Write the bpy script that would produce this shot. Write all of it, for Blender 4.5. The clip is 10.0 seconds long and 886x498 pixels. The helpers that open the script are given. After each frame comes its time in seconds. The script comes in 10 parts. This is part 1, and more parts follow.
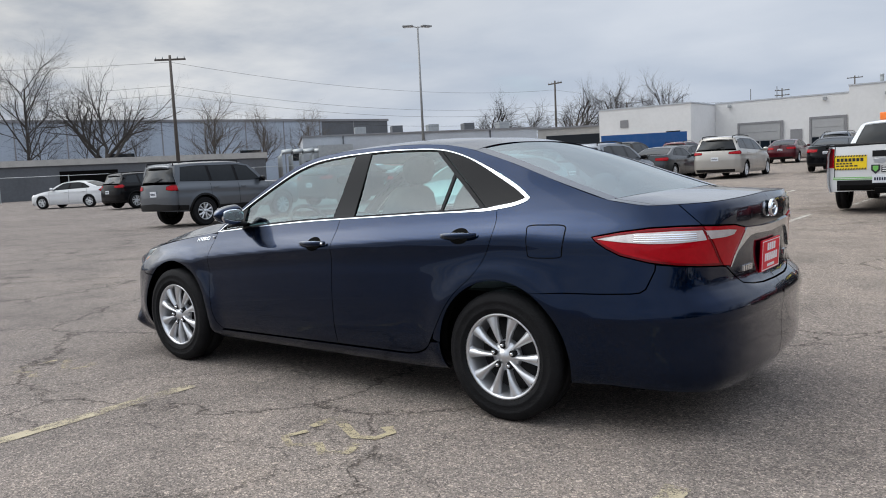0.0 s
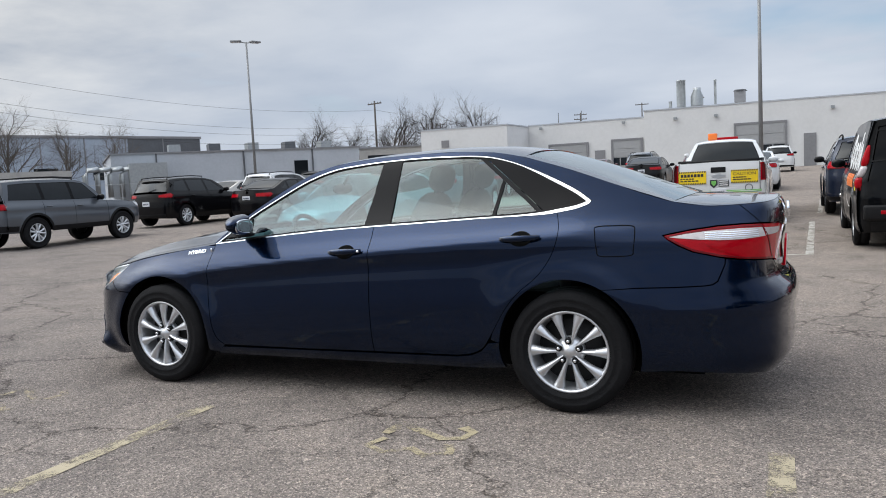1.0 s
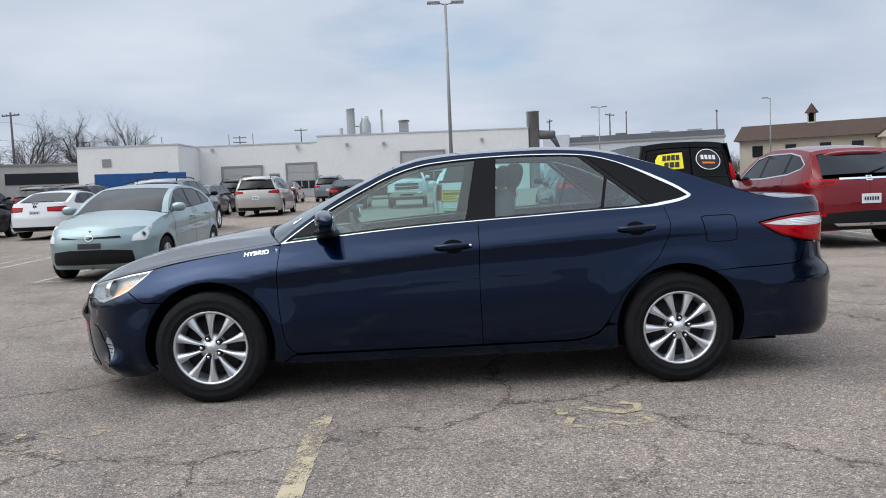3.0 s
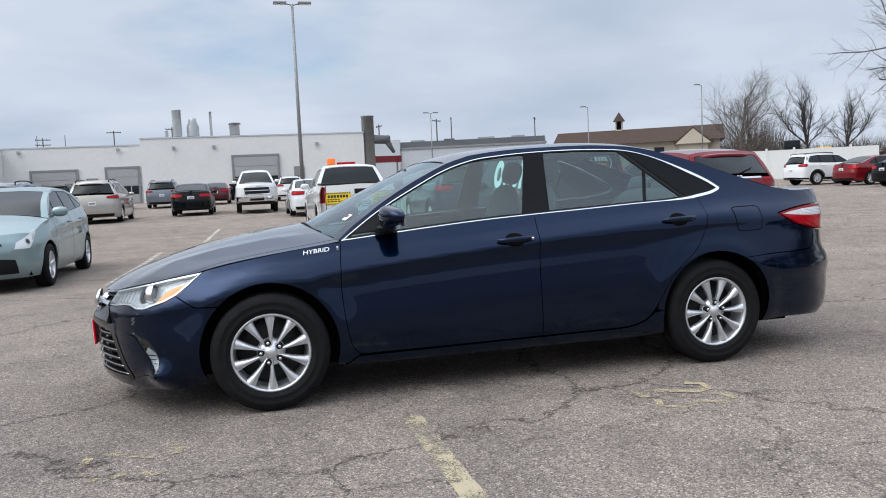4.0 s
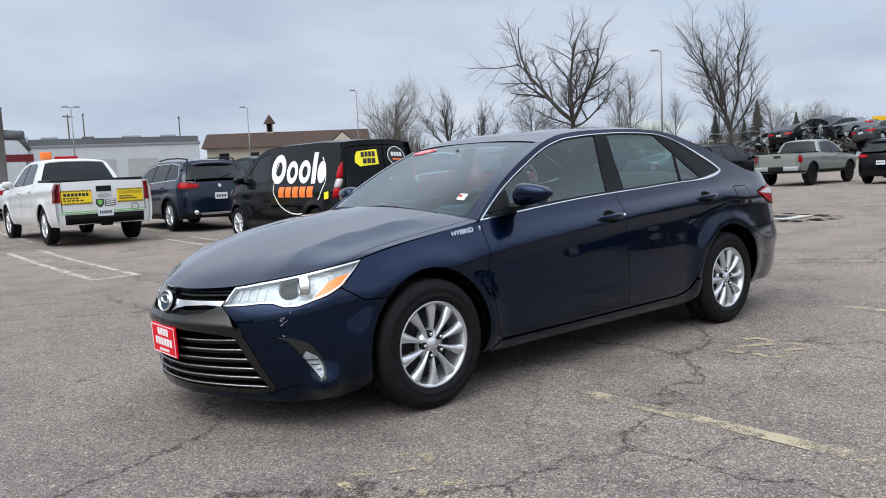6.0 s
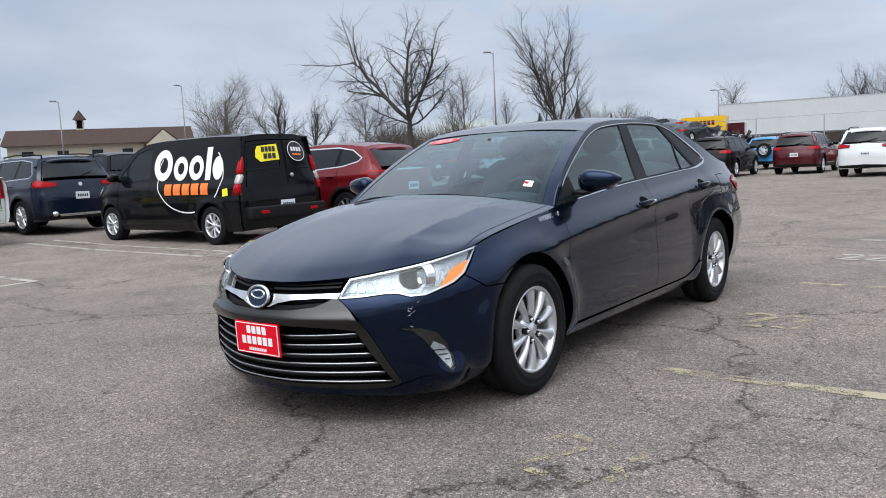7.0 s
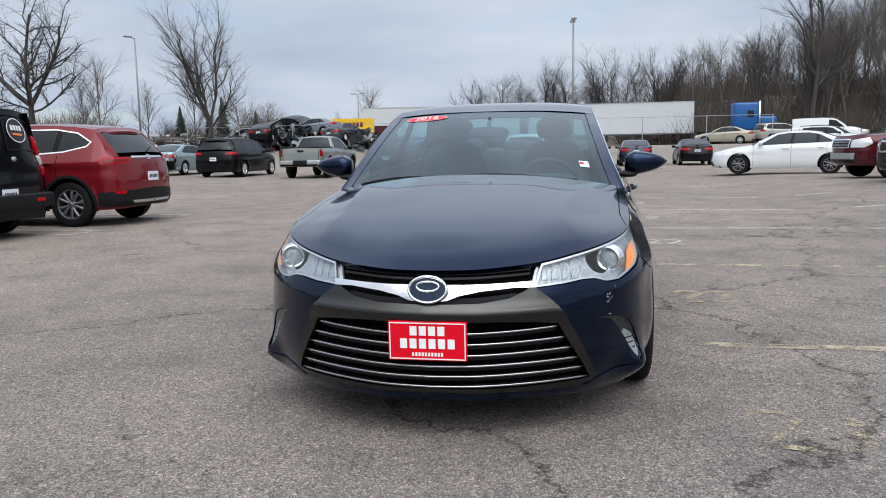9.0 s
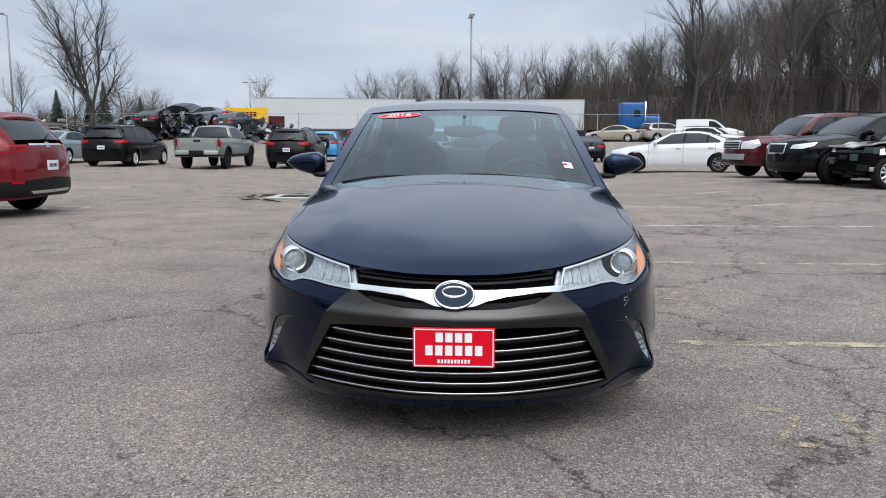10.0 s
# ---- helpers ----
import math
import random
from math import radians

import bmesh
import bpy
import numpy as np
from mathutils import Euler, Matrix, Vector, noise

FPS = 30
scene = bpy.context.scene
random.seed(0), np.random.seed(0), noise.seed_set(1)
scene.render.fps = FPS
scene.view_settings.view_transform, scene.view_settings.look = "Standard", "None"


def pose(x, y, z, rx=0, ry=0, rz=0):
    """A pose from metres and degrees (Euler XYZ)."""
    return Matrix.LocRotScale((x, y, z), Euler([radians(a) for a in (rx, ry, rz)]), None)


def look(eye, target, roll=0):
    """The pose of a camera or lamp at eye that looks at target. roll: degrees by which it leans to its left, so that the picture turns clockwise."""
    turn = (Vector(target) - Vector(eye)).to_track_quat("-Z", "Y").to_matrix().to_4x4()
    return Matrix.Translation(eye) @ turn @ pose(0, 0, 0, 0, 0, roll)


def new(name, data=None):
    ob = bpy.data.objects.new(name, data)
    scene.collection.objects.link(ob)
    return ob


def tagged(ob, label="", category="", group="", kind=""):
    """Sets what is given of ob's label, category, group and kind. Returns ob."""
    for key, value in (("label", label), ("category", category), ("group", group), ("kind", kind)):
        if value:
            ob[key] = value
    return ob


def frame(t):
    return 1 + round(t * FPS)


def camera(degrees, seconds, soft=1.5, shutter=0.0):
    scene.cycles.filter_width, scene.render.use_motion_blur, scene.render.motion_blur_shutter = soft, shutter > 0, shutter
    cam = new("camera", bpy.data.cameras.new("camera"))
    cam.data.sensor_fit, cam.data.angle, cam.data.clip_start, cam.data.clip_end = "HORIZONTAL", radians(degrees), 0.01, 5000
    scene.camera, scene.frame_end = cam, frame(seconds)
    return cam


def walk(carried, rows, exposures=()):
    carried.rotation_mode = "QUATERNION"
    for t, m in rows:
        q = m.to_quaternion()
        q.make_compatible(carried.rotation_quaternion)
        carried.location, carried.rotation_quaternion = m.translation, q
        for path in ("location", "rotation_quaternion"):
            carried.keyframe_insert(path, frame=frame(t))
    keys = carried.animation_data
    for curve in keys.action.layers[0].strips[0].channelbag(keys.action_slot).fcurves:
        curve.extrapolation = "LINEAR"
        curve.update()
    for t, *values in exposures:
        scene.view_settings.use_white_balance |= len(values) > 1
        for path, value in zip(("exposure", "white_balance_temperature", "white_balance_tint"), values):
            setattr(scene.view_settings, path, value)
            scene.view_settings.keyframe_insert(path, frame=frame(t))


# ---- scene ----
cam = camera(58.9, 10.0, 1.0)
PATH = [
    (0, (3.538, -4.077, 1.283), (2.315, -2.508, 1.077), -2.8),
    (0.5, (3.058, -4.481, 1.279), (2.025, -2.779, 1.089), -2.9),
    (1, (2.479, -4.837, 1.274), (1.661, -3.021, 1.094), -2.9),
    (1.5, (1.857, -5.145, 1.264), (1.26, -3.244, 1.092), -2.6),
    (2, (1.212, -5.347, 1.251), (0.838, -3.389, 1.086), -2.2),
    (2.5, (0.536, -5.462, 1.227), (0.381, -3.474, 1.068), -1.9),
    (2.7, (0.3, -5.475, 1.223), (0.218, -3.483, 1.066), -2.2),
    (3.8, (-1.215, -5.33, 1.215), (-0.82, -3.376, 1.056), -2.2),
    (4, (-1.476, -5.269, 1.215), (-0.995, -3.334, 1.051), -2.6),
    (4.5, (-2.128, -5.034, 1.208), (-1.43, -3.168, 1.039), -2.9),
    (5, (-2.719, -4.71, 1.213), (-1.807, -2.938, 1.035), -3.0),
    (5.5, (-3.288, -4.32, 1.199), (-2.183, -2.663, 1.014), -2.9),
    (5.7, (-3.509, -4.167, 1.195), (-2.334, -2.56, 1.004), -2.8),
    (6.8, (-4.578, -3.086, 1.198), (-3.055, -1.807, 0.984), -2.6),
    (7, (-4.743, -2.89, 1.192), (-3.164, -1.683, 0.971), -2.8),
    (7.5, (-5.024, -2.291, 1.19), (-3.314, -1.28, 0.963), -2.7),
    (8, (-5.192, -1.677, 1.171), (-3.371, -0.884, 0.934), -2.3),
    (8.5, (-5.276, -1.094, 1.159), (-3.375, -0.524, 0.914), -1.7),
    (9, (-5.287, -0.599, 1.143), (-3.337, -0.237, 0.889), -1.0),
    (9.5, (-5.264, -0.254, 1.156), (-3.291, -0.057, 0.891), -0.4),
    (10, (-5.259, -0.082, 1.178), (-3.279, 0.004, 0.904), 0.2),
]
walk(cam, [(t, look(eye, target, roll)) for t, eye, target, roll in PATH],
     exposures=[(0, -0.22, 6400, 10), (1, -0.21, 6350, 10), (2.5, -0.16, 6300, 10), (4.5, -0.09, 6250, 10), (5.5, -0.11, 6240, 10), (7.0, -0.19, 6200, 10), (8.5, -0.21, 6200, 10), (10, -0.19, 6200, 10)])

# ---- world, sun ----
world = bpy.data.worlds.new("overcast_sky")
scene.world = world
world.use_nodes = True
wn, wl = world.node_tree.nodes, world.node_tree.links
wn.clear()
SUN_EL, SUN_AZ = 46.0, -104.0          # degrees; azimuth from +Y towards +X
sky = wn.new("ShaderNodeTexSky")
sky.sky_type, sky.sun_disc = "NISHITA", False
sky.sun_elevation, sky.sun_rotation = radians(SUN_EL), radians(SUN_AZ)
sky_bg = wn.new("ShaderNodeBackground")
sky_bg.inputs[1].default_value = 0.15
wl.new(sky.outputs[0], sky_bg.inputs[0])
coord = wn.new("ShaderNodeTexCoord")
split = wn.new("ShaderNodeSeparateXYZ")
wl.new(coord.outputs["Generated"], split.inputs[0])
lift = wn.new("ShaderNodeMath")
lift.operation, lift.inputs[1].default_value = "MAXIMUM", 0.02
wl.new(split.outputs[2], lift.inputs[0])
lift2 = wn.new("ShaderNodeMath")
lift2.operation, lift2.inputs[1].default_value = "ADD", 0.16
wl.new(lift.outputs[0], lift2.inputs[0])
flat = wn.new("ShaderNodeVectorMath")
flat.operation = "DIVIDE"
three = wn.new("ShaderNodeCombineXYZ")
for i in range(3):
    wl.new(lift2.outputs[0], three.inputs[i])
wl.new(coord.outputs["Generated"], flat.inputs[0])
wl.new(three.outputs[0], flat.inputs[1])


def sky_noise(scale, detail, rough, shift, lo, hi):
    shove = wn.new("ShaderNodeMapping")
    shove.inputs["Location"].default_value = shift
    shove.inputs["Scale"].default_value = (1.0, 1.0, 0.0)
    wl.new(flat.outputs[0], shove.inputs[0])
    n = wn.new("ShaderNodeTexNoise")
    n.inputs["Scale"].default_value, n.inputs["Detail"].default_value, n.inputs["Roughness"].default_value = scale, detail, rough
    wl.new(shove.outputs[0], n.inputs["Vector"])
    r = wn.new("ShaderNodeMapRange")
    r.inputs[1].default_value, r.inputs[2].default_value = lo, hi
    wl.new(n.outputs[0], r.inputs[0])
    return r.outputs[0]


cover = sky_noise(0.75, 5, 0.52, (3.1, 1.7, 0), 0.20, 0.40)
shade = sky_noise(0.85, 6, 0.50, (0.4, 5.2, 0), 0.30, 0.70)
tone = wn.new("ShaderNodeMix")
tone.data_type = "RGBA"
tone.inputs[6].default_value, tone.inputs[7].default_value = (0.545, 0.625, 0.750, 1), (0.790, 0.845, 0.930, 1)
wl.new(shade, tone.inputs[0])
cloud_bg = wn.new("ShaderNodeBackground")
# an overcast dome is brighter overhead than near the horizon
zenith = wn.new("ShaderNodeMapRange")
zenith.interpolation_type = "SMOOTHSTEP"
for i, v in ((1, 0.28), (2, 0.85), (3, 0.97), (4, 2.45)):
    zenith.inputs[i].default_value = v
wl.new(split.outputs[2], zenith.inputs[0])
# the cloud is thinner and warmer round the hidden sun
aim = wn.new("ShaderNodeVectorMath")
aim.operation = "DOT_PRODUCT"
aim.inputs[1].default_value = (math.sin(radians(SUN_AZ)) * math.cos(radians(SUN_EL)), math.cos(radians(SUN_AZ)) * math.cos(radians(SUN_EL)), math.sin(radians(SUN_EL)))
wl.new(coord.outputs["Generated"], aim.inputs[0])
near_sun = wn.new("ShaderNodeMapRange")
near_sun.interpolation_type = "SMOOTHSTEP"
for i, v in ((1, 0.20), (2, 0.78), (3, 0.0), (4, 1.0)):
    near_sun.inputs[i].default_value = v
wl.new(aim.outputs["Value"], near_sun.inputs[0])
broken = wn.new("ShaderNodeMix")
broken.data_type = "RGBA"
broken.inputs[6].default_value, broken.inputs[7].default_value = (0.48, 0.52, 0.58, 1), (0.95, 0.935, 0.895, 1)
wl.new(sky_noise(1.5, 7, 0.55, (1.3, 2.2, 0), 0.36, 0.62), broken.inputs[0])
sides = wn.new("ShaderNodeMix")
sides.data_type = "RGBA"
wl.new(near_sun.outputs[0], sides.inputs[0])
wl.new(tone.outputs[2], sides.inputs[6])
wl.new(broken.outputs[2], sides.inputs[7])
halo = wn.new("ShaderNodeMapRange")
halo.interpolation_type = "SMOOTHSTEP"
for i, v in ((1, 0.70), (2, 1.0), (3, 0.0), (4, 1.0)):
    halo.inputs[i].default_value = v
wl.new(aim.outputs["Value"], halo.inputs[0])
glow = wn.new("ShaderNodeMix")
glow.data_type, glow.blend_type = "RGBA", "MULTIPLY"
glow.inputs[7].default_value = (2.8, 2.8, 2.75, 1)
wl.new(halo.outputs[0], glow.inputs[0])
wl.new(sides.outputs[2], glow.inputs[6])
wl.new(glow.outputs[2], cloud_bg.inputs[0])
wl.new(zenith.outputs[0], cloud_bg.inputs[1])
blend = wn.new("ShaderNodeMixShader")
wl.new(cover, blend.inputs[0])
wl.new(sky_bg.outputs[0], blend.inputs[1])
wl.new(cloud_bg.outputs[0], blend.inputs[2])
wout = wn.new("ShaderNodeOutputWorld")
wl.new(blend.outputs[0], wout.inputs[0])

sun_data = bpy.data.lights.new("sun", "SUN")
sun_data.energy, sun_data.angle, sun_data.color = 0.7, radians(60), (0.93, 0.98, 1.06)
sun = new("sun", sun_data)
sun.matrix_world = look((0, 0, 0), tuple(-v for v in (
    math.sin(radians(SUN_AZ)) * math.cos(radians(SUN_EL)), math.cos(radians(SUN_AZ)) * math.cos(radians(SUN_EL)), math.sin(radians(SUN_EL)))))
sun.location = (0, 0, 60)

# ---- materials ----
MATS = {}


def node_mat(name):
    m = bpy.data.materials.new(name)
    m.use_nodes = True
    n, l = m.node_tree.nodes, m.node_tree.links
    b = n["Principled BSDF"]
    MATS[name] = m
    return m, n, l, b


def noise_node(n, l, scale, detail=4, rough=0.6, vec=None):
    t = n.new("ShaderNodeTexNoise")
    t.inputs["Scale"].default_value, t.inputs["Detail"].default_value, t.inputs["Roughness"].default_value = scale, detail, rough
    if vec is None:
        c = n.new("ShaderNodeTexCoord")
        vec = c.outputs["Object"]
    l.new(vec, t.inputs["Vector"])
    return t


def ramp(n, l, fac, stops):
    r = n.new("ShaderNodeValToRGB")
    e = r.color_ramp.elements
    while len(e) < len(stops):
        e.new(0.5)
    for k, (p, c) in zip(e, stops):
        k.position, k.color = p, (*c, 1)
    l.new(fac, r.inputs[0])
    return r


def mix_col(n, l, fac, a, b, mode="MIX"):
    m = n.new("ShaderNodeMix")
    m.data_type, m.blend_type = "RGBA", mode
    for s, v in ((0, fac), (6, a), (7, b)):
        if isinstance(v, bpy.types.NodeSocket):
            l.new(v, m.inputs[s])
        else:
            m.inputs[s].default_value = v if s == 0 else (*v, 1)
    return m.outputs[2]


def bump(n, l, b, height, strength, dist):
    k = n.new("ShaderNodeBump")
    k.inputs["Strength"].default_value, k.inputs["Distance"].default_value = strength, dist
    l.new(height, k.inputs["Height"])
    l.new(k.outputs[0], b.inputs["Normal"])
    return k


def paint(name, col, metal=0.0, rough=0.35, coat=1.0, dust=0.25, flake=0.0, ior=1.45):
    """Car paint: base, clear coat, road dust low down and a faint orange peel."""
    m, n, l, b = node_mat(name)
    big = noise_node(n, l, 2.2, 5)
    fine = noise_node(n, l, 45, 3)
    d = mix_col(n, l, 0.5, big.outputs[0], fine.outputs[0])
    f = ramp(n, l, d, [(0.45, (0, 0, 0)), (0.75, (dust, dust, dust))])
    c = mix_col(n, l, f.outputs[0], col, (0.23, 0.21, 0.19))
    l.new(c, b.inputs["Base Color"])
    b.inputs["Metallic"].default_value = metal
    rr = ramp(n, l, big.outputs[0], [(0.3, (rough * 0.9,) * 3), (0.75, (rough * 1.25,) * 3)])
    l.new(rr.outputs[0], b.inputs["Roughness"])
    b.inputs["Coat Weight"].default_value, b.inputs["Coat Roughness"].default_value, b.inputs["Coat IOR"].default_value = coat, 0.02, ior
    b.inputs["Specular IOR Level"].default_value = 0.04
    if flake:
        fl = noise_node(n, l, 900, 1)
        bump(n, l, b, fl.outputs[0], flake, 0.0004)
    return m


def plain(name, col, rough=0.5, metal=0.0, vary=0.2, scale=6.0, bumps=0.0, bscale=60.0, spec=0.5):
    """A surface of one stuff with dirt at two scales."""
    m, n, l, b = node_mat(name)
    big, fine = noise_node(n, l, scale, 5), noise_node(n, l, scale * 9, 4)
    f = mix_col(n, l, 0.45, big.outputs[0], fine.outputs[0])
    lo, hi = tuple(v * (1 - vary) for v in col), tuple(min(1, v * (1 + vary)) for v in col)
    r = ramp(n, l, f, [(0.3, lo), (0.7, hi)])
    l.new(r.outputs[0], b.inputs["Base Color"])
    b.inputs["Roughness"].default_value, b.inputs["Metallic"].default_value, b.inputs["Specular IOR Level"].default_value = rough, metal, spec
    if bumps:
        g = noise_node(n, l, bscale, 3)
        bump(n, l, b, g.outputs[0], bumps, 0.01)
    return m


def pane_mat(name, tint, gloss=1.0, ior=1.5):
    """A thin sheet of glass: lets light straight through and mirrors by Fresnel."""
    m, n, l, b = node_mat(name)
    n.remove(b)
    clear, shine, tilt, power, scale, mixer = (n.new(k) for k in ("ShaderNodeBsdfTransparent", "ShaderNodeBsdfGlossy", "ShaderNodeLayerWeight", "ShaderNodeMath", "ShaderNodeMath", "ShaderNodeMixShader"))
    clear.inputs[0].default_value = (*tint, 1)
    shine.inputs["Roughness"].default_value = 0.015
    shine.inputs[0].default_value = (gloss * 0.93, gloss * 0.99, gloss, 1)
    # both faces of the sheet mirror alike: r0 + (1 - r0) * facing ^ 4
    r0 = ((ior - 1) / (ior + 1)) ** 2
    tilt.inputs[0].default_value = 0.5
    power.operation, scale.operation = "POWER", "MULTIPLY_ADD"
    power.inputs[1].default_value = 4.0
    scale.inputs[1].default_value, scale.inputs[2].default_value = 1 - r0, r0
    l.new(tilt.outputs["Facing"], power.inputs[0])
    l.new(power.outputs[0], scale.inputs[0])
    l.new(scale.outputs[0], mixer.inputs[0])
    l.new(clear.outputs[0], mixer.inputs[1])
    l.new(shine.outputs[0], mixer.inputs[2])
    l.new(mixer.outputs[0], n["Material Output"].inputs[0])
    return m


NAVY = paint("navy_metallic_paint", (0.0003, 0.0092, 0.0350), 0.96, 0.20, 1.0, 0.001, 0.03, 1.34)
GUNMETAL = paint("gunmetal_paint", (0.046, 0.045, 0.043), 0.92, 0.22, 0.35, 0.02)
GRILLE_SILVER = plain("grille_silver", (0.36, 0.36, 0.37), 0.2, 0.95, 0.15)
CHROME = plain("chrome", (0.82, 0.83, 0.85), 0.09, 1.0, 0.05)
SATIN = plain("satin_silver", (0.62, 0.63, 0.65), 0.28, 0.9, 0.06)
BLACK_GLOSS = plain("gloss_black", (0.005, 0.005, 0.006), 0.2, 0.0, 0.1, 6.0, 0.0, 60.0, 0.14)
BLACK_PLASTIC = plain("black_plastic", (0.008, 0.008, 0.009), 0.5, 0.0, 0.25, 6.0, 0.0, 60.0, 0.18)
# Near-black stands for shade in gaps and hollows; also colours joints and dark parts.
SHADE_AND_DARK = plain("shade_and_dark_parts", (0.004, 0.004, 0.004), 0.9, 0.0, 0.2, 6.0, 0.0, 60.0, 0.05)
RUBBER = plain("tyre_rubber", (0.010, 0.010, 0.011), 0.7, 0.0, 0.4, 14, 0.4, 90, 0.12)
ALLOY = plain("wheel_silver", (0.62, 0.63, 0.65), 0.30, 0.75, 0.08)
DARK_ALLOY = plain("dark_alloy", (0.17, 0.17, 0.18), 0.35, 0.7, 0.1)
LENS_DEEP = plain("deep_red_lens", (0.13, 0.002, 0.005), 0.10, 0.0, 0.2, 40, 0.0, 60.0, 0.3)
BRAKE = plain("brake_iron", (0.018, 0.018, 0.019), 0.6, 0.4, 0.3)
GLASS = pane_mat("tinted_glass", (0.60, 0.84, 0.82), 1.0, 1.85)
REAR_GLASS = pane_mat("rear_window_glass", (0.55, 0.75, 0.74), 1.0, 3.2)
SCREEN_GLASS = pane_mat("windshield_glass", (0.48, 0.70, 0.77), 1.0, 1.42)
LENS = pane_mat("clear_lens", (0.93, 0.95, 0.96), 1.0, 1.45)
LAMP_CHROME = plain("lamp_reflector", (0.37, 0.39, 0.41), 0.22, 0.45, 0.3, 40, 0.6, 55)
LAMP_WHITE = plain("lamp_white", (0.66, 0.67, 0.68), 0.2, 0.25, 0.12, 40)
STRIPE_CLEAR = plain("clear_lamp_stripe", (0.50, 0.46, 0.46), 0.12, 0.2, 0.2, 30, 0.3, 70)
AMBER = plain("amber_lens", (0.85, 0.24, 0.02), 0.12, 0.0, 0.1, 60)
RED_LENS = plain("red_lens", (0.36, 0.002, 0.008), 0.10, 0.0, 0.2, 40, 0.0, 60.0, 0.22)
RED_DARK = plain("dark_red_lens", (0.14, 0.003, 0.006), 0.10, 0.0, 0.2, 40, 0.0, 60.0, 0.25)
PLATE_RED = plain("plate_red", (0.66, 0.004, 0.018), 0.35, 0.0, 0.06, 6.0, 0.0, 60.0, 0.15)
WHITE = plain("white_print", (0.82, 0.82, 0.82), 0.4, 0.0, 0.05)
PLATE_WHITE = plain("plate_white", (0.66, 0.68, 0.72), 0.4, 0.0, 0.08)
INK = plain("dark_print", (0.02, 0.02, 0.025), 0.5, 0.0, 0.1)
BLUE_BADGE = plain("blue_badge", (0.006, 0.018, 0.045), 0.2, 0.2, 0.1)
SCUFF = plain("scuffed_primer", (0.22, 0.23, 0.25), 0.8, 0.0, 0.3, 80)
SEAT = plain("seat_fabric", (0.075, 0.078, 0.082), 0.9, 0.0, 0.15, 40, 0.3, 200)
SEAT_DARK = plain("dark_trim", (0.035, 0.035, 0.037), 0.7, 0.0, 0.2, 30)
CAR_WHITE = paint("white_paint", (0.64, 0.65, 0.66), 0.0, 0.35, 1.0, 0.12)
CAR_SILVER = paint("silver_paint", (0.42, 0.40, 0.37), 0.6, 0.35, 1.0, 0.15)
CAR_GREY = paint("dark_grey_paint", (0.040, 0.044, 0.050), 0.5, 0.35, 0.9, 0.06)
CAR_SLATE = paint("slate_grey_paint", (0.085, 0.095, 0.110), 0.5, 0.35, 1.0, 0.05)
CAR_STEEL = paint("steel_blue_paint", (0.16, 0.18, 0.21), 0.5, 0.35, 1.0, 0.15)
CAR_BLACK = paint("black_paint", (0.003, 0.003, 0.004), 0.1, 0.3, 0.55, 0.01, 0.0, 1.4)
CAR_VAN = paint("van_black_paint", (0.003, 0.0035, 0.0045), 0.1, 0.3, 0.55, 0.01, 0.0, 1.4)
CAR_RED = paint("red_paint", (0.150, 0.005, 0.010), 0.35, 0.3, 1.0, 0.05)
CAR_MAROON = paint("maroon_paint", (0.068, 0.006, 0.011), 0.35, 0.3, 1.0, 0.06)
CAR_AQUA = paint("pale_aqua_paint", (0.23, 0.305, 0.32), 0.45, 0.35, 1.0, 0.10)
CAR_BLUE = paint("dark_blue_paint", (0.006, 0.012, 0.030), 0.4, 0.3, 1.0, 0.06)
CAR_CEMENT = paint("cement_grey_paint", (0.20, 0.215, 0.205), 0.1, 0.4, 0.8, 0.15)
CAR_TAN = paint("champagne_paint", (0.36, 0.33, 0.27), 0.4, 0.4, 0.8, 0.2)
CAR_SKY = paint("bright_blue_paint", (0.05, 0.25, 0.50), 0.1, 0.35, 1.0, 0.1)
CAR_YELLOW = paint("yellow_paint", (0.75, 0.45, 0.02), 0.0, 0.4, 0.8, 0.15)
TRUCK_BLUE = paint("truck_blue_paint", (0.012, 0.085, 0.27), 0.1, 0.4, 0.8, 0.15)
STRIPE_DARK = plain("dark_green_plastic", (0.03, 0.05, 0.045), 0.6)
SIGN_YELLOW = plain("sign_yellow", (0.85, 0.60, 0.01), 0.45, 0.0, 0.06)
TAG_YELLOW = plain("tag_yellow", (0.90, 0.78, 0.02), 0.45, 0.0, 0.04)
STRIPE_GREEN = plain("stripe_green", (0.16, 0.45, 0.10), 0.45, 0.0, 0.08)
ORANGE = plain("orange_print", (0.85, 0.20, 0.03), 0.4, 0.0, 0.05)
GALV = plain("galvanised_steel", (0.36, 0.38, 0.39), 0.45, 0.6, 0.2, 4)
POLE_PAINT = plain("pole_paint", (0.22, 0.22, 0.22), 0.5, 0.2, 0.15, 3)
WOOD_POLE = plain("weathered_pole_wood", (0.075, 0.064, 0.056), 0.9, 0.0, 0.3, 6, 0.4, 30)
CONCRETE = plain("concrete", (0.40, 0.385, 0.36), 0.9, 0.0, 0.2, 2, 0.3, 40)
WALL_WHITE = plain("white_painted_block", (0.66, 0.66, 0.655), 0.85, 0.0, 0.07, 0.35, 0.1, 20)
WALL_GREY = plain("grey_block_wall", (0.44, 0.465, 0.50), 0.85, 0.0, 0.1, 0.4)
METAL_SIDING = plain("blue_grey_metal_siding", (0.36, 0.41, 0.48), 0.6, 0.1, 0.12, 0.3)
DARK_SHED = plain("dark_shed_siding", (0.10, 0.105, 0.115), 0.8, 0.0, 0.2, 0.5)
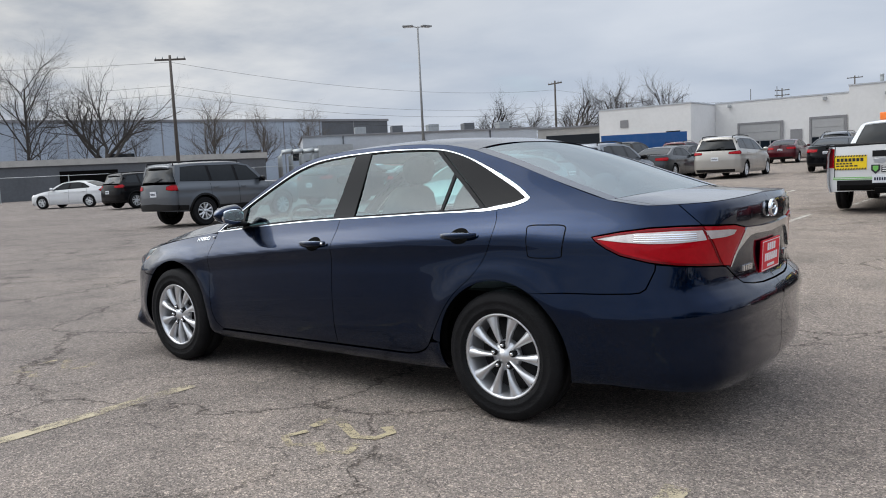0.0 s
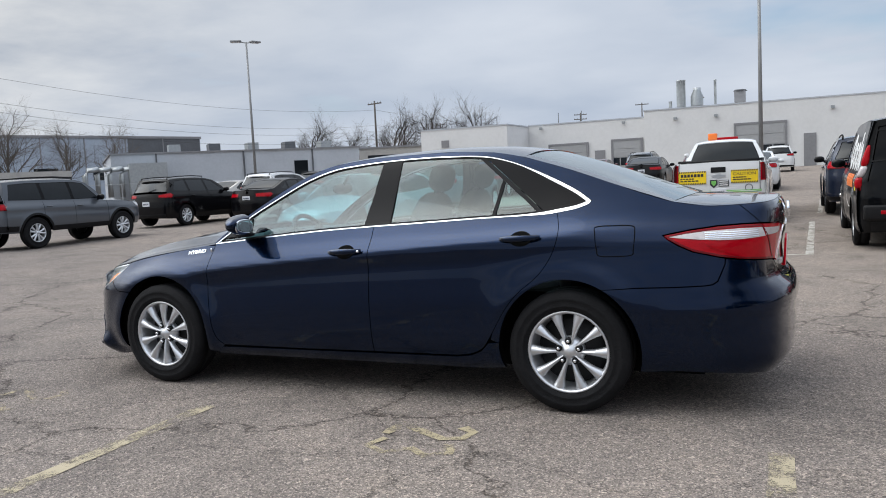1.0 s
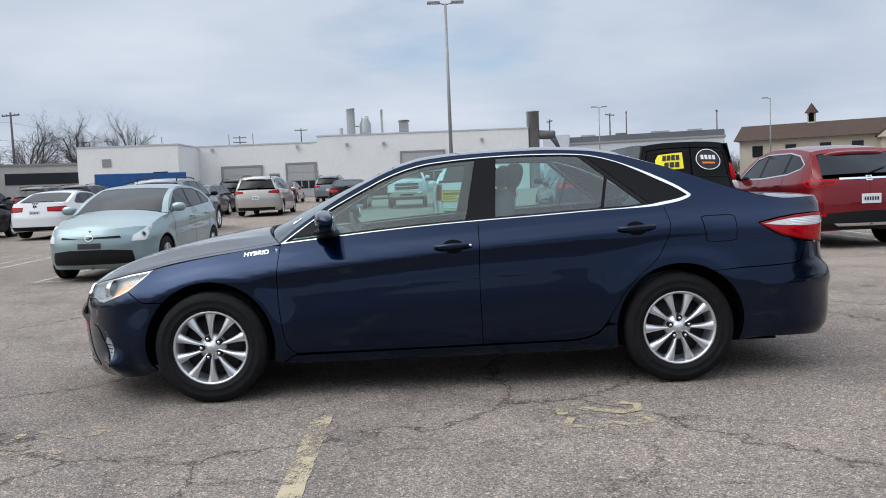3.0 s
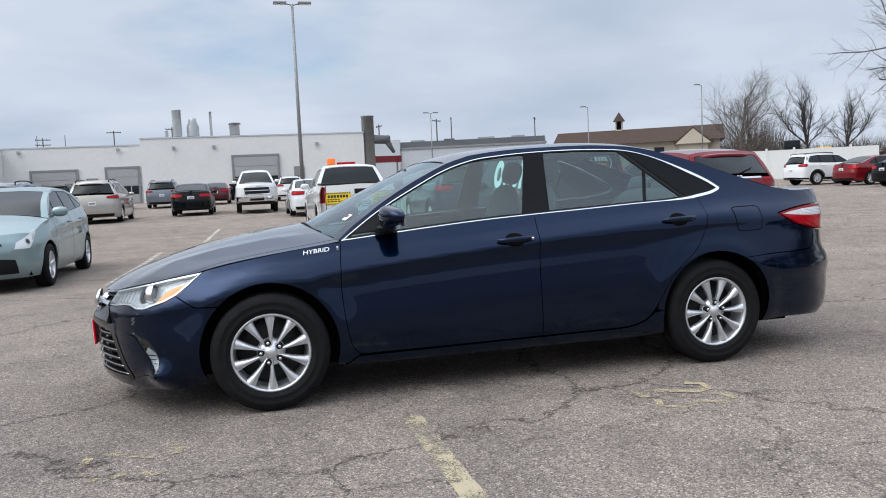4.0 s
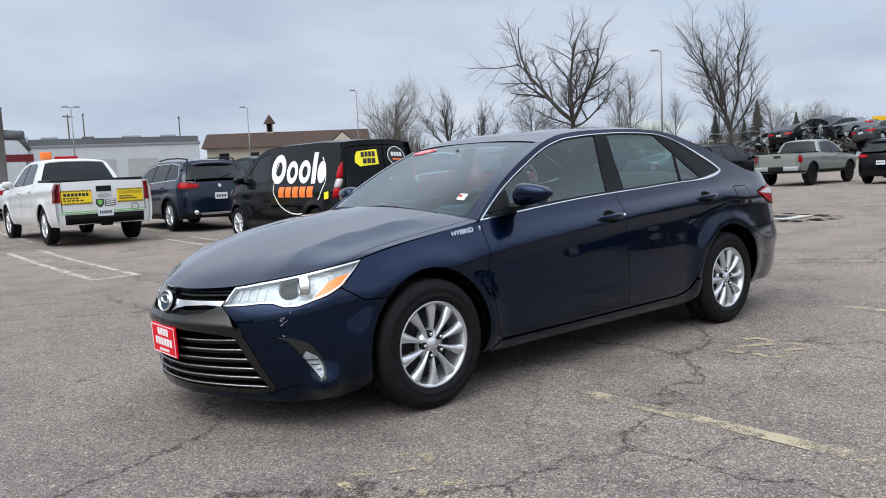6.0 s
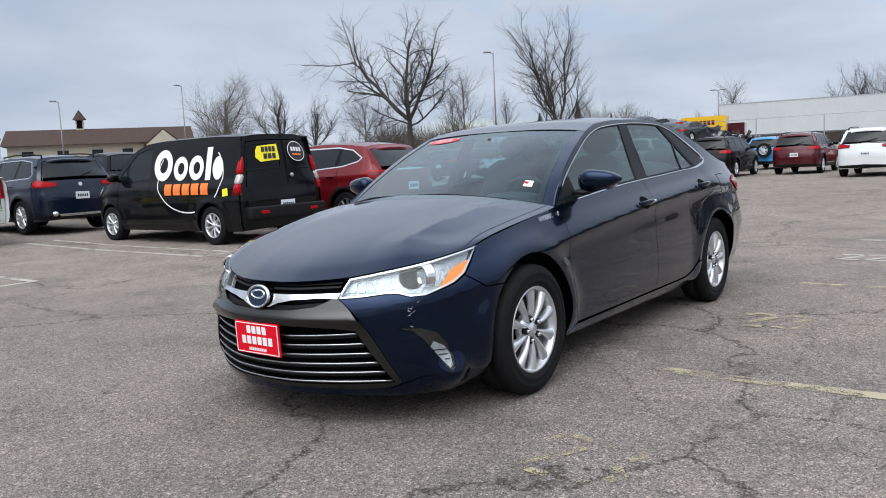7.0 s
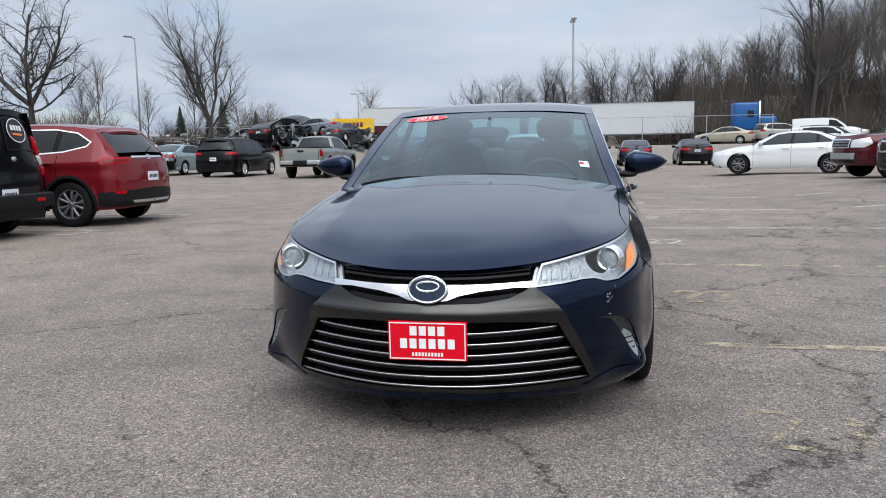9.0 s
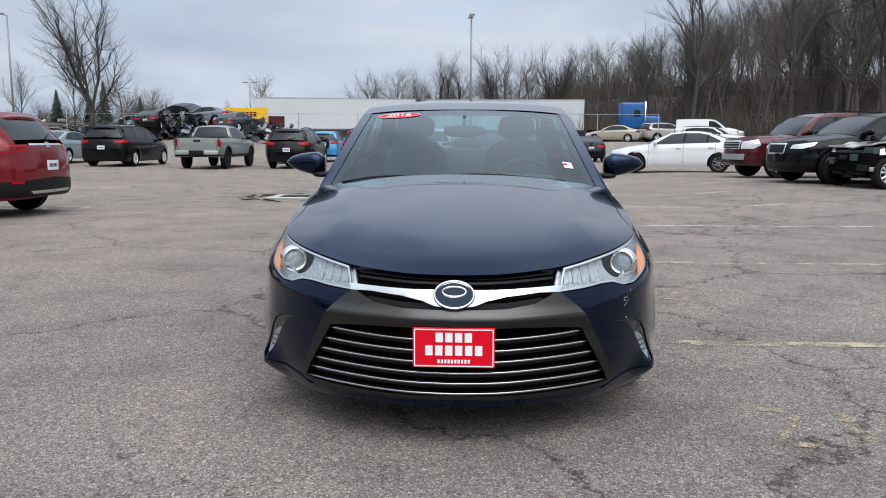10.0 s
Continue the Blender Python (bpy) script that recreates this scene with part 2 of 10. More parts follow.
ROOF_GREY = plain("grey_roof_edge", (0.22, 0.22, 0.23), 0.8, 0.0, 0.15, 0.6)
ROOF_BROWN = plain("brown_shingle_roof", (0.066, 0.047, 0.040), 0.95, 0.0, 0.25, 2.0, 0.0, 60.0, 0.05)
WALL_TAN = plain("tan_siding", (0.42, 0.38, 0.31), 0.9, 0.0, 0.12, 0.6)
DOOR_GREY = plain("roller_door_grey", (0.34, 0.345, 0.35), 0.6, 0.1, 0.1, 1.5)
DARK_GLASS_OPAQUE = plain("dark_window", (0.010, 0.013, 0.016), 0.05, 0.0, 0.2, 0.8, 0.0, 60.0, 0.28)
TRAILER_WHITE = plain("trailer_white", (0.50, 0.515, 0.53), 0.45, 0.1, 0.08, 0.5)
VINYL_WHITE = plain("white_vinyl_fence", (0.66, 0.66, 0.65), 0.6, 0.0, 0.06, 0.6)
BARK = plain("grey_brown_bark", (0.046, 0.040, 0.036), 0.95, 0.0, 0.35, 3.0)
BARK_TAN = plain("tan_bark", (0.115, 0.099, 0.086), 0.95, 0.0, 0.3, 3.0)
NEEDLES = plain("dark_conifer_needles", (0.030, 0.040, 0.030), 0.95, 0.0, 0.4, 3.0)
BRUSH = plain("winter_brush", (0.066, 0.054, 0.045), 1.0, 0.0, 0.4, 0.7)
GRAVEL = plain("tan_gravel", (0.19, 0.168, 0.14), 0.95, 0.0, 0.25, 0.8, 0.5, 8)
LITTER = plain("fallen_leaves", (0.085, 0.066, 0.052), 1.0, 0.0, 0.4, 0.9, 0.5, 6)
WIRE = plain("black_cable", (0.02, 0.02, 0.02), 0.7)


def asphalt_mat():
    """Old sun-bleached asphalt: pale stones in a grey-brown binder, patches, cracks and oil stains."""
    m, n, l, b = node_mat("old_asphalt")
    geo = n.new("ShaderNodeNewGeometry")
    pos = geo.outputs["Position"]
    big, mid = noise_node(n, l, 0.16, 6, 0.6, pos), noise_node(n, l, 1.3, 6, 0.65, pos)
    grit = n.new("ShaderNodeTexVoronoi")
    grit.inputs["Scale"].default_value = 150
    l.new(pos, grit.inputs["Vector"])
    fine = noise_node(n, l, 190, 2, 0.6, pos)
    base = ramp(n, l, big.outputs[0], [(0.30, (0.188, 0.163, 0.150)), (0.50, (0.207, 0.181, 0.166)), (0.72, (0.240, 0.209, 0.190))])
    tone2 = ramp(n, l, mid.outputs[0], [(0.28, (0.72, 0.72, 0.72)), (0.5, (1, 1, 1)), (0.75, (1.15, 1.13, 1.1))])
    c = mix_col(n, l, 1.0, base.outputs[0], tone2.outputs[0], "MULTIPLY")
    # paler and warmer towards +x and +y, along a noisy edge
    lay = n.new("ShaderNodeVectorMath")
    lay.operation = "DOT_PRODUCT"
    l.new(pos, lay.inputs[0])
    lay.inputs[1].default_value = (0.055, 0.060, 0.0)
    edge = n.new("ShaderNodeMath")
    edge.operation = "ADD"
    l.new(lay.outputs["Value"], edge.inputs[0])
    l.new(big.outputs[0], edge.inputs[1])
    drift = ramp(n, l, edge.outputs[0], [(0.15, (0.88, 0.89, 0.91)), (0.45, (0.97, 0.97, 0.97)), (0.90, (1.12, 1.10, 1.06))])
    c = mix_col(n, l, 1.0, c, drift.outputs[0], "MULTIPLY")
    stones = n.new("ShaderNodeSeparateColor")
    l.new(grit.outputs["Color"], stones.inputs[0])
    st = ramp(n, l, stones.outputs[0], [(0.0, (0.33, 0.33, 0.33)), (0.45, (0.90, 0.90, 0.90)), (0.82, (1.16, 1.14, 1.11)), (0.97, (2.1, 2.05, 1.96))])
    c = mix_col(n, l, 0.85, c, st.outputs[0], "MULTIPLY")
    peb = n.new("ShaderNodeTexVoronoi")
    peb.inputs["Scale"].default_value = 48
    l.new(pos, peb.inputs["Vector"])
    pc = n.new("ShaderNodeSeparateColor")
    l.new(peb.outputs["Color"], pc.inputs[0])
    pebbles = ramp(n, l, pc.outputs[1], [(0.0, (0.72, 0.72, 0.72)), (0.3, (0.97, 0.97, 0.97)), (0.90, (1, 1, 1)), (0.98, (1.4, 1.37, 1.32))])
    c = mix_col(n, l, 0.7, c, pebbles.outputs[0], "MULTIPLY")
    # oil stains: scattered soft round spots
    spots = n.new("ShaderNodeTexVoronoi")
    spots.inputs["Scale"].default_value = 0.42
    wob = mix_col(n, l, 0.10, pos, mid.outputs["Color"], "ADD")
    l.new(wob, spots.inputs["Vector"])
    sp = ramp(n, l, spots.outputs["Distance"], [(0.03, (0.42, 0.42, 0.43)), (0.065, (1, 1, 1))])
    c = mix_col(n, l, 1.0, c, sp.outputs[0], "MULTIPLY")
    # cracks: edges of large warped cells
    warp = noise_node(n, l, 1.1, 6, 0.7, pos)
    wv = mix_col(n, l, 0.9, pos, warp.outputs["Color"], "ADD")
    crack = n.new("ShaderNodeTexVoronoi")
    crack.feature = "DISTANCE_TO_EDGE"
    crack.inputs["Scale"].default_value = 0.30
    l.new(wv, crack.inputs["Vector"])
    hair = n.new("ShaderNodeTexVoronoi")
    hair.feature = "DISTANCE_TO_EDGE"
    hair.inputs["Scale"].default_value = 0.9
    l.new(wv, hair.inputs["Vector"])
    cr = ramp(n, l, crack.outputs["Distance"], [(0.0, (0.30, 0.29, 0.28)), (0.002, (0.45, 0.45, 0.45)), (0.005, (1, 1, 1))])
    hr = ramp(n, l, hair.outputs["Distance"], [(0.0, (0.46, 0.46, 0.46)), (0.009, (1, 1, 1))])
    gate = ramp(n, l, big.outputs[0], [(0.46, (0, 0, 0)), (0.58, (1, 1, 1))])
    gate2 = ramp(n, l, warp.outputs[0], [(0.38, (0, 0, 0)), (0.46, (1, 1, 1))])
    cr_g = mix_col(n, l, gate2.outputs[0], (1, 1, 1), cr.outputs[0])
    hg = mix_col(n, l, gate.outputs[0], (1, 1, 1), hr.outputs[0])
    c = mix_col(n, l, 1.0, c, cr_g, "MULTIPLY")
    c = mix_col(n, l, 1.0, c, hg, "MULTIPLY")
    l.new(c, b.inputs["Base Color"])
    b.inputs["Roughness"].default_value = 0.9
    b.inputs["Specular IOR Level"].default_value = 0.12
    h = mix_col(n, l, 0.35, grit.outputs["Distance"], fine.outputs[0])
    h = mix_col(n, l, 1.0, h, cr_g, "MULTIPLY")
    bump(n, l, b, h, 0.8, 0.008)
    return m


def worn_line(name, col, keep):
    """Traffic paint worn through to the asphalt in flakes."""
    m, n, l, b = node_mat(name)
    geo = n.new("ShaderNodeNewGeometry")
    a, f = noise_node(n, l, 5, 6, 0.7, geo.outputs["Position"]), noise_node(n, l, 120, 3, 0.7, geo.outputs["Position"])
    s = mix_col(n, l, 0.42, a.outputs[0], f.outputs[0])
    r = ramp(n, l, s, [(keep - 0.03, (1, 1, 1)), (keep + 0.03, (0, 0, 0))])
    c = mix_col(n, l, 0.5, col, mix_col(n, l, f.outputs[0], (0.16, 0.15, 0.13), col))
    l.new(c, b.inputs["Base Color"])
    b.inputs["Roughness"].default_value = 0.8
    clear, mixer = n.new("ShaderNodeBsdfTransparent"), n.new("ShaderNodeMixShader")
    l.new(r.outputs[0], mixer.inputs[0])
    l.new(clear.outputs[0], mixer.inputs[1])
    l.new(b.outputs[0], mixer.inputs[2])
    l.new(mixer.outputs[0], n["Material Output"].inputs[0])
    return m


ASPHALT = asphalt_mat()
LINE_YELLOW = worn_line("worn_yellow_line_paint", (0.42, 0.355, 0.235), 0.505)
SCRAP_YELLOW = worn_line("nearly_gone_yellow_paint", (0.42, 0.345, 0.205), 0.462)
FIGURE_YELLOW = worn_line("worn_yellow_figure_paint", (0.42, 0.35, 0.21), 0.515)
FIGURE_WHITE = worn_line("worn_white_figure_paint", (0.47, 0.44, 0.39), 0.58)
LINE_WHITE = worn_line("worn_white_line_paint", (0.47, 0.44, 0.39), 0.53)

# ---- building blocks ----
from mathutils.geometry import delaunay_2d_cdt


def mesh_of(name, verts, faces, material, normals=None, smooth=True):
    me = bpy.data.meshes.new(name)
    me.from_pydata([tuple(map(float, v)) for v in verts], [], [tuple(map(int, f)) for f in faces])
    me.materials.append(material)
    if smooth:
        me.polygons.foreach_set("use_smooth", [True] * len(me.polygons))
    if normals is not None:
        me.normals_split_custom_set_from_vertices([tuple(map(float, v)) for v in normals])
    return me


def put(name, me, parent=None, label="", m=None):
    ob = new(name, me)
    if parent is not None:
        ob.parent = parent
    if m is not None:
        ob.matrix_basis = m
    if label:
        tagged(ob, label)
    return ob


def part(name, bm, material, parent=None, label="", smooth=True, m=None):
    me = bpy.data.meshes.new(name)
    bm.to_mesh(me)
    bm.free()
    me.materials.append(material)
    if smooth:
        me.polygons.foreach_set("use_smooth", [True] * len(me.polygons))
    return put(name, me, parent, label, m)


def thing(name, m, label, category, group="", kind=""):
    ob = new(name)
    ob.empty_display_size = 0.2
    ob.matrix_basis = m
    return tagged(ob, label, category, group, kind)


def box(bm, x0, x1, y0, y1, z0, z1, bevel=0.0):
    r = bmesh.ops.create_cube(bm, size=1.0, matrix=Matrix.Translation(((x0 + x1) / 2, (y0 + y1) / 2, (z0 + z1) / 2)) @ Matrix.Diagonal((x1 - x0, y1 - y0, z1 - z0, 1)))
    if bevel:
        es = list({e for v in r["verts"] for e in v.link_edges})
        bmesh.ops.bevel(bm, geom=es, offset=bevel, segments=2, affect="EDGES", profile=0.6)
    return bm


def tube(bm, a, b, r0, r1=None, seg=10, caps=True):
    a, b = Vector(a), Vector(b)
    d = b - a
    m = Matrix.Translation((a + b) / 2) @ d.to_track_quat("Z", "Y").to_matrix().to_4x4()
    bmesh.ops.create_cone(bm, cap_ends=caps, segments=seg, radius1=r0, radius2=r0 if r1 is None else r1, depth=d.length, matrix=m)
    return bm


def sweep(bm, pts, r, seg=6, closed=False):
    """One tube along a line of points."""
    p = [Vector(q) for q in pts]
    n, rings = len(p), []
    for i, c in enumerate(p):
        a, b = (p[(i - 1) % n], p[(i + 1) % n]) if closed else (p[max(i - 1, 0)], p[min(i + 1, n - 1)])
        t = (b - a).normalized()
        side = t.cross(Vector((0, 0, 1)) if abs(t.z) < 0.9 else Vector((1, 0, 0))).normalized()
        top = side.cross(t)
        rings.append([bm.verts.new(c + side * (r * math.cos(w)) + top * (r * math.sin(w))) for w in (2 * math.pi * j / seg for j in range(seg))])
    for i in range(n if closed else n - 1):
        a, b = rings[i], rings[(i + 1) % n]
        for j in range(seg):
            bm.faces.new((a[j], a[(j + 1) % seg], b[(j + 1) % seg], b[j]))
    if not closed:
        bm.faces.new(rings[0])
        bm.faces.new(rings[-1])
    bmesh.ops.recalc_face_normals(bm, faces=bm.faces)
    return bm


def revolve(profile, seg, axis="y"):
    """Vertices and faces of a profile of (radius, along) turned round an axis."""
    v, f = [], []
    k = len(profile)
    for i in range(seg):
        a = 2 * math.pi * i / seg
        for r, h in profile:
            p = (r * math.cos(a), h, r * math.sin(a)) if axis == "y" else (r * math.cos(a), r * math.sin(a), h)
            v.append(p)
    for i in range(seg):
        j = (i + 1) % seg
        for q in range(k - 1):
            f.append((i * k + q, i * k + q + 1, j * k + q + 1, j * k + q))
    return v, f


def pchip(pts):
    """A monotone smooth curve through (x, y) points."""
    xs, ys = np.array([p[0] for p in pts], float), np.array([p[1] for p in pts], float)
    h, d = np.diff(xs), np.diff(ys) / np.diff(xs)
    m = np.zeros(len(xs))
    m[0], m[-1] = d[0], d[-1]
    for i in range(1, len(xs) - 1):
        if d[i - 1] * d[i] > 0:
            w1, w2 = 2 * h[i] + h[i - 1], h[i] + 2 * h[i - 1]
            m[i] = (w1 + w2) / (w1 / d[i - 1] + w2 / d[i])

    def f(x):
        x = np.clip(np.asarray(x, float), xs[0], xs[-1])
        i = np.clip(np.searchsorted(xs, x) - 1, 0, len(h) - 1)
        t = (x - xs[i]) / h[i]
        return ys[i] * (1 + 2 * t) * (1 - t) ** 2 + m[i] * h[i] * t * (1 - t) ** 2 + ys[i + 1] * t * t * (3 - 2 * t) + m[i + 1] * h[i] * t * t * (t - 1)
    return f


def curve_through(pts, n=8, closed=False):
    """Points of a Catmull-Rom curve through pts."""
    p = [np.array(q, float) for q in pts]
    k = len(p)
    out = []
    for i in range(k if closed else k - 1):
        a, b, c, d = (p[(i + j - 1) % k] if closed else p[min(max(i + j - 1, 0), k - 1)] for j in range(4))
        for s in range(n):
            t = s / n
            out.append(0.5 * (2 * b + (c - a) * t + (2 * a - 5 * b + 4 * c - d) * t * t + (3 * b - a - 3 * c + d) * t ** 3))
    if not closed:
        out.append(p[-1])
    return [tuple(q) for q in out]


def inset(poly, d):
    """A closed outline drawn in by d."""
    p = np.array(poly, float)
    area = 0.5 * np.sum(p[:, 0] * np.roll(p[:, 1], -1) - np.roll(p[:, 0], -1) * p[:, 1])
    s = 1 if area > 0 else -1
    e = np.roll(p, -1, 0) - p
    ln = np.maximum(np.linalg.norm(e, axis=1, keepdims=True), 1e-9)
    nrm = s * np.stack([-e[:, 1], e[:, 0]], 1) / ln
    prev = np.roll(nrm, 1, 0)
    b = nrm + prev
    bl = np.maximum(np.sum(b * b, 1, keepdims=True), 0.5)
    return [tuple(q) for q in p + 2 * d * b / bl]


def inside(poly, q):
    p = np.array(poly, float)
    a, b = p, np.roll(p, -1, 0)
    x, y = q[:, 0][:, None], q[:, 1][:, None]
    cond = (a[:, 1] > y) != (b[:, 1] > y)
    dy = np.where(np.abs(b[:, 1] - a[:, 1]) < 1e-12, 1e-12, b[:, 1] - a[:, 1])
    xi = a[:, 0] + (y - a[:, 1]) * (b[:, 0] - a[:, 0]) / dy
    return (np.sum(cond & (x < xi), 1) % 2) == 1


def dense(poly, step):
    out = []
    for a, b in zip(poly, poly[1:] + poly[:1]):
        n = max(1, math.ceil(math.hypot(b[0] - a[0], b[1] - a[1]) / step))
        out += [(a[0] + (b[0] - a[0]) * i / n, a[1] + (b[1] - a[1]) * i / n) for i in range(n)]
    return out


def tidy(poly):
    out = [poly[0]]
    for q in poly[1:]:
        if math.hypot(q[0] - out[-1][0], q[1] - out[-1][1]) > 1e-4:
            out.append(q)
    if math.hypot(out[0][0] - out[-1][0], out[0][1] - out[-1][1]) < 1e-4:
        out.pop()
    return [(float(a), float(b)) for a, b in out]


def skin_data(f, outline, holes=(), step=0.05, depth=0.012, flip=False, tight=None):
    """A sheet cut along an outline (and holes) from the surface f(a, b), with its rim turned in by depth. Returns verts, faces, normals."""
    edge_step = min(step, tight[2] * 1.5) if tight else step
    loops = [dense(tidy(list(outline)), edge_step)] + [dense(tidy(list(h)), step) for h in holes]
    pts, edges = [], []
    for lp in loops:
        o = len(pts)
        pts += lp
        edges += [(o + i, o + (i + 1) % len(lp)) for i in range(len(lp))]
    bnd = np.array(pts)
    lo, hi = bnd.min(0), bnd.max(0)
    gx, gy = np.meshgrid(np.arange(lo[0] + step / 2, hi[0], step), np.arange(lo[1] + step / 2, hi[1], step))
    g = np.stack([gx.ravel(), gy.ravel()], 1)
    if tight:                                     # closer columns where the sheet bends sharply
        a0, a1, st = tight
        g = g[(g[:, 0] < a0) | (g[:, 0] > a1)]
        hx, hy = np.meshgrid(np.arange(a0, a1, st), np.arange(lo[1] + step / 2, hi[1], step))
        g = np.concatenate([g, np.stack([hx.ravel(), hy.ravel()], 1)])
    if len(g):
        ok = inside(loops[0], g)
        for lp in loops[1:]:
            ok &= ~inside(lp, g)
        g = g[ok]
    if len(g):
        d = np.array([np.min(np.sum((bnd - q) ** 2, 1)) for q in g])
        g = g[d > (0.30 * step if tight else 0.45 * step) ** 2]
    allp = [Vector(p) for p in pts] + [Vector((float(a), float(b))) for a, b in g]
    vs, _, fs, ov, _, _ = delaunay_2d_cdt(allp, edges, [], 0, 1e-6)
    v2 = np.array([(v.x, v.y) for v in vs])
    tri = np.array([t[:] for t in fs if len(t) == 3])
    cen = v2[tri].mean(1)
    ok = inside(loops[0], cen)
    for lp in loops[1:]:
        ok &= ~inside(lp, cen)
    tri = tri[ok]
    a, b = v2[:, 0], v2[:, 1]
    p = f(a, b)
    e = 0.004
    nrm = np.cross(f(a + e, b) - f(a - e, b), f(a, b + e) - f(a, b - e))
    nrm /= np.maximum(np.linalg.norm(nrm, axis=1, keepdims=True), 1e-9)
    ref = p - np.stack([0.75 * p[:, 0], 0 * p[:, 1], 0 * p[:, 2] + 0.65], 1)
    if np.sum(nrm * ref) < 0:
        nrm = -nrm
    if flip:
        nrm = -nrm
    fn = np.cross(p[tri[:, 1]] - p[tri[:, 0]], p[tri[:, 2]] - p[tri[:, 0]])
    bad = np.sum(fn * nrm[tri[:, 0]], 1) < 0
    tri[bad] = tri[bad][:, ::-1]
    verts, faces, norms = [p], [tuple(t) for t in tri], [nrm]
    if depth:
        where = {}
        for i, o in enumerate(ov):
            for k in o:
                where[k] = i
        count = len(p)
        start = 0
        for k, lp in enumerate(loops):
            idx = [where.get(start + i) for i in range(len(lp))]
            idx = [i for i in idx if i is not None]
            start += len(lp)
            if len(idx) < 3:
                continue
            top, n0 = p[idx], nrm[idx]
            low = top - n0 * depth
            out = np.cross(np.roll(top, -1, 0) - top, n0)
            out /= np.maximum(np.linalg.norm(out, axis=1, keepdims=True), 1e-9)
            verts += [top, low]
            norms += [out, out]
            m = len(idx)
            for i in range(m):
                j = (i + 1) % m
                faces.append((count + i, count + m + i, count + m + j, count + j))
            count += 2 * m
    return np.concatenate(verts), faces, np.concatenate(norms)


def mirror_data(d):
    v, f, n = d
    s = np.array([1, -1, 1.0])
    return v * s, [t[::-1] for t in f], n * s


def join_data(*ds):
    v, f, n, o = [], [], [], 0
    for a, b, c in ds:
        v.append(a), n.append(c)
        f += [tuple(i + o for i in t) for t in b]
        o += len(a)
    return np.concatenate(v), f, np.concatenate(n)


def sheet(name, d, material, parent, label=""):
    return put(name, mesh_of(name, d[0], d[1], material, d[2]), parent, label)


class Shell:
    """The side of a vehicle as a sheet over (run round the plan, height). Front at -x, left side at -y."""

    def __init__(s, plan, belt, tuck, low, front, rear, arches=()):
        c = np.array(curve_through(plan, 24))
        keep = np.concatenate([[True], np.diff(c[:, 0]) > 1e-7])
        c = c[keep]
        s.u = np.concatenate([[0], np.cumsum(np.linalg.norm(np.diff(c, axis=0), axis=1))])
        s.x, s.w = c[:, 0], c[:, 1]
        t = np.gradient(c, s.u, axis=0)
        t /= np.linalg.norm(t, axis=1, keepdims=True)
        s.nx, s.ny = -t[:, 1], t[:, 0]
        s.belt, s.tuck, s.low, s.front, s.rear, s.arches = belt, tuck, low, front, rear, arches
        s.ridges = []                             # (height over x, strength over x, half-width) of pressed creases
        s.top = int(np.argmax(s.w))
        s.end = float(s.u[-1])

    def ux(s, x):
        return np.interp(x, s.x, s.u)

    def uf(s, y):
        return np.interp(np.abs(y), s.w[:s.top + 1], s.u[:s.top + 1])

    def ur(s, y):
        return np.interp(-np.abs(y), -s.w[s.top:], s.u[s.top:])

    def at(s, u, z, off=0.0):
        u, z = np.asarray(u, float), np.asarray(z, float)
        m = np.sign(u) + (u == 0)
        au = np.abs(u)
        over = np.maximum(au - s.end, 0)          # past the rear centre the sheet goes on to the far side
        au = au - 2 * over
        m = np.where(over > 0, -m, m)
        x, w, nx, ny = (np.interp(au, s.u, k) for k in (s.x, s.w, s.nx, s.ny))
        side = s.tuck(z - s.belt(x)) + s.low(z)
        for ax, az, ar, lift in s.arches:
            r = np.hypot(x - ax, z - az)
            side = side + lift * np.exp(-((r - ar) / 0.075) ** 2) * (z > az - 0.12)
        for zc, hi, wid in s.ridges:
            side = side + hi(x) * np.maximum(0, 1 - np.sqrt((z - zc(x)) ** 2 + (0.16 * wid) ** 2) / wid) ** 1.6 * 1.2
        d = nx * nx * np.where(x < 0, s.front(z), s.rear(z)) + ny * ny * side + off
        return np.stack([x + nx * d, -m * (w + ny * d), z], 1) if np.ndim(u) else np.array([x + nx * d, -m * (w + ny * d), z])

    def f(s, off=0.0):
        return lambda a, b: s.at(a, b, off)


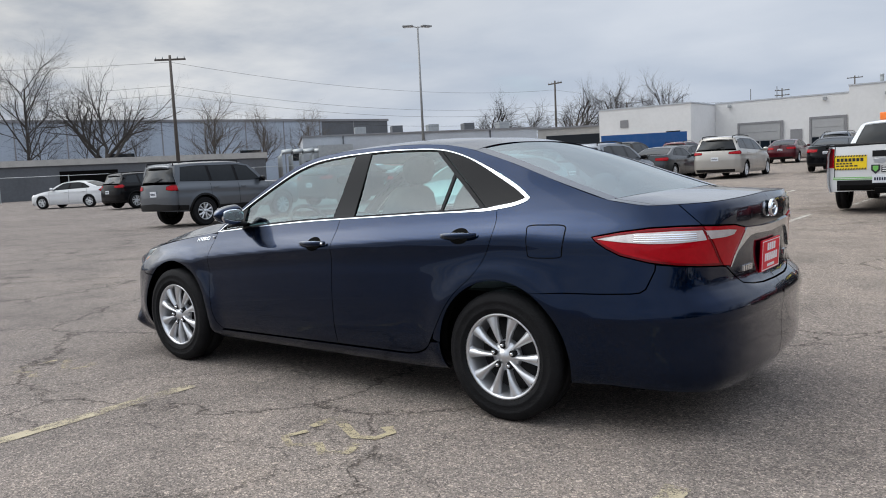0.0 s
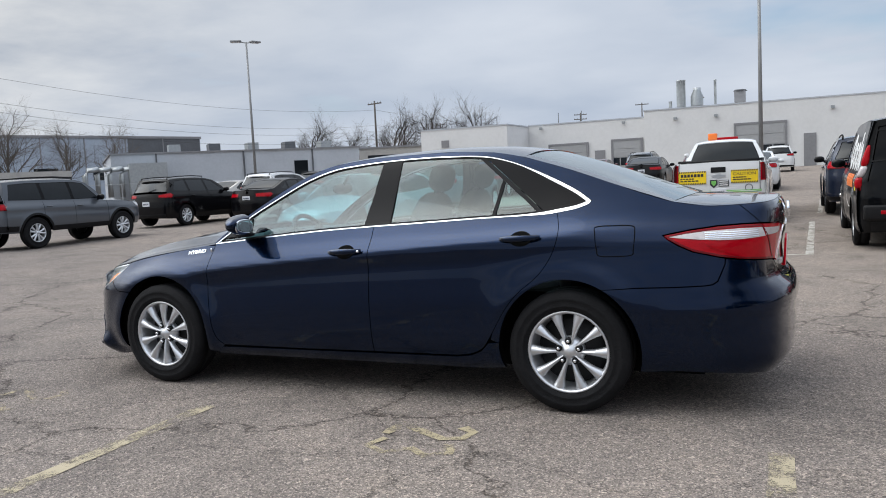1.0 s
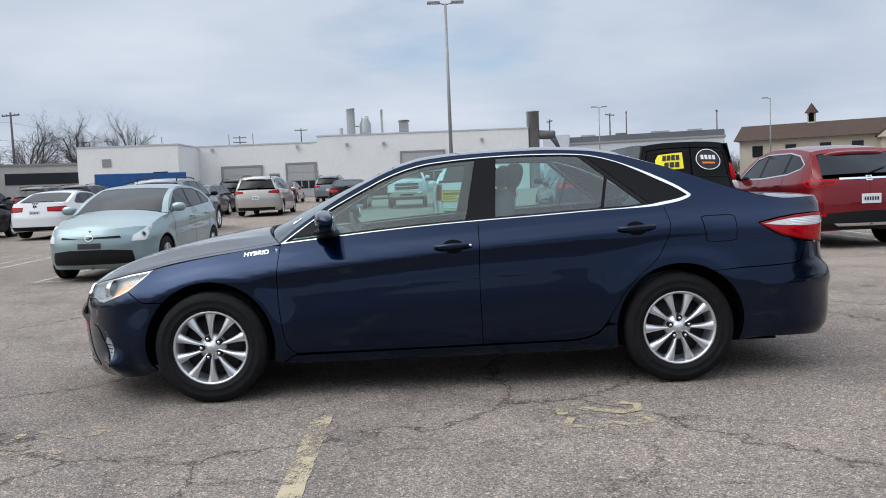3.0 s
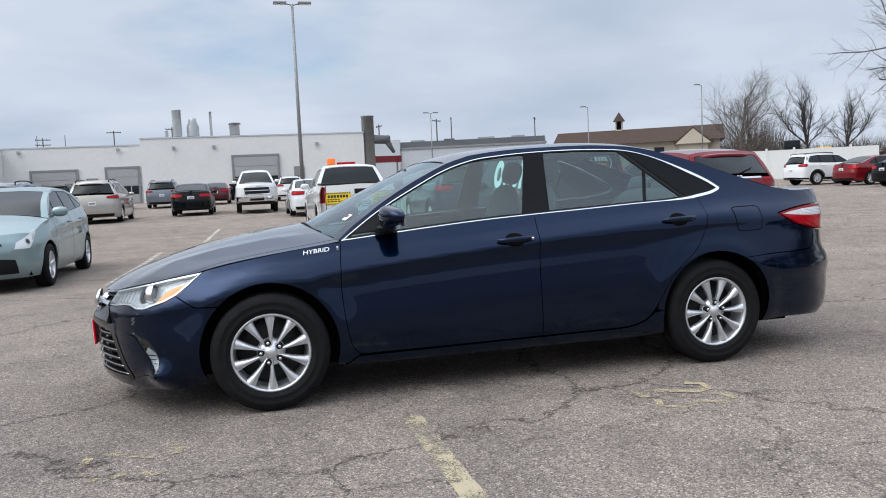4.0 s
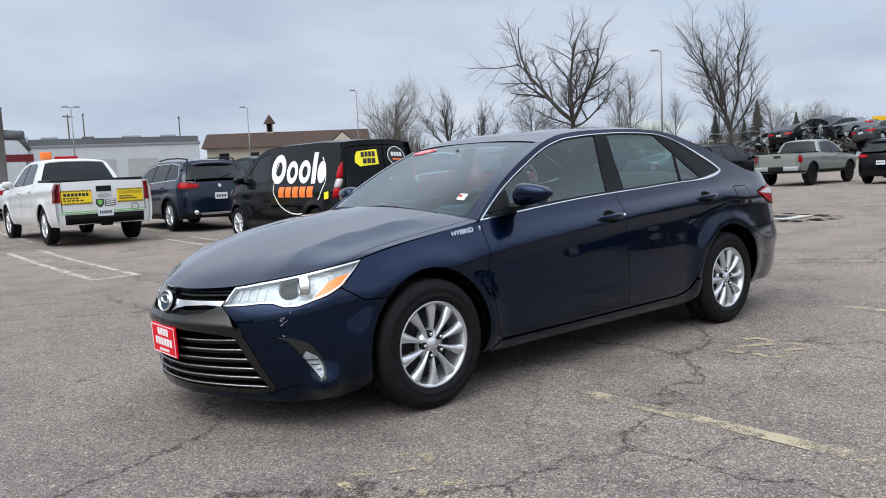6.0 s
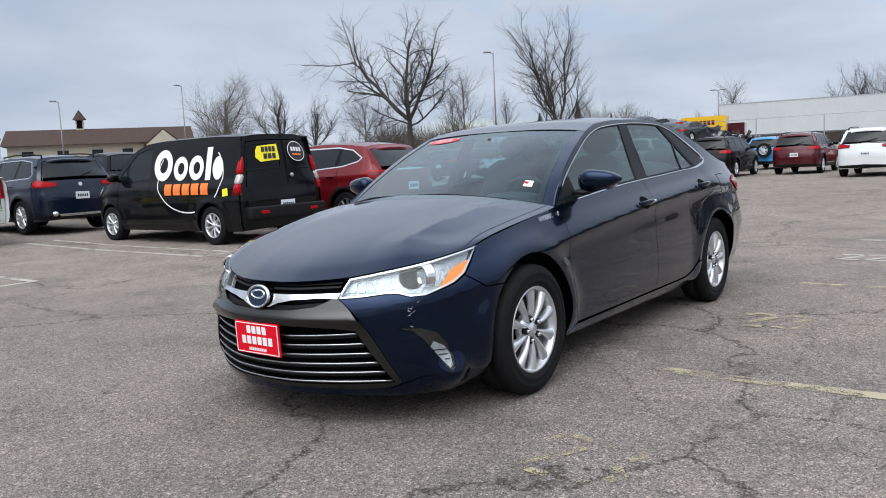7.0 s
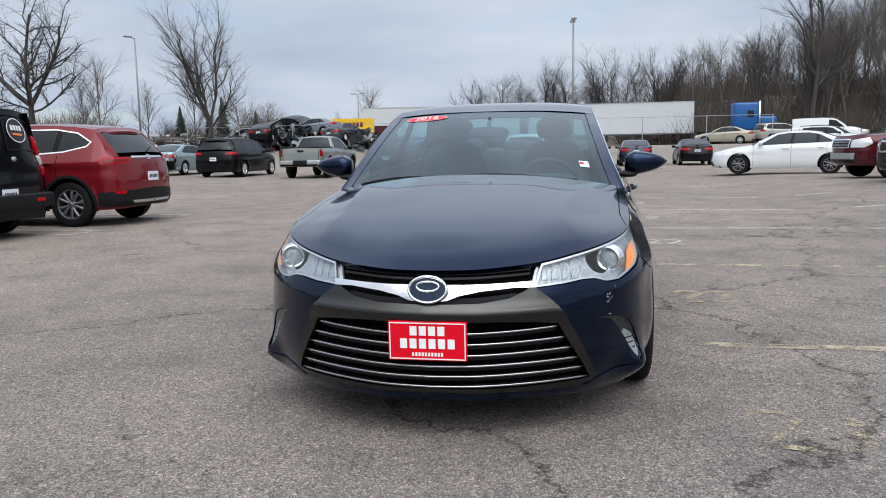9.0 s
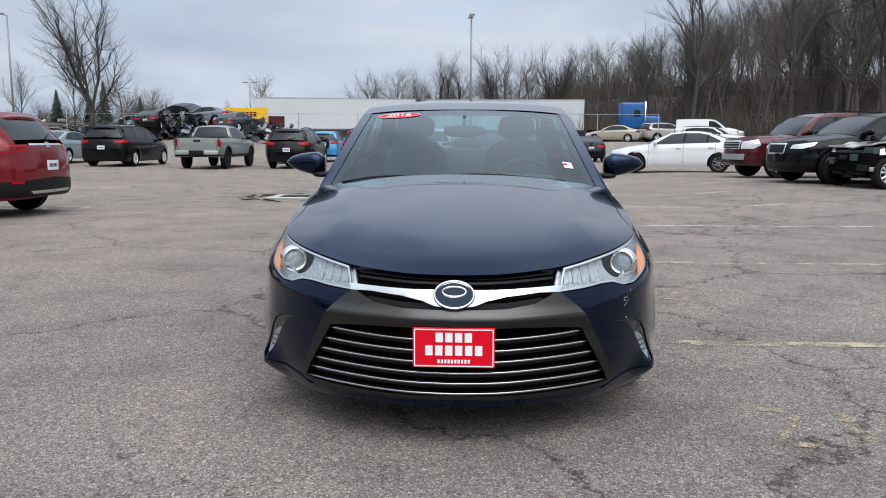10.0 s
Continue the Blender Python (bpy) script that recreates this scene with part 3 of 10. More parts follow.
class Loft:
    """A sheet between the two edges of a vehicle's top, from stations of (centre x, centre z, edge x, edge z)."""

    def __init__(s, shell, stations, bow=2.3, crown=2.4, drop=0.0, lead=None, trail=None, reach=0.35):
        c = np.array([(a, b) for a, b, _, _ in stations], float)
        e = np.array([shell.at(float(shell.ux(x)), z) for _, _, x, z in stations])
        s.t = np.concatenate([[0], np.cumsum(np.linalg.norm(np.diff(c, axis=0), axis=1))])
        s.end = float(s.t[-1])
        s.cur = [pchip(list(zip(s.t, k))) for k in (c[:, 0], c[:, 1], e[:, 0], -e[:, 1], e[:, 2])]
        s.bow, s.crown, s.drop = bow, crown, drop
        s.lead, s.trail, s.reach = lead, trail, min(reach, 0.8 * s.end)

    def f(s, off=0.0):
        def g(t, b):
            r = np.asarray(b, float) / 0.75
            cx, cz, ex, ey, ez = (k(t) for k in s.cur)
            q = np.abs(r)
            p = np.stack([cx + (ex - cx) * q ** s.bow, r * ey, cz + (ez - cz) * q ** s.crown + off - s.drop], 1)
            for rim, d, t0 in ((s.lead, t, 0.0), (s.trail, s.end - np.asarray(t, float), s.end)):
                if rim is not None:
                    cx, cz, ex, ey, ez = (k(t0) for k in s.cur)
                    at_rim = np.stack([cx + (ex - cx) * q ** s.bow, r * ey, cz + (ez - cz) * q ** s.crown], 1)
                    k = np.clip(1 - np.asarray(d, float) / s.reach, 0, 1)
                    p = p + (rim(r) - at_rim) * (k * k * (3 - 2 * k))[:, None]
            return p
        return g

    def patch(s, t0, t1, r, step, depth=0.012, off=0.0, r1=None):
        r1 = r if r1 is None else r1
        o = [(t0, -0.75 * r)] + [(t1, -0.75 * r1)] + [(t1, 0.75 * r1)] + [(t0, 0.75 * r)]
        return skin_data(s.f(off), o, (), step, depth)


def front_rim(shell, x, z0, z1):
    """The shell's edge round the nose from the station at x, height z1, to the middle, height z0."""
    ue = float(shell.ux(x))
    return lambda r: shell.at(-np.asarray(r) * ue, z0 + (z1 - z0) * np.abs(r))


def rear_rim(shell, x, z0, z1):
    ue = float(shell.ux(x))
    return lambda r: shell.at(np.where(np.asarray(r) < 0, 1.0, -1.0) * (shell.end + (ue - shell.end) * np.abs(r)), z0 + (z1 - z0) * np.abs(r))


def arc(cx, cz, r, a0, a1, n):
    return [(cx + r * math.cos(radians(a0 + (a1 - a0) * i / n)), cz + r * math.sin(radians(a0 + (a1 - a0) * i / n))) for i in range(n + 1)]


def blob(bm, cx, cy, cz, sx, sy, sz, power=3.0, seg=14, rings=8):
    """A rounded box."""
    r = bmesh.ops.create_uvsphere(bm, u_segments=seg, v_segments=rings, radius=1.0)
    for v in r["verts"]:
        c = v.co
        k = (abs(c.x) ** power + abs(c.y) ** power + abs(c.z) ** power) ** (-1 / power)
        v.co = Vector((cx + c.x * k * sx, cy + c.y * k * sy, cz + c.z * k * sz))
    return bm


def letters(text, size, depth=0.002):
    cu = bpy.data.curves.new("lettering", "FONT")
    cu.body, cu.size, cu.extrude, cu.align_x, cu.align_y = text, size, depth, "CENTER", "CENTER"
    ob = bpy.data.objects.new("lettering", cu)
    scene.collection.objects.link(ob)
    me = bpy.data.meshes.new_from_object(ob.evaluated_get(bpy.context.evaluated_depsgraph_get()))
    bpy.data.objects.remove(ob)
    return me

# ---- ground ----
def ground_z(x, y):
    """The lot rises gently towards the service building; past its far edge the yard beyond the fence lies a metre higher, and rises to a wooded bank."""
    s = min(max((x - 47.0) / 8.0, 0), 1)
    z = 1.1 * s * s * (3 - 2 * s)
    b = min(max((x - 78.0) / 30.0, 0), 1) * min(max((6.0 - y) / 30.0, 0), 1)
    p, q = min(max((x - 5.0) / 6.0, 0), 1), min(max((-4.0 - y) / 3.5, 0), 1)
    return z + 6.5 * b * b * (3 - 2 * b) + 0.0145 * min(max(y - 10.0, 0), 50) + 0.22 * min(max((31.0 - x) / 16.0, 0), 1) * p * p * (3 - 2 * p) * q * q * (3 - 2 * q)


def build_ground():
    xs = sorted(set([-600, -300, -160] + list(range(-100, 0, 8)) + list(range(0, 44, 1)) + [45 + i for i in range(12)] + list(range(60, 180, 6)) + [260, 420, 900]))
    ys = sorted(set([-600, -300, -150] + list(range(-120, -12, 6)) + list(range(-12, 0, 1)) + list(range(0, 120, 10)) + [160, 250, 400, 900]))
    v = [(x, y, ground_z(x, y)) for x in xs for y in ys]
    k = len(ys)
    f = [(i * k + j, (i + 1) * k + j, (i + 1) * k + j + 1, i * k + j + 1) for i in range(len(xs) - 1) for j in range(k - 1)]
    g = put("ground", mesh_of("ground", v, f, ASPHALT))
    tagged(g, "old sun-bleached cracked asphalt of a car lot", "ground", kind="structure")
    # gravel strip beyond the lot's far edge
    v, f = [], []
    xs2, ys2 = [43.6, 44.5, 46, 47.5, 49, 51, 53, 55, 60, 70, 80, 95, 110], list(range(-110, 80, 10))
    for x in xs2:
        for y in ys2:
            v.append((x + (noise.noise((x * 0.3, y * 0.2, 0)) * 1.2 if x < 46 else 0), y, ground_z(x, y) + 0.012))
    k = len(ys2)
    f = [(i * k + j, (i + 1) * k + j, (i + 1) * k + j + 1, i * k + j + 1) for i in range(len(xs2) - 1) for j in range(k - 1)]
    g = put("gravel_verge", mesh_of("gravel_verge", v, f, GRAVEL))
    tagged(g, "tan winter grass and gravel beyond the lot", "ground", kind="structure")
    # fallen leaves under the wood
    xs3, ys3 = [73, 75, 78, 82, 86, 90, 95, 100, 105, 110, 120, 140], list(range(-120, 6, 6)) + [5]
    v = [(x + (noise.noise((0, y * 0.3, 2)) * 2.5 if x == 73 else 0), y, ground_z(x, y) + 0.05) for x in xs3 for y in ys3]
    k = len(ys3)
    f = [(i * k + j, (i + 1) * k + j, (i + 1) * k + j + 1, i * k + j + 1) for i in range(len(xs3) - 1) for j in range(k - 1)]
    g = put("leaf_litter", mesh_of("leaf_litter", v, f, LITTER))
    tagged(g, "brown fallen leaves on a wooded bank", "ground", kind="structure")


def stroke(name, pts, width, mat, label, z=0.004, ragged=0.012):
    """A painted stroke on the asphalt with a ragged edge."""
    p = [Vector((a, b, 0)) for a, b in pts]
    line = [p[0]]
    for a, b in zip(p, p[1:]):
        n = max(1, int((b - a).length / 0.08))
        line += [a + (b - a) * (i + 1) / n for i in range(n)]
    v, f = [], []
    for i, q in enumerate(line):
        d = (line[min(i + 1, len(line) - 1)] - line[max(i - 1, 0)]).normalized()
        s = Vector((-d.y, d.x, 0))
        for k, h in enumerate((-1, 1)):
            w = width / 2 + ragged * noise.noise((q.x * 7, q.y * 7, 3.0 * k))
            c = q + s * h * w
            v.append((c.x, c.y, z + ground_z(c.x, c.y)))
    f = [(2 * i, 2 * i + 1, 2 * i + 3, 2 * i + 2) for i in range(len(line) - 1)]
    ob = put(name, mesh_of(name, v, f, mat))
    return tagged(ob, label, "road marking", "lot markings", "structure")


def build_markings():
    yl, wl_ = "worn yellow parking line on asphalt", "worn white parking line on asphalt"
    for x, y0, y1, mat in ((-0.70, -1.27, -5.6, LINE_YELLOW), (2.42, -1.22, -5.6, LINE_YELLOW), (5.85, -1.12, -5.6, LINE_WHITE), (9.0, -1.1, -5.6, LINE_WHITE), (12.2, -1.1, -5.6, LINE_WHITE), (-3.85, -1.3, -5.6, LINE_WHITE)):
        stroke("parking_line", [(x, y0), (x + 0.04, y1)], 0.105, mat, yl if mat is LINE_YELLOW else wl_)
    # stencilled bay numbers, read from the aisle; each figure about 0.25 m wide
    def figure(cx, cy, ch, mat):
        w, h = 0.19, 0.40
        two = [(-w / 2, h * 0.32), (-w * 0.2, h * 0.5), (w * 0.3, h * 0.46), (w * 0.48, h * 0.24), (w * 0.2, 0.0), (-w * 0.45, -h * 0.46), (w * 0.5, -h * 0.48)]
        three = [(-w / 2, h * 0.40), (w * 0.1, h * 0.5), (w * 0.45, h * 0.28), (w * 0.05, h * 0.04), (w * 0.48, -h * 0.22), (w * 0.1, -h * 0.5), (-w / 2, -h * 0.40)]
        pts = [(cx + y * 1.08, cy - x * 1.0) for x, y in (two if ch == "2" else three)]
        stroke("bay_number", pts, 0.055, mat, "worn painted bay figure " + ch, 0.005, 0.02)
    for x0, mat in ((0.63, FIGURE_YELLOW), (4.07, FIGURE_WHITE), (7.36, FIGURE_WHITE), (10.6, FIGURE_WHITE), (-2.22, SCRAP_YELLOW)):
        figure(x0 + 0.16, -1.35, "2", mat)
        figure(x0 + 0.16, -1.60, "2" if x0 > 0.8 else "3", mat)
    # bays on the other side of the aisle, in pairs
    for x in (-3.45, -0.86, 2.10, 4.85, 7.7, -6.2, -9.0):
        stroke("parking_line", [(x, 6.7), (x + 0.16, 12.4)], 0.10, LINE_WHITE, wl_)
        stroke("parking_line", [(x + 0.56, 6.75), (x + 0.70, 12.4)], 0.10, LINE_WHITE, wl_)
        stroke("parking_line", [(x - 0.05, 6.7), (x + 0.61, 6.72)], 0.10, LINE_WHITE, wl_)
    for x in (0.20, 3.0, -2.5):
        stroke("parking_line", [(x, 14.6), (x + 0.2, 20.0)], 0.10, LINE_WHITE, wl_)
    # drain: a concrete collar with a wet broken edge
    bm = bmesh.new()
    box(bm, 10.35, 11.25, 3.05, 4.15, 0.004, 0.03, 0.008)
    d = part("storm_drain", bm, CONCRETE, None, "pale concrete storm drain collar in asphalt")
    tagged(d, "", "drain")
    bm = bmesh.new()
    for i in range(7):
        box(bm, 10.5 + i * 0.09, 10.54 + i * 0.09, 3.25, 3.95, 0.029, 0.036)
    part("grate", bm, BRAKE, d, "dark iron grate", False)
    random.seed(5)
    v, f = [], []
    for k in range(70):
        a = random.uniform(0, 2 * math.pi)
        c = (10.8 + random.uniform(0.75, 1.2) * math.cos(a), 3.6 + random.uniform(0.8, 1.3) * math.sin(a))
        r, o, n = random.uniform(0.03, 0.13), len(v), 7
        v += [(c[0] + r * random.uniform(0.6, 1.2) * math.cos(2 * math.pi * i / n), c[1] + r * random.uniform(0.6, 1.2) * math.sin(2 * math.pi * i / n), 0.006 + 0.0002 * k) for i in range(n)]
        f.append(tuple(range(o, o + n)))
    b = put("broken_asphalt", mesh_of("broken_asphalt", v, f, SHADE_AND_DARK, None, False))
    tagged(b, "dark crumbled asphalt round the drain", "asphalt", kind="stuff")


build_ground()
build_markings()

# ---- buildings ----
def block(name, x0, x1, y0, y1, z0, z1, mat, parent, label=""):
    bm = bmesh.new()
    box(bm, x0, x1, y0, y1, z0, z1)
    return part(name, bm, mat, parent, label, False)


def roller_door(parent, x0, x1, y, z1, open_low=0.0):
    d = block("roller_door", x0, x1, y - 0.10, y - 0.02, 0, z1, DOOR_GREY if not open_low else DARK_GLASS_OPAQUE, parent, "grey sectional roller door")
    block("door_frame", x0 - 0.18, x0, y - 0.16, y - 0.01, 0, z1 + 0.18, ROOF_GREY, d)
    block("door_frame", x1, x1 + 0.18, y - 0.16, y - 0.01, 0, z1 + 0.18, ROOF_GREY, d)
    block("door_frame", x0, x1, y - 0.16, y - 0.01, z1, z1 + 0.18, ROOF_GREY, d)
    n = 5
    for i in range(n):
        z0, z2 = i * z1 / n + 0.03, (i + 1) * z1 / n - 0.03
        glassy = (i == 2) or (open_low and i >= 3)
        block("door_panel", x0 + 0.05, x1 - 0.05, y - 0.13, y - 0.10, z0, z2, DARK_GLASS_OPAQUE if glassy else DOOR_GREY, d)
        if glassy:
            for k in range(1, 4):
                xm = x0 + (x1 - x0) * k / 4
                block("glazing_bar", xm - 0.04, xm + 0.04, y - 0.15, y - 0.13, z0, z2, DOOR_GREY, d)


def dealer():
    b = thing("service_building", pose(0, 0, 0), "long white painted block service building with roller doors", "building", kind="structure")
    block("wall", -10.5, 10.2, 72, 110, 0, 6.6, WALL_WHITE, b)
    block("wall", -22.2, -10.504, 72.5, 110, 0, 6.05, WALL_WHITE, b)
    block("wall", -31.2, -22.204, 66, 110, 0, 5.95, WALL_WHITE, b)
    for x0, x1, y, z in ((-10.55, 10.25, 71.95, 6.6), (-22.2, -10.56, 72.45, 6.05), (-31.25, -22.15, 65.95, 5.95)):
        block("coping", x0, x1, y, y + 0.3, z, z + 0.12, WALL_GREY, b)
    block("coping", -22.45, -22.15, 66.2, 72.4, 5.95, 6.07, WALL_GREY, b)
    roller_door(b, -19.9, -16.2, 72.5, 3.9)
    roller_door(b, -13.6, -10.9, 72.5, 4.0, 0.0)
    roller_door(b, -2.3, 1.8, 72.0, 4.7)
    for x0, x1, y in ((3.3, 4.3, 72.0), (-15.4, -14.4, 72.5), (-24.5, -23.2, 66.0)):
        block("service_door", x0, x1, y - 0.08, y - 0.01, 0, 3.6 if y < 70 or x0 > 0 else 3.2, ROOF_GREY if y > 70 else DARK_GLASS_OPAQUE, b, "grey steel service door")
    block("window", -29.0, -28.2, 65.94, 65.995, 4.2, 4.9, ROOF_GREY, b)
    for x, y in ((-4.0, 71.95), (-12.5, 72.4), (5.6, 71.95), (-20.8, 72.4), (-7.6, 71.95)):
        block("wall_lamp", x - 0.15, x + 0.15, y - 0.2, y, 5.6, 5.85, GALV, b)
    # plant on the roof
    def stack(x, y, z0, z1, r, mat=GALV, cap=False):
        bm = bmesh.new()
        v, f = revolve([(r, z0), (r, z1 - 0.1), (r * 1.08, z1 - 0.1), (r * 1.08, z1), (r * 0.85, z1), (r * 0.85, z1 - 0.3)] if not cap else [(r, z0), (r, z1 - r * 1.4), (r * 0.62, z1 - r * 0.5), (r * 0.62, z1), (r * 0.5, z1), (r * 0.5, z1 - 0.2)], 18, "z")
        vs = [bm.verts.new((p[0] + x, p[1] + y, p[2])) for p in v]
        for q in f:
            bm.faces.new([vs[i] for i in q])
        return part("exhaust_stack", bm, mat, b, "galvanised exhaust stack")
    stack(-7.3, 74, 6.9, 9.4, 0.42)
    stack(-5.9, 74.4, 6.9, 8.6, 0.58, GALV, True)
    stack(-4.2, 74, 6.9, 9.2, 0.12)
    stack(-8.3, 74, 6.9, 7.5, 0.16)
    stack(10.75, 72.6, 0, 8.3, 0.62, POLE_PAINT)
    block("roof_vent", -2.5, -1.55, 73.5, 74.5, 6.9, 7.9, ROOF_GREY, b)
    bm = bmesh.new()
    tube(bm, (-2.0, 74, 7.9), (-2.0, 74, 8.05), 0.62, 0.5, 14)
    part("vent_cap", bm, DARK_SHED, b)
    bm = bmesh.new()
    tube(bm, (11.0, 72.6, 6.0), (12.9, 72.6, 5.9), 0.45, 0.42, 14)
    tube(bm, (12.4, 72.6, 6.2), (13.3, 72.6, 4.6), 0.40, 0.15, 14)
    part("duct", bm, DARK_SHED, b)
    for x in (-30, -27.5, -20.5, -18):
        bm = bmesh.new()
        tube(bm, (x, 78, 5.9), (x, 78, 7.6), 0.04, seg=6)
        part("vent_pipe", bm, DARK_SHED, b)


def slab(name, a, b, depth, h, mat, label, roof=ROOF_GREY, lip=0.4):
    """A flat-roofed building whose front runs from a to b, with its body behind that line."""
    a, b = Vector((*a, 0)), Vector((*b, 0))
    ln, ang = (b - a).length, math.degrees(math.atan2(b.y - a.y, b.x - a.x))
    o = thing(name, pose(a.x, a.y, 0, 0, 0, ang), label, "building", kind="structure")
    block("wall", 0, ln, 0, depth, 0, h, mat, o)
    block("roof_edge", -0.15, ln + 0.15, -0.15, depth, h, h + lip, roof, o)
    return o, ln


def surroundings():
    # blue-grey warehouse
    o, ln = slab("warehouse", (-112, -8), (-82.6, 93.3), 40, 9.3, METAL_SIDING, "long blue-grey metal-clad warehouse", ROOF_GREY, 0.35)
    for i in range(int(ln / 6)):
        block("panel_rib", 6 * i + 3, 6 * i + 3.16, -0.06, -0.002, 0, 9.3, ROOF_GREY, o)
    for x in (62, 80, 88):
        block("window", x, x + 3.2, -0.08, -0.003, 3.4, 5.2, DARK_GLASS_OPAQUE, o)
    block("wall_panel", ln - 12, ln - 0.1, -0.05, -0.001, 4.6, 9.3, DARK_SHED, o)
    # low dark shed
    o, ln = slab("shed", (-78, -6), (-54.2, 43.9), 10, 3.0, DARK_SHED, "low dark shed with a pale roof edge", CONCRETE, 0.5)
    # Near-black sheets on the solid wall stand for the shade inside openings.
    for x in (27, 38, 10):
        block("opening_shade", x, x + 4.5, -0.08, -0.004, 0, 2.5, SHADE_AND_DARK, o)
    # white workshop and lean-to parts
    o, ln = slab("workshop", (-59.6, 53.6), (-42.5, 73.2), 25, 5.2, WALL_GREY, "pale grey workshop with pipes along its wall", ROOF_GREY, 0.15)
    for x in (4.2, 13.0, 20.5):
        block("downpipe", x, x + 0.15, -0.14, -0.01, 0, 5.2, DARK_SHED, o)
    block("window", 18.5, 20.0, -0.06, -0.004, 2.4, 4.0, DARK_GLASS_OPAQUE, o)
    block("duct_unit", 1.5, 5.0, -3.0, -0.05, 1.2, 4.2, GALV, o)
    for i in range(4):
        bm = bmesh.new()
        x = -2.5 + i * 1.1
        pts = [Vector((x, -1.4, 1.0)), Vector((x, -1.4, 3.2)), Vector((x + 0.3, -1.4, 3.7)), Vector((x + 1.3, -1.4, 3.8))]
        sweep(bm, pts, 0.26, 10)
        part("bent_pipe", bm, GALV, o)
    for i in range(5):
        block("roof_unit", 6 + i * 4.2, 7.2 + i * 4.2, 4, 6, 5.2, 6.3, DARK_SHED if i % 2 else GALV, o)
    o, ln = slab("annex", (-45.0, 77.6), (-34.5, 82.5), 14, 5.2, CONCRETE, "small concrete annex building", ROOF_GREY, 0.2)
    block("window_band", 1, ln - 1, -0.05, -0.004, 3.2, 4.4, DARK_GLASS_OPAQUE, o)
    # blue container
    c = thing("shipping_container", pose(-23.0, 49.7, 0, 0, 0, 24), "blue steel container with a pale rib", "container")
    block("body", 0, 6.1, 0, 2.4, 0.5, 3.05, TRUCK_BLUE, c, "ribbed blue steel body")
    for i in range(19):
        block("rib", 0.2 + i * 0.31, 0.32 + i * 0.31, -0.03, -0.002, 0.6, 2.95, TRUCK_BLUE, c)
    block("skid", 0.3, 5.8, 0.2, 2.2, 0, 0.498, DARK_SHED, c)
    # low grey retail building with roof plant
    o, ln = slab("retail_building", (17.0, 104.5), (39.2, 97.0), 30, 6.3, WALL_GREY, "low pale grey retail building with roof plant", ROOF_GREY, 0.25)
    for i in range(9):
        block("roof_unit", 2.0 + i * 2.4, 3.4 + i * 2.4 + 0.5 * (i % 3), 3, 5, 6.5, 7.3 + 0.4 * (i % 2), GALV if i % 3 else DARK_SHED, o)
    block("parapet", 2, ln, 1.5, 2.0, 6.55, 7.4, DARK_SHED, o)
    for x in (9.5, 14.5):
        block("loading_door", x, x + 3.6, -0.06, -0.004, 0, 4.6, DOOR_GREY, o)
    block("sign_wall", -0.4, 3.2, -0.3, 0.5, 0, 7.7, WALL_GREY, o)
    # red canopy frame
    c = thing("canopy", pose(14.5, 92, 0, 0, 0, 0), "red-roofed steel canopy far off", "canopy", kind="structure")
    block("canopy_roof", -3, 3, -2, 2, 4.2, 5.0, CAR_RED, c)
    for x in (-2.8, 2.8):
        block("canopy_post", x - 0.1, x + 0.1, -0.1, 0.1, 0, 4.2, GALV, c)
    # brown-roofed building with a cupola
    a, b2 = Vector((52.0, 124.0, 0)), Vector((75.0, 109.9, 0))
    ln, ang = (b2 - a).length, math.degrees(math.atan2(b2.y - a.y, b2.x - a.x))
    o = thing("hall", pose(a.x, a.y, 0, 0, 0, ang), "tan hall with a brown shingle roof and cupola", "building", kind="structure")
    block("wall", 0, ln, 0, 14, 0, 6.7, WALL_TAN, o)

    def gable(x0, x1, y0, y1, z0, z1, along_x, mat, wall, name="roof"):
        bm = bmesh.new()
        if along_x:
            ym = (y0 + y1) / 2
            p = [(x0, y0, z0), (x1, y0, z0), (x1, y1, z0), (x0, y1, z0), (x0 + (2.5 if not wall else 0), ym, z1), (x1 - (2.5 if not wall else 0), ym, z1)]
        else:
            xm = (x0 + x1) / 2
            p = [(x0, y1, z0), (x0, y0, z0), (x1, y0, z0), (x1, y1, z0), (xm, y1, z1), (xm, y0, z1)]
            p = [p[1], p[0], p[3], p[2], p[5], p[4]]
        v = [bm.verts.new(q) for q in p]
        if along_x:
            fs = [(0, 1, 5, 4), (2, 3, 4, 5), (1, 2, 5), (3, 0, 4), (0, 3, 2, 1)]
        else:
            fs = [(0, 1, 5, 4), (2, 3, 4, 5), (0, 4, 3), (1, 2, 5), (0, 3, 2, 1)]
        for q in fs:
            bm.faces.new([v[i] for i in q])
        bmesh.ops.recalc_face_normals(bm, faces=bm.faces)
        return part(name, bm, mat, o, "", False)
    gable(-0.8, ln + 0.8, -1.0, 15.0, 6.7, 9.5, True, ROOF_BROWN, True)
    block("porch_wall", 20.5, 25.0, -4.0, 0, 0, 6.0, WALL_TAN, o)
    gable(20.0, 25.5, -4.6, 7.0, 6.0, 8.4, False, WALL_TAN, True, "porch_gable")
    gable(19.7, 25.8, -4.4, 7.0, 6.15, 8.65, False, ROOF_BROWN, True, "porch_roof")
    for x in (2, 7, 12, 16.5):
        block("window", x, x + 1.6, -0.08, -0.004, 4.0, 5.8, DARK_GLASS_OPAQUE, o)
    block("cupola", 9.6, 10.8, 6.4, 7.6, 8.9, 11.0, WALL_TAN, o)
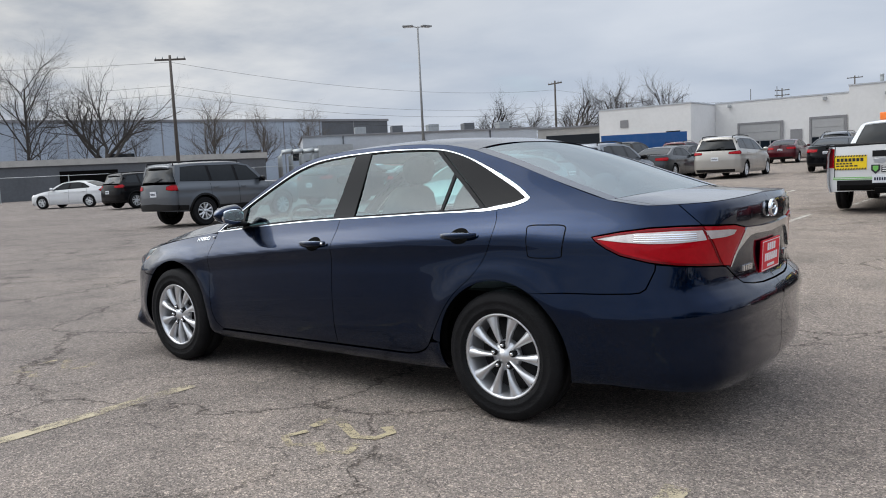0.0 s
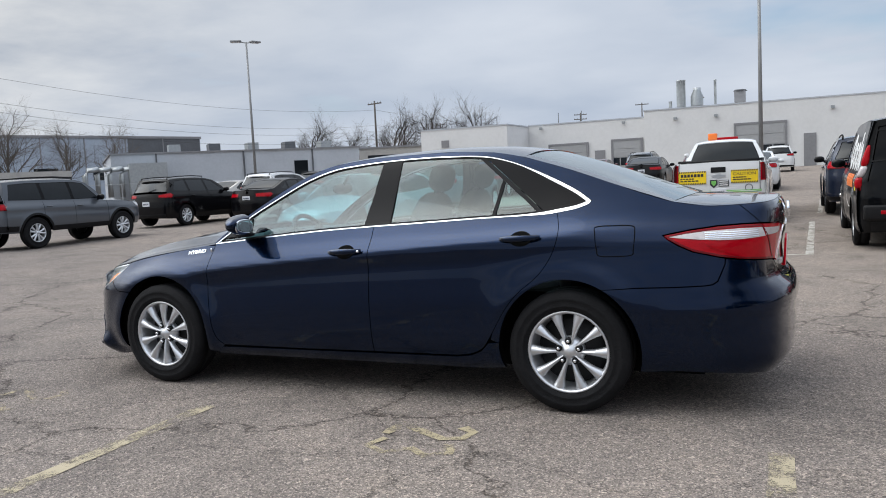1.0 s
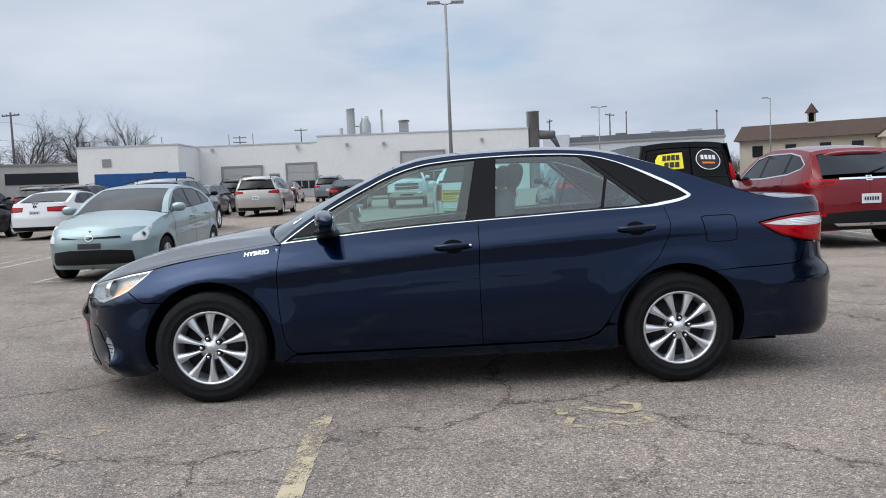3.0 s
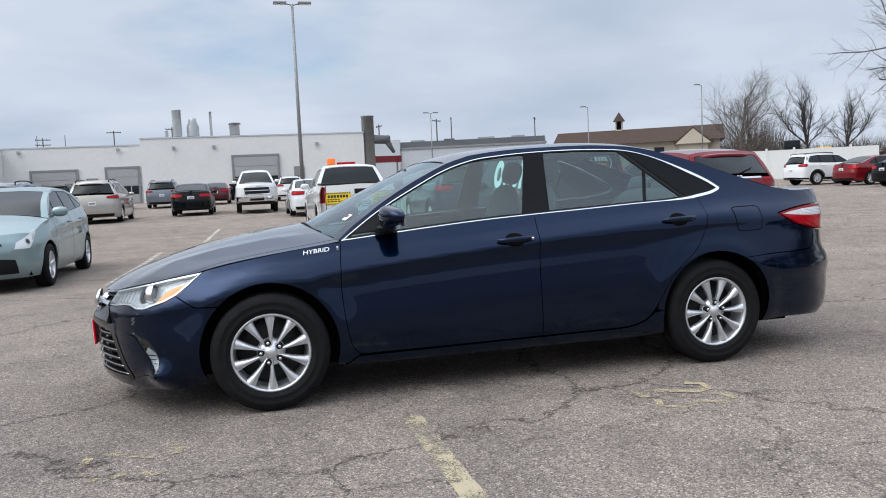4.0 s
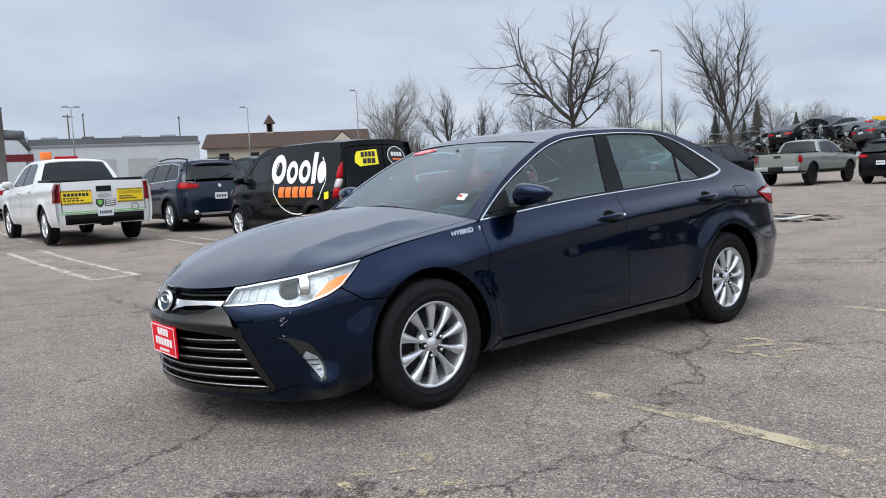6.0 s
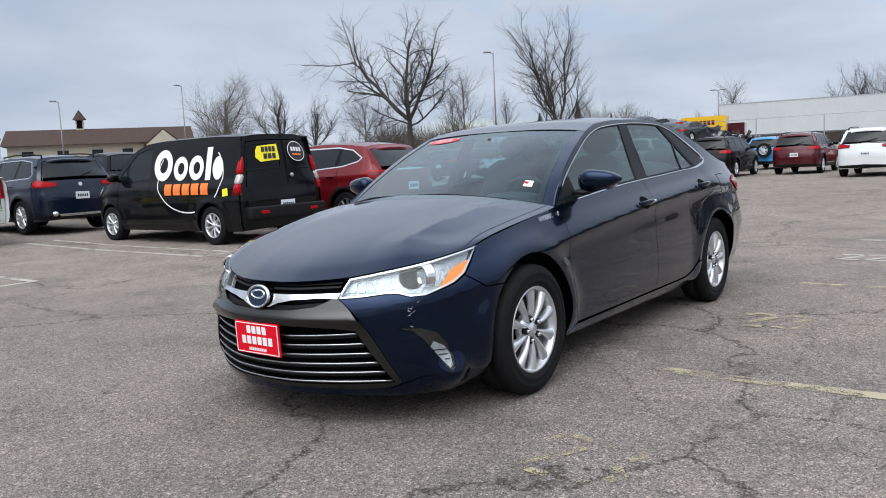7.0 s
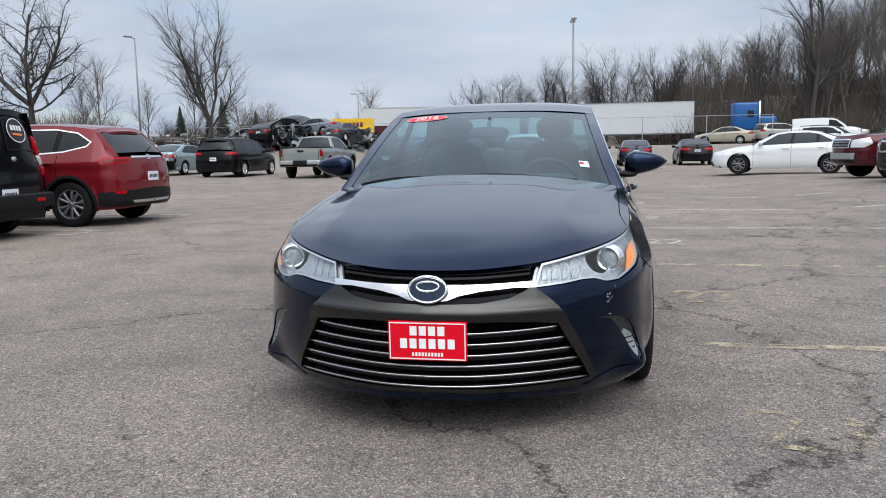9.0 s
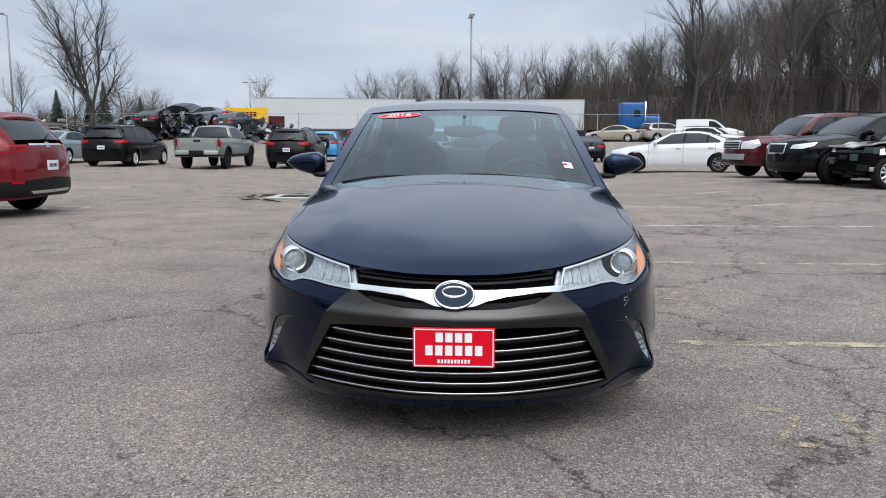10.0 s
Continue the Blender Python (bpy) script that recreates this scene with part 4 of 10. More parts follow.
    block("cupola_louvre", 9.8, 10.6, 6.32, 6.4, 9.6, 10.9, SHADE_AND_DARK, o)
    bm = bmesh.new()
    tube(bm, (10.2, 7, 11.0), (10.2, 7, 12.6), 1.1, 0.06, 8)
    part("cupola_roof", bm, ROOF_BROWN, o, "", False)
    # white vinyl fence
    f = thing("fence", pose(0, 0, 0), "long white vinyl privacy fence", "fence", kind="structure")
    a, b2 = Vector((31, 48, 0)), Vector((42.5, 41.6, 0))
    n = 7
    ang = math.degrees(math.atan2(b2.y - a.y, b2.x - a.x))
    wid = (b2 - a).length / n
    bm = bmesh.new()
    box(bm, 0.06, wid - 0.06, -0.03, 0.03, 0.05, 2.6)
    panel_me = bpy.data.meshes.new("fence_panel")
    bm.to_mesh(panel_me)
    bm.free()
    panel_me.materials.append(VINYL_WHITE)
    bm = bmesh.new()
    box(bm, -0.07, 0.07, -0.07, 0.07, 0, 2.75, 0.01)
    post_me = bpy.data.meshes.new("fence_post")
    bm.to_mesh(post_me)
    bm.free()
    post_me.materials.append(VINYL_WHITE)
    for i in range(n):
        q = a + (b2 - a) * i / n
        put("fence_panel", panel_me, f, "", pose(q.x, q.y, 0, 0, 0, ang))
        put("fence_post", post_me, f, "", pose(q.x, q.y, 0, 0, 0, ang))


dealer()
surroundings()

# ---- the navy sedan ----
# (vehicle wheels are made further down, so the sedan is put together by make_sedan, called after them)
S_BELT = [(-2.41, 0.672), (-2.30, 0.690), (-2.20, 0.718), (-1.95, 0.768), (-1.75, 0.797), (-1.5, 0.843), (-1.2, 0.888), (-0.96, 0.920), (-0.45, 0.962), (0, 0.990), (0.57, 1.018), (1.23, 1.046), (1.5, 1.060), (1.9, 1.060), (2.4, 1.050)]
S_LOW = [(-0.963, 0.920), (-0.805, 0.934), (-0.455, 0.965), (-0.109, 0.991), (0.231, 1.009), (0.568, 1.024), (0.901, 1.040), (1.23, 1.051), (1.33, 1.061)]
S_TIP = [(1.33, 1.061), (1.43, 1.078), (1.495, 1.100), (1.512, 1.118)]
S_UP = [(1.512, 1.118), (1.419, 1.182), (1.253, 1.264), (1.086, 1.332), (0.95, 1.372), (0.82, 1.390), (0.6, 1.398), (0.4, 1.397), (0.2, 1.389), (0.05, 1.378), (-0.113, 1.358), (-0.29, 1.306), (-0.471, 1.221), (-0.726, 1.083), (-0.963, 0.920)]
S_EDGE = [(-0.975, 0.928), (-0.85, 1.026), (-0.6, 1.180), (-0.35, 1.312), (-0.15, 1.378), (0.1, 1.408), (0.4, 1.421), (0.75, 1.418), (1.0, 1.394), (1.25, 1.330), (1.5, 1.246), (1.75, 1.155), (1.93, 1.098), (2.12, 1.068)]
S_DOOR1 = [(-0.963, 0.920), (-0.975, 0.82), (-0.982, 0.69), (-0.975, 0.55), (-0.955, 0.40), (-0.930, 0.315), (-0.885, 0.273)]
S_DOOR2 = [(0.746, 0.282), (0.830, 0.294), (0.895, 0.322), (0.946, 0.377), (1.047, 0.542), (1.13, 0.642), (1.244, 0.738), (1.318, 0.848), (1.350, 0.955), (1.33, 1.061)]


def make_sedan():
    plan = [(-2.405, 0), (-2.385, 0.2), (-2.305, 0.415), (-2.195, 0.606), (-2.07, 0.746), (-1.93, 0.835), (-1.75, 0.878), (-1.5, 0.886), (-1.2, 0.888), (0, 0.89), (0.8, 0.89), (1.4, 0.885), (1.8, 0.868), (2.1, 0.834), (2.27, 0.775), (2.385, 0.68), (2.445, 0.54), (2.475, 0.36), (2.487, 0.18), (2.49, 0)]
    tuck = pchip([(-0.9, -0.004), (-0.5, 0.0), (-0.32, -0.009), (-0.22, -0.015), (-0.165, -0.013), (-0.14, -0.019), (-0.10, -0.038), (-0.05, -0.070), (0, -0.098), (0.06, -0.128), (0.12, -0.155), (0.2, -0.188), (0.3, -0.228), (0.38, -0.262), (0.45, -0.30)])
    low = pchip([(0.14, -0.12), (0.2, -0.07), (0.25, -0.035), (0.32, -0.012), (0.42, 0.0), (0.6, 0.0)])
    front = pchip([(0.10, -0.14), (0.15, -0.035), (0.20, -0.018), (0.27, -0.004), (0.36, 0.0), (0.47, 0.0), (0.56, -0.010), (0.62, -0.030), (0.68, -0.062), (0.76, -0.11), (0.9, -0.25)])
    rear = pchip([(0.16, -0.17), (0.22, -0.06), (0.30, -0.012), (0.42, -0.004), (0.50, -0.004), (0.575, 0.010), (0.61, 0.002), (0.645, -0.014), (0.68, -0.055), (0.72, -0.07), (0.80, -0.074), (0.90, -0.064), (0.98, -0.055), (1.03, -0.056), (1.07, -0.074), (1.10, -0.10), (1.2, -0.18)])
    sh = Shell(plan, pchip(S_BELT), tuck, low, front, rear, ((-1.388, 0.34, 0.40, 0.016), (1.388, 0.34, 0.40, 0.014), (-1.985, 0.225, 0.0, 0.085)))
    sh.ridges.append((pchip([(-1.4, 0.69), (-0.8, 0.762), (0.2, 0.860), (1.3, 0.945), (2.0, 0.985)]), pchip([(-1.35, 0.0), (-0.95, 0.011), (0.2, 0.012), (1.3, 0.012), (1.85, 0.0)]), 0.085))
    sh.ridges.append((pchip([(1.7, 0.555), (2.1, 0.565), (2.5, 0.575)]), pchip([(1.75, 0.0), (1.95, 0.012), (2.5, 0.012)]), 0.07))
    sh.ridges.append((pchip([(0.9, 0.60), (1.6, 0.62), (2.5, 0.62)]), pchip([(0.85, 0.0), (1.35, 0.032), (1.75, 0.050), (2.05, 0.046), (2.3, 0.016), (2.45, 0.0)]), 0.44))
    ux, uf, ur = (lambda v: float(sh.ux(v))), (lambda v: float(sh.uf(v))), (lambda v: float(sh.ur(v)))
    U = lambda pts: [(ux(x), z) for x, z in pts]
    car = thing("sedan", pose(0, 0, 0), "dark navy blue metallic four-door hybrid sedan with chrome window trim", "car")
    G = 0.0022                                       # half a panel gap

    def both(name, d, mat, label="", parent=car):
        return [sheet(name, q, mat, parent, label) for q in (d, mirror_data(d))]

    def panel(name, poly, mat=NAVY, holes=(), step=0.018, depth=0.014, off=0.0, gap=G, label="", parent=car):
        return both(name, skin_data(sh.f(off), inset(tidy(poly), gap), holes, step, depth), mat, label, parent)

    low, tip, up, edge = (curve_through(c, 6) for c in (S_LOW, S_TIP, S_UP, S_EDGE))
    d1, d2 = curve_through(S_DOOR1, 6), curve_through(S_DOOR2, 6)
    RA = 0.378
    ring = U(low[:-1] + tip[:-1] + up[:-1])
    # doors
    low_f = [p for p in low if p[0] < 0.213] + [(0.216, 1.008)]
    low_r = [(0.216, 1.008)] + [p for p in low if p[0] > 0.22]
    bline = [(0.216, 1.008), (0.213, 0.862), (0.208, 0.6), (0.212, 0.45), (0.216, 0.279)]
    doors = panel("front_door", U(low_f + bline[1:] + [(-0.3, 0.274), (-0.885, 0.273)] + d1[::-1][1:-1]), label="navy front door")
    doors += panel("rear_door", U(low_r[:-1] + d2[::-1] + bline[::-1][:-1]), label="navy rear door")
    # rocker
    archF, archR = (lambda a0, a1, n=26: U(arc(-1.388, 0.34, RA, a0, a1, n))), (lambda a0, a1, n=26: U(arc(1.390, 0.34, RA, a0, a1, n)))
    panel("rocker_panel", U([(-0.905, 0.262), (-0.3, 0.268), (0.746, 0.276), (0.835, 0.288), (0.90, 0.316), (0.948, 0.366)]) + archR(175, 199, 5) + U([(0.9, 0.205), (-0.98, 0.205)]), off=0.007)
    # quarter panel with the roof rail and pillars
    u12 = ux(2.12)
    split0, split1 = (ur(0.703), 0.973), (ur(0.562), 0.784)
    seam = ux(2.276)
    zt = lambda u: 1.068 + 0.020 * (u - u12) / (sh.end - u12)
    back = [(seam, zt(seam)), (split0[0], 0.978)] + U([(2.269, 0.979), (2.146, 0.975), (2.019, 0.961), (1.92, 0.944), (1.880, 0.935), (1.905, 0.912), (1.957, 0.880), (2.021, 0.850), (2.145, 0.820), (2.170, 0.815), (2.168, 0.788), (2.131, 0.708), (2.108, 0.693), (2.072, 0.688), (1.929, 0.682), (1.75, 0.679)])
    panel("quarter_panel", U(edge) + back + archR(60, 176) + U([(0.962, 0.384)]) + U(d2[20:] + tip[1:-1] + up), gap=0.0015)
    # fender
    lamp_r = U([(-1.885, 0.677), (-1.815, 0.730), (-1.736, 0.797)])
    top_f = U([(x, z) for x, z in curve_through(S_BELT, 4) if -1.73 < x < -0.965])
    panel("front_fender", lamp_r + top_f + U(d1[1:] + [(-0.90, 0.262), (-0.99, 0.205)]) + archF(-19, 134.5) + U([(-1.777, 0.611)]))
    # bonnet, roof, boot
    hood = Loft(sh, [(-2.335, 0.672, -1.80, 0.798), (-2.24, 0.735, -1.74, 0.8075), (-2.10, 0.800, -1.66, 0.8215), (-1.85, 0.880, -1.5, 0.848), (-1.6, 0.936, -1.32, 0.873), (-1.3, 0.983, -1.10, 0.901), (-1.13, 1.002, -0.968, 0.919)], 2.4, 2.3,
                lead=lambda r: sh.at(-np.asarray(r) * ux(-1.80), sh.belt(np.interp(np.abs(r) * ux(-1.80), sh.u, sh.x))), reach=0.45)
    R = 0.75

    def hood_f(t, b):
        p = hood.f()(t, b)
        r, w = np.abs(np.asarray(b, float)) / 0.75, np.asarray(t, float) / hood.end
        lift = np.clip(w * 4, 0, 1) * np.clip((1 - w) * 5, 0, 1)
        p[:, 2] += lift * (0.015 * np.maximum(0, 1 - np.abs(r - 0.58 - 0.16 * w) / 0.20) ** 1.5 - 0.004 * np.exp(-(r / 0.3) ** 2))
        return p
    sheet("bonnet", skin_data(hood_f, [(0.004, -0.94 * R), (0.004, 0.94 * R), (hood.end, 0.945 * R), (hood.end, -0.945 * R)], (), 0.028, 0.02), NAVY, car)
    for s in (1, -1):
        sheet("fender_top", skin_data(hood.f(), [(0.0, s * 0.946 * R), (hood.end + 0.0, s * 0.951 * R), (hood.end, s * R), (0.0, s * R)], (), 0.035, 0.01), NAVY, car)
    screen = Loft(sh, [(-1.135, 0.985, -0.965, 0.922), (-0.85, 1.125, -0.77, 1.078), (-0.55, 1.262, -0.5, 1.238), (-0.30, 1.370, -0.28, 1.340)], 2.2, 2.2)
    top = Loft(sh, [(-0.30, 1.370, -0.28, 1.340), (-0.1, 1.419, -0.1, 1.388), (0.25, 1.449, 0.25, 1.416), (0.6, 1.459, 0.6, 1.422), (0.9, 1.447, 0.9, 1.407), (1.12, 1.412, 1.12, 1.368)], 2, 3.0)
    rearw = Loft(sh, [(1.12, 1.412, 1.12, 1.368), (1.4, 1.320, 1.38, 1.288), (1.7, 1.206, 1.66, 1.188), (1.95, 1.112, 1.93, 1.098)], 2, 2.4)
    deck = Loft(sh, [(1.95, 1.112, 1.93, 1.098), (2.12, 1.104, 2.04, 1.080), (2.395, 1.088, 2.12, 1.068)], 2.4, 2.2, trail=rear_rim(sh, 2.12, 1.088, 1.068), reach=0.3)
    sheet("roof", top.patch(0, top.end, 1.0, 0.05, 0.01), NAVY, car)
    for lf, w in ((screen, 0.915), (rearw, 0.875)):
        for s in (1, -1):
            sheet("pillar", skin_data(lf.f(), [(0, s * w * R), (lf.end, s * w * R), (lf.end, s * R), (0, s * R)], (), 0.04, 0.008), NAVY, car)
    sheet("boot_lid_top", deck.patch(0.006, deck.end - 0.004, 0.925, 0.035, 0.012, r1=0.93), NAVY, car)
    for s in (1, -1):
        sheet("boot_edge", skin_data(deck.f(), [(0, s * 0.931 * R), (deck.end, s * 0.935 * R), (deck.end, s * R), (0, s * R)], (), 0.04, 0.008), NAVY, car)
    # glass
    def rect(t0, t1, w0, w1):
        return [(t0, -w0 * R), (t0, w0 * R), (t1, w1 * R), (t1, -w1 * R)]
    for nm, lf, w, t0, t1 in (("windshield", screen, 0.91, 0.012, screen.end - 0.006), ("rear_window", rearw, 0.87, 0.006, rearw.end - 0.006)):
        inner = rect(t0 + (0.022 if nm == "windshield" else 0.05), t1 - (0.06 if nm == "windshield" else 0.018), w - 0.045, w - 0.045)
        sheet(nm, skin_data(lf.f(-0.003), rect(t0, t1, w, w), (), 0.05, 0), SCREEN_GLASS if nm == "windshield" else REAR_GLASS, car, "clear green-tinted curved glass")
        sheet("glass_border", skin_data(lf.f(-0.007), rect(t0 - 0.010, t1, w, w), [inner], 0.05, 0), BLACK_PLASTIC, car)
    # the surround is a thin strip that widens at its rear tip
    wide = [max(0.0, min(1.0, (float(np.interp(u, sh.u, sh.x)) - 1.10) / 0.22)) for u, z in ring]
    chrome_in = [(a + (c - a) * k, b + (d - b) * k) for (a, b), (c, d), k in zip(inset(ring, 0.0052), inset(ring, 0.017), wide)]
    both("window_trim", skin_data(sh.f(0.003), inset(ring, 0.0005), [chrome_in], 0.03, 0.012), CHROME, "polished chrome window surround")
    hole = [(float(np.interp(u, sh.u, sh.x)), z) for u, z in chrome_in]
    k1, k2 = 0.075 / 0.36, 0.028 / 0.36
    gl_f = clip(hole, 1, -k1, 0.140 - k1 * 1.0)
    pil_b = clip(clip(hole, -1, k1, -0.142 + k1 * 1.0), 1, -k2, 0.318 - k2 * 1.0)
    gl_r0 = clip(hole, -1, k2, -0.320 + k2 * 1.0)
    slope = (1.25 - 0.86) / (1.06 - 1.385)           # the rear door's slanting frame
    gl_r1 = clip(gl_r0, 1, -slope, 0.835 - slope * 1.385)
    frame_r = clip(clip(gl_r0, -1, slope, -(0.838 - slope * 1.385)), 1, -slope, 0.872 - slope * 1.385)
    quarter = clip(hole, -1, slope, -(0.878 - slope * 1.385))
    k3 = 0.05 / 0.216
    pane1, pane2 = clip(gl_r1, 1, -k3, 0.955 - k3 * 1.051), clip(gl_r1, -1, k3, -(0.975 - k3 * 1.051))
    bar = clip(clip(gl_r1, -1, k3, -(0.9555 - k3 * 1.051)), 1, -k3, 0.9745 - k3 * 1.051)
    for poly, nm in ((gl_f, "side_window"), (pane1, "side_window"), (pane2, "quarter_light")):
        both(nm, skin_data(sh.f(-0.010), U(poly), (), 0.05, 0), GLASS, "green-tinted side glass")
    for poly, nm in ((pil_b, "door_pillar"), (frame_r, "window_frame"), (bar, "window_divider"), (quarter, "pillar_cover")):
        both(nm, skin_data(sh.f(-0.004), U(poly), (), 0.05, 0.012), BLACK_GLOSS if nm != "window_frame" else BLACK_PLASTIC)
    both("rubber_seal", skin_data(sh.f(-0.006), chrome_in, [inset(chrome_in, 0.010)], 0.03, 0.01), BLACK_PLASTIC)
    # front: bumper, grille, lamps
    g_out = curve_through([(0.405, 0.612), (0.461, 0.562), (0.532, 0.463), (0.604, 0.321), (0.645, 0.230)], 5) + curve_through([(0.645, 0.230), (0.628, 0.202), (0.501, 0.190), (0.34, 0.195), (0.001, 0.204)], 5)[1:]
    Y = lambda pts: [(uf(y), z) for y, z in pts]
    lamp_b = Y([(0.42, 0.602), (0.52, 0.608), (0.60, 0.618), (0.65, 0.618), (0.695, 0.602), (0.745, 0.604)])
    fog = [(0.69, 0.468), (0.765, 0.452), (0.800, 0.425), (0.854, 0.363), (0.895, 0.305), (0.928, 0.255), (0.952, 0.270), (0.952, 0.33), (0.922, 0.39), (0.875, 0.44), (0.80, 0.464)]
    bump_l = Y([(0.405, 0.606)]) + lamp_b + U([(-1.95, 0.644), (-1.887, 0.6755), (-1.778, 0.6100)]) + archF(135, 203) + U([(-1.80, 0.165), (-1.88, 0.150)]) + Y([(0.70, 0.142), (0.55, 0.148), (0.3, 0.163), (0.002, 0.170)]) + Y(g_out[::-1])
    bump_l = [(-G if u < 0.004 else u, z) for u, z in bump_l]
    panel("front_bumper", bump_l, holes=[fog], label="scuffed navy front bumper")
    both("fog_recess", skin_data(sh.f(-0.016), inset(fog, -0.004), (), 0.03, 0), GUNMETAL)
    both("fog_lamp", skin_data(sh.f(-0.010), [(0.846, 0.372), (0.862, 0.396), (0.912, 0.372), (0.938, 0.330), (0.941, 0.285), (0.929, 0.272), (0.902, 0.302)], (), 0.03, 0.006), LAMP_CHROME, "clear fog lamp with chrome inside")
    for i in range(4):
        z0 = 0.287 + 0.022 * i
        both("fog_rib", skin_data(sh.f(-0.008), [(0.934 - 0.026 * i, z0), (0.936 - 0.006 * i, z0), (0.936 - 0.006 * i, z0 + 0.005), (0.934 - 0.026 * i, z0 + 0.005)], (), 0.03, 0.002), GUNMETAL)
    both("fog_lamp_lens", skin_data(sh.f(-0.004), inset(fog, 0.003), (), 0.03, 0.01), LENS)
    both("bumper_lip", skin_data(sh.f(0.006), [(0.925, 0.246), (0.940, 0.234), (0.90, 0.212), (0.856, 0.196), (0.75, 0.189), (0.655, 0.186), (0.72, 0.208), (0.81, 0.238)], (), 0.03, 0.02), NAVY)
    gl = curve_through([(0.488, 0.463), (0.545, 0.36), (0.597, 0.270), (0.618, 0.232)], 5) + curve_through([(0.618, 0.232), (0.60, 0.218), (0.34, 0.214), (0.0, 0.220)], 4)[1:]
    full = lambda pts: [(u, z) for u, z in Y(pts)] + [(-u, z) for u, z in reversed(Y(pts)) if u > 1e-3]
    opening = full([(0.0, 0.488), (0.25, 0.486), (0.40, 0.476)] + gl)
    roll = lambda a, b: sh.at(a, b, 0.004 + 0.026 * np.exp(-((b - 0.512) / 0.034) ** 2))
    sheet("grille_surround", skin_data(roll, full([(0.0, 0.552), (0.2, 0.556), (0.31, 0.570), (0.375, 0.596), (0.398, 0.611)] + g_out[1:]), [opening], 0.03, 0.05), GUNMETAL, car, "satin gunmetal grille surround")
    # Near-black sheet stands for the shade behind the grille.
    sheet("grille_shade_back", skin_data(sh.f(-0.06), full([(0.0, 0.69), (0.2, 0.695), (0.44, 0.71), (0.45, 0.6), (0.56, 0.50), (0.66, 0.25), (0.0, 0.19)]), (), 0.05, 0), SHADE_AND_DARK, car)
    for yc, ye, zc, ze in ((0.0, 0.490, 0.437, 0.450), (0, 0.517, 0.394, 0.404), (0, 0.543, 0.351, 0.360), (0, 0.570, 0.309, 0.316), (0, 0.592, 0.268, 0.273), (0, 0.618, 0.226, 0.228)):
        mid = [(0.0, zc), (0.16, zc + 0.001), (0.36, zc + (ze - zc) * 0.5), (ye, ze)]
        line = Y(curve_through(mid, 5))
        bm = bmesh.new()
        sweep(bm, [tuple(q) for q in sh.at(*np.array([(-u, z) for u, z in line[:0:-1]] + line).T, -0.004)], 0.0048, 8)
        part("grille_bar", bm, GRILLE_SILVER, car, "thin silver grille bar")
        sheet("grille_slat", skin_data(sh.f(-0.016), full([(y, z - 0.004) for y, z in mid] + [(y * 0.99, z - 0.020) for y, z in mid[::-1]]), (), 0.04, 0.02), BLACK_PLASTIC, car)
    wing = [(0.0, 0.602), (0.075, 0.625), (0.16, 0.625), (0.30, 0.627), (0.425, 0.630), (0.412, 0.606), (0.33, 0.609), (0.2, 0.600), (0.12, 0.585), (0.075, 0.567), (0.0, 0.56)]
    sheet("grille_wing", skin_data(sh.f(0.008), full(wing), (), 0.03, 0.03), CHROME, car, "chrome bar across the nose")
    for z0, y0 in ((0.662, 0.42), (0.645, 0.415), (0.588, 0.34)):
        sheet("upper_grille_bar", skin_data(sh.f(-0.03), full([(0.0, z0), (y0 * 0.5, z0 + 0.003), (y0, z0 + 0.010), (y0 * 0.99, z0 + 0.002), (y0 * 0.5, z0 - 0.006), (0.0, z0 - 0.009)]), (), 0.05, 0.02), BLACK_PLASTIC, car)
    sheet("bumper_beam", skin_data(sh.f(-0.012), full([(0.0, 0.572), (0.2, 0.574), (0.34, 0.586), (0.36, 0.575), (0.31, 0.556), (0.0, 0.545)]), (), 0.05, 0.02), BLACK_PLASTIC, car)

    def badge(x, z, w, h, tilt, sgn, disc):
        m = pose(x, 0, z, 0, tilt, 0)
        bm = bmesh.new()
        n = 40
        for (a, b, t) in ((w, h, 0.011),):
            rings = [[bm.verts.new((sgn * o, (a - i) * math.cos(q), (b - i) * math.sin(q))) for q in (2 * math.pi * k / n for k in range(n))] for o, i in ((0.0, 0.0), (-0.010, 0.001), (-0.014, t * 0.5), (-0.010, t), (0.0, t + 0.001))]
            for p, q in zip(rings, rings[1:]):
                for k in range(n):
                    bm.faces.new((p[k], p[(k + 1) % n], q[(k + 1) % n], q[k]))
        bmesh.ops.recalc_face_normals(bm, faces=bm.faces)
        ob = part("emblem", bm, CHROME, car, "oval chrome ring emblem", True, m)
        bm = bmesh.new()
        bm.faces.new([bm.verts.new((sgn * -0.005, (w - 0.004) * math.cos(q), (h - 0.004) * math.sin(q))) for q in (2 * math.pi * k / n for k in range(n))])
        bmesh.ops.recalc_face_normals(bm, faces=bm.faces)
        part("emblem_field", bm, disc, ob, "", False)
        bm = bmesh.new()
        n2 = 24
        rings = [[bm.verts.new((sgn * o, (w * 0.62 - i) * math.cos(q), h * 0.22 + (h * 0.42 - i) * math.sin(q))) for q in (2 * math.pi * k / n2 for k in range(n2))] for o, i in ((-0.004, 0.0), (-0.012, 0.003), (-0.012, 0.007), (-0.004, 0.010))]
        for p, q in zip(rings, rings[1:]):
            for k in range(n2):
                bm.faces.new((p[k], p[(k + 1) % n2], q[(k + 1) % n2], q[k]))
        bmesh.ops.recalc_face_normals(bm, faces=bm.faces)
        part("emblem_oval", bm, CHROME, ob)
    badge(-2.395, 0.609, 0.079, 0.056, 14, 1, BLUE_BADGE)

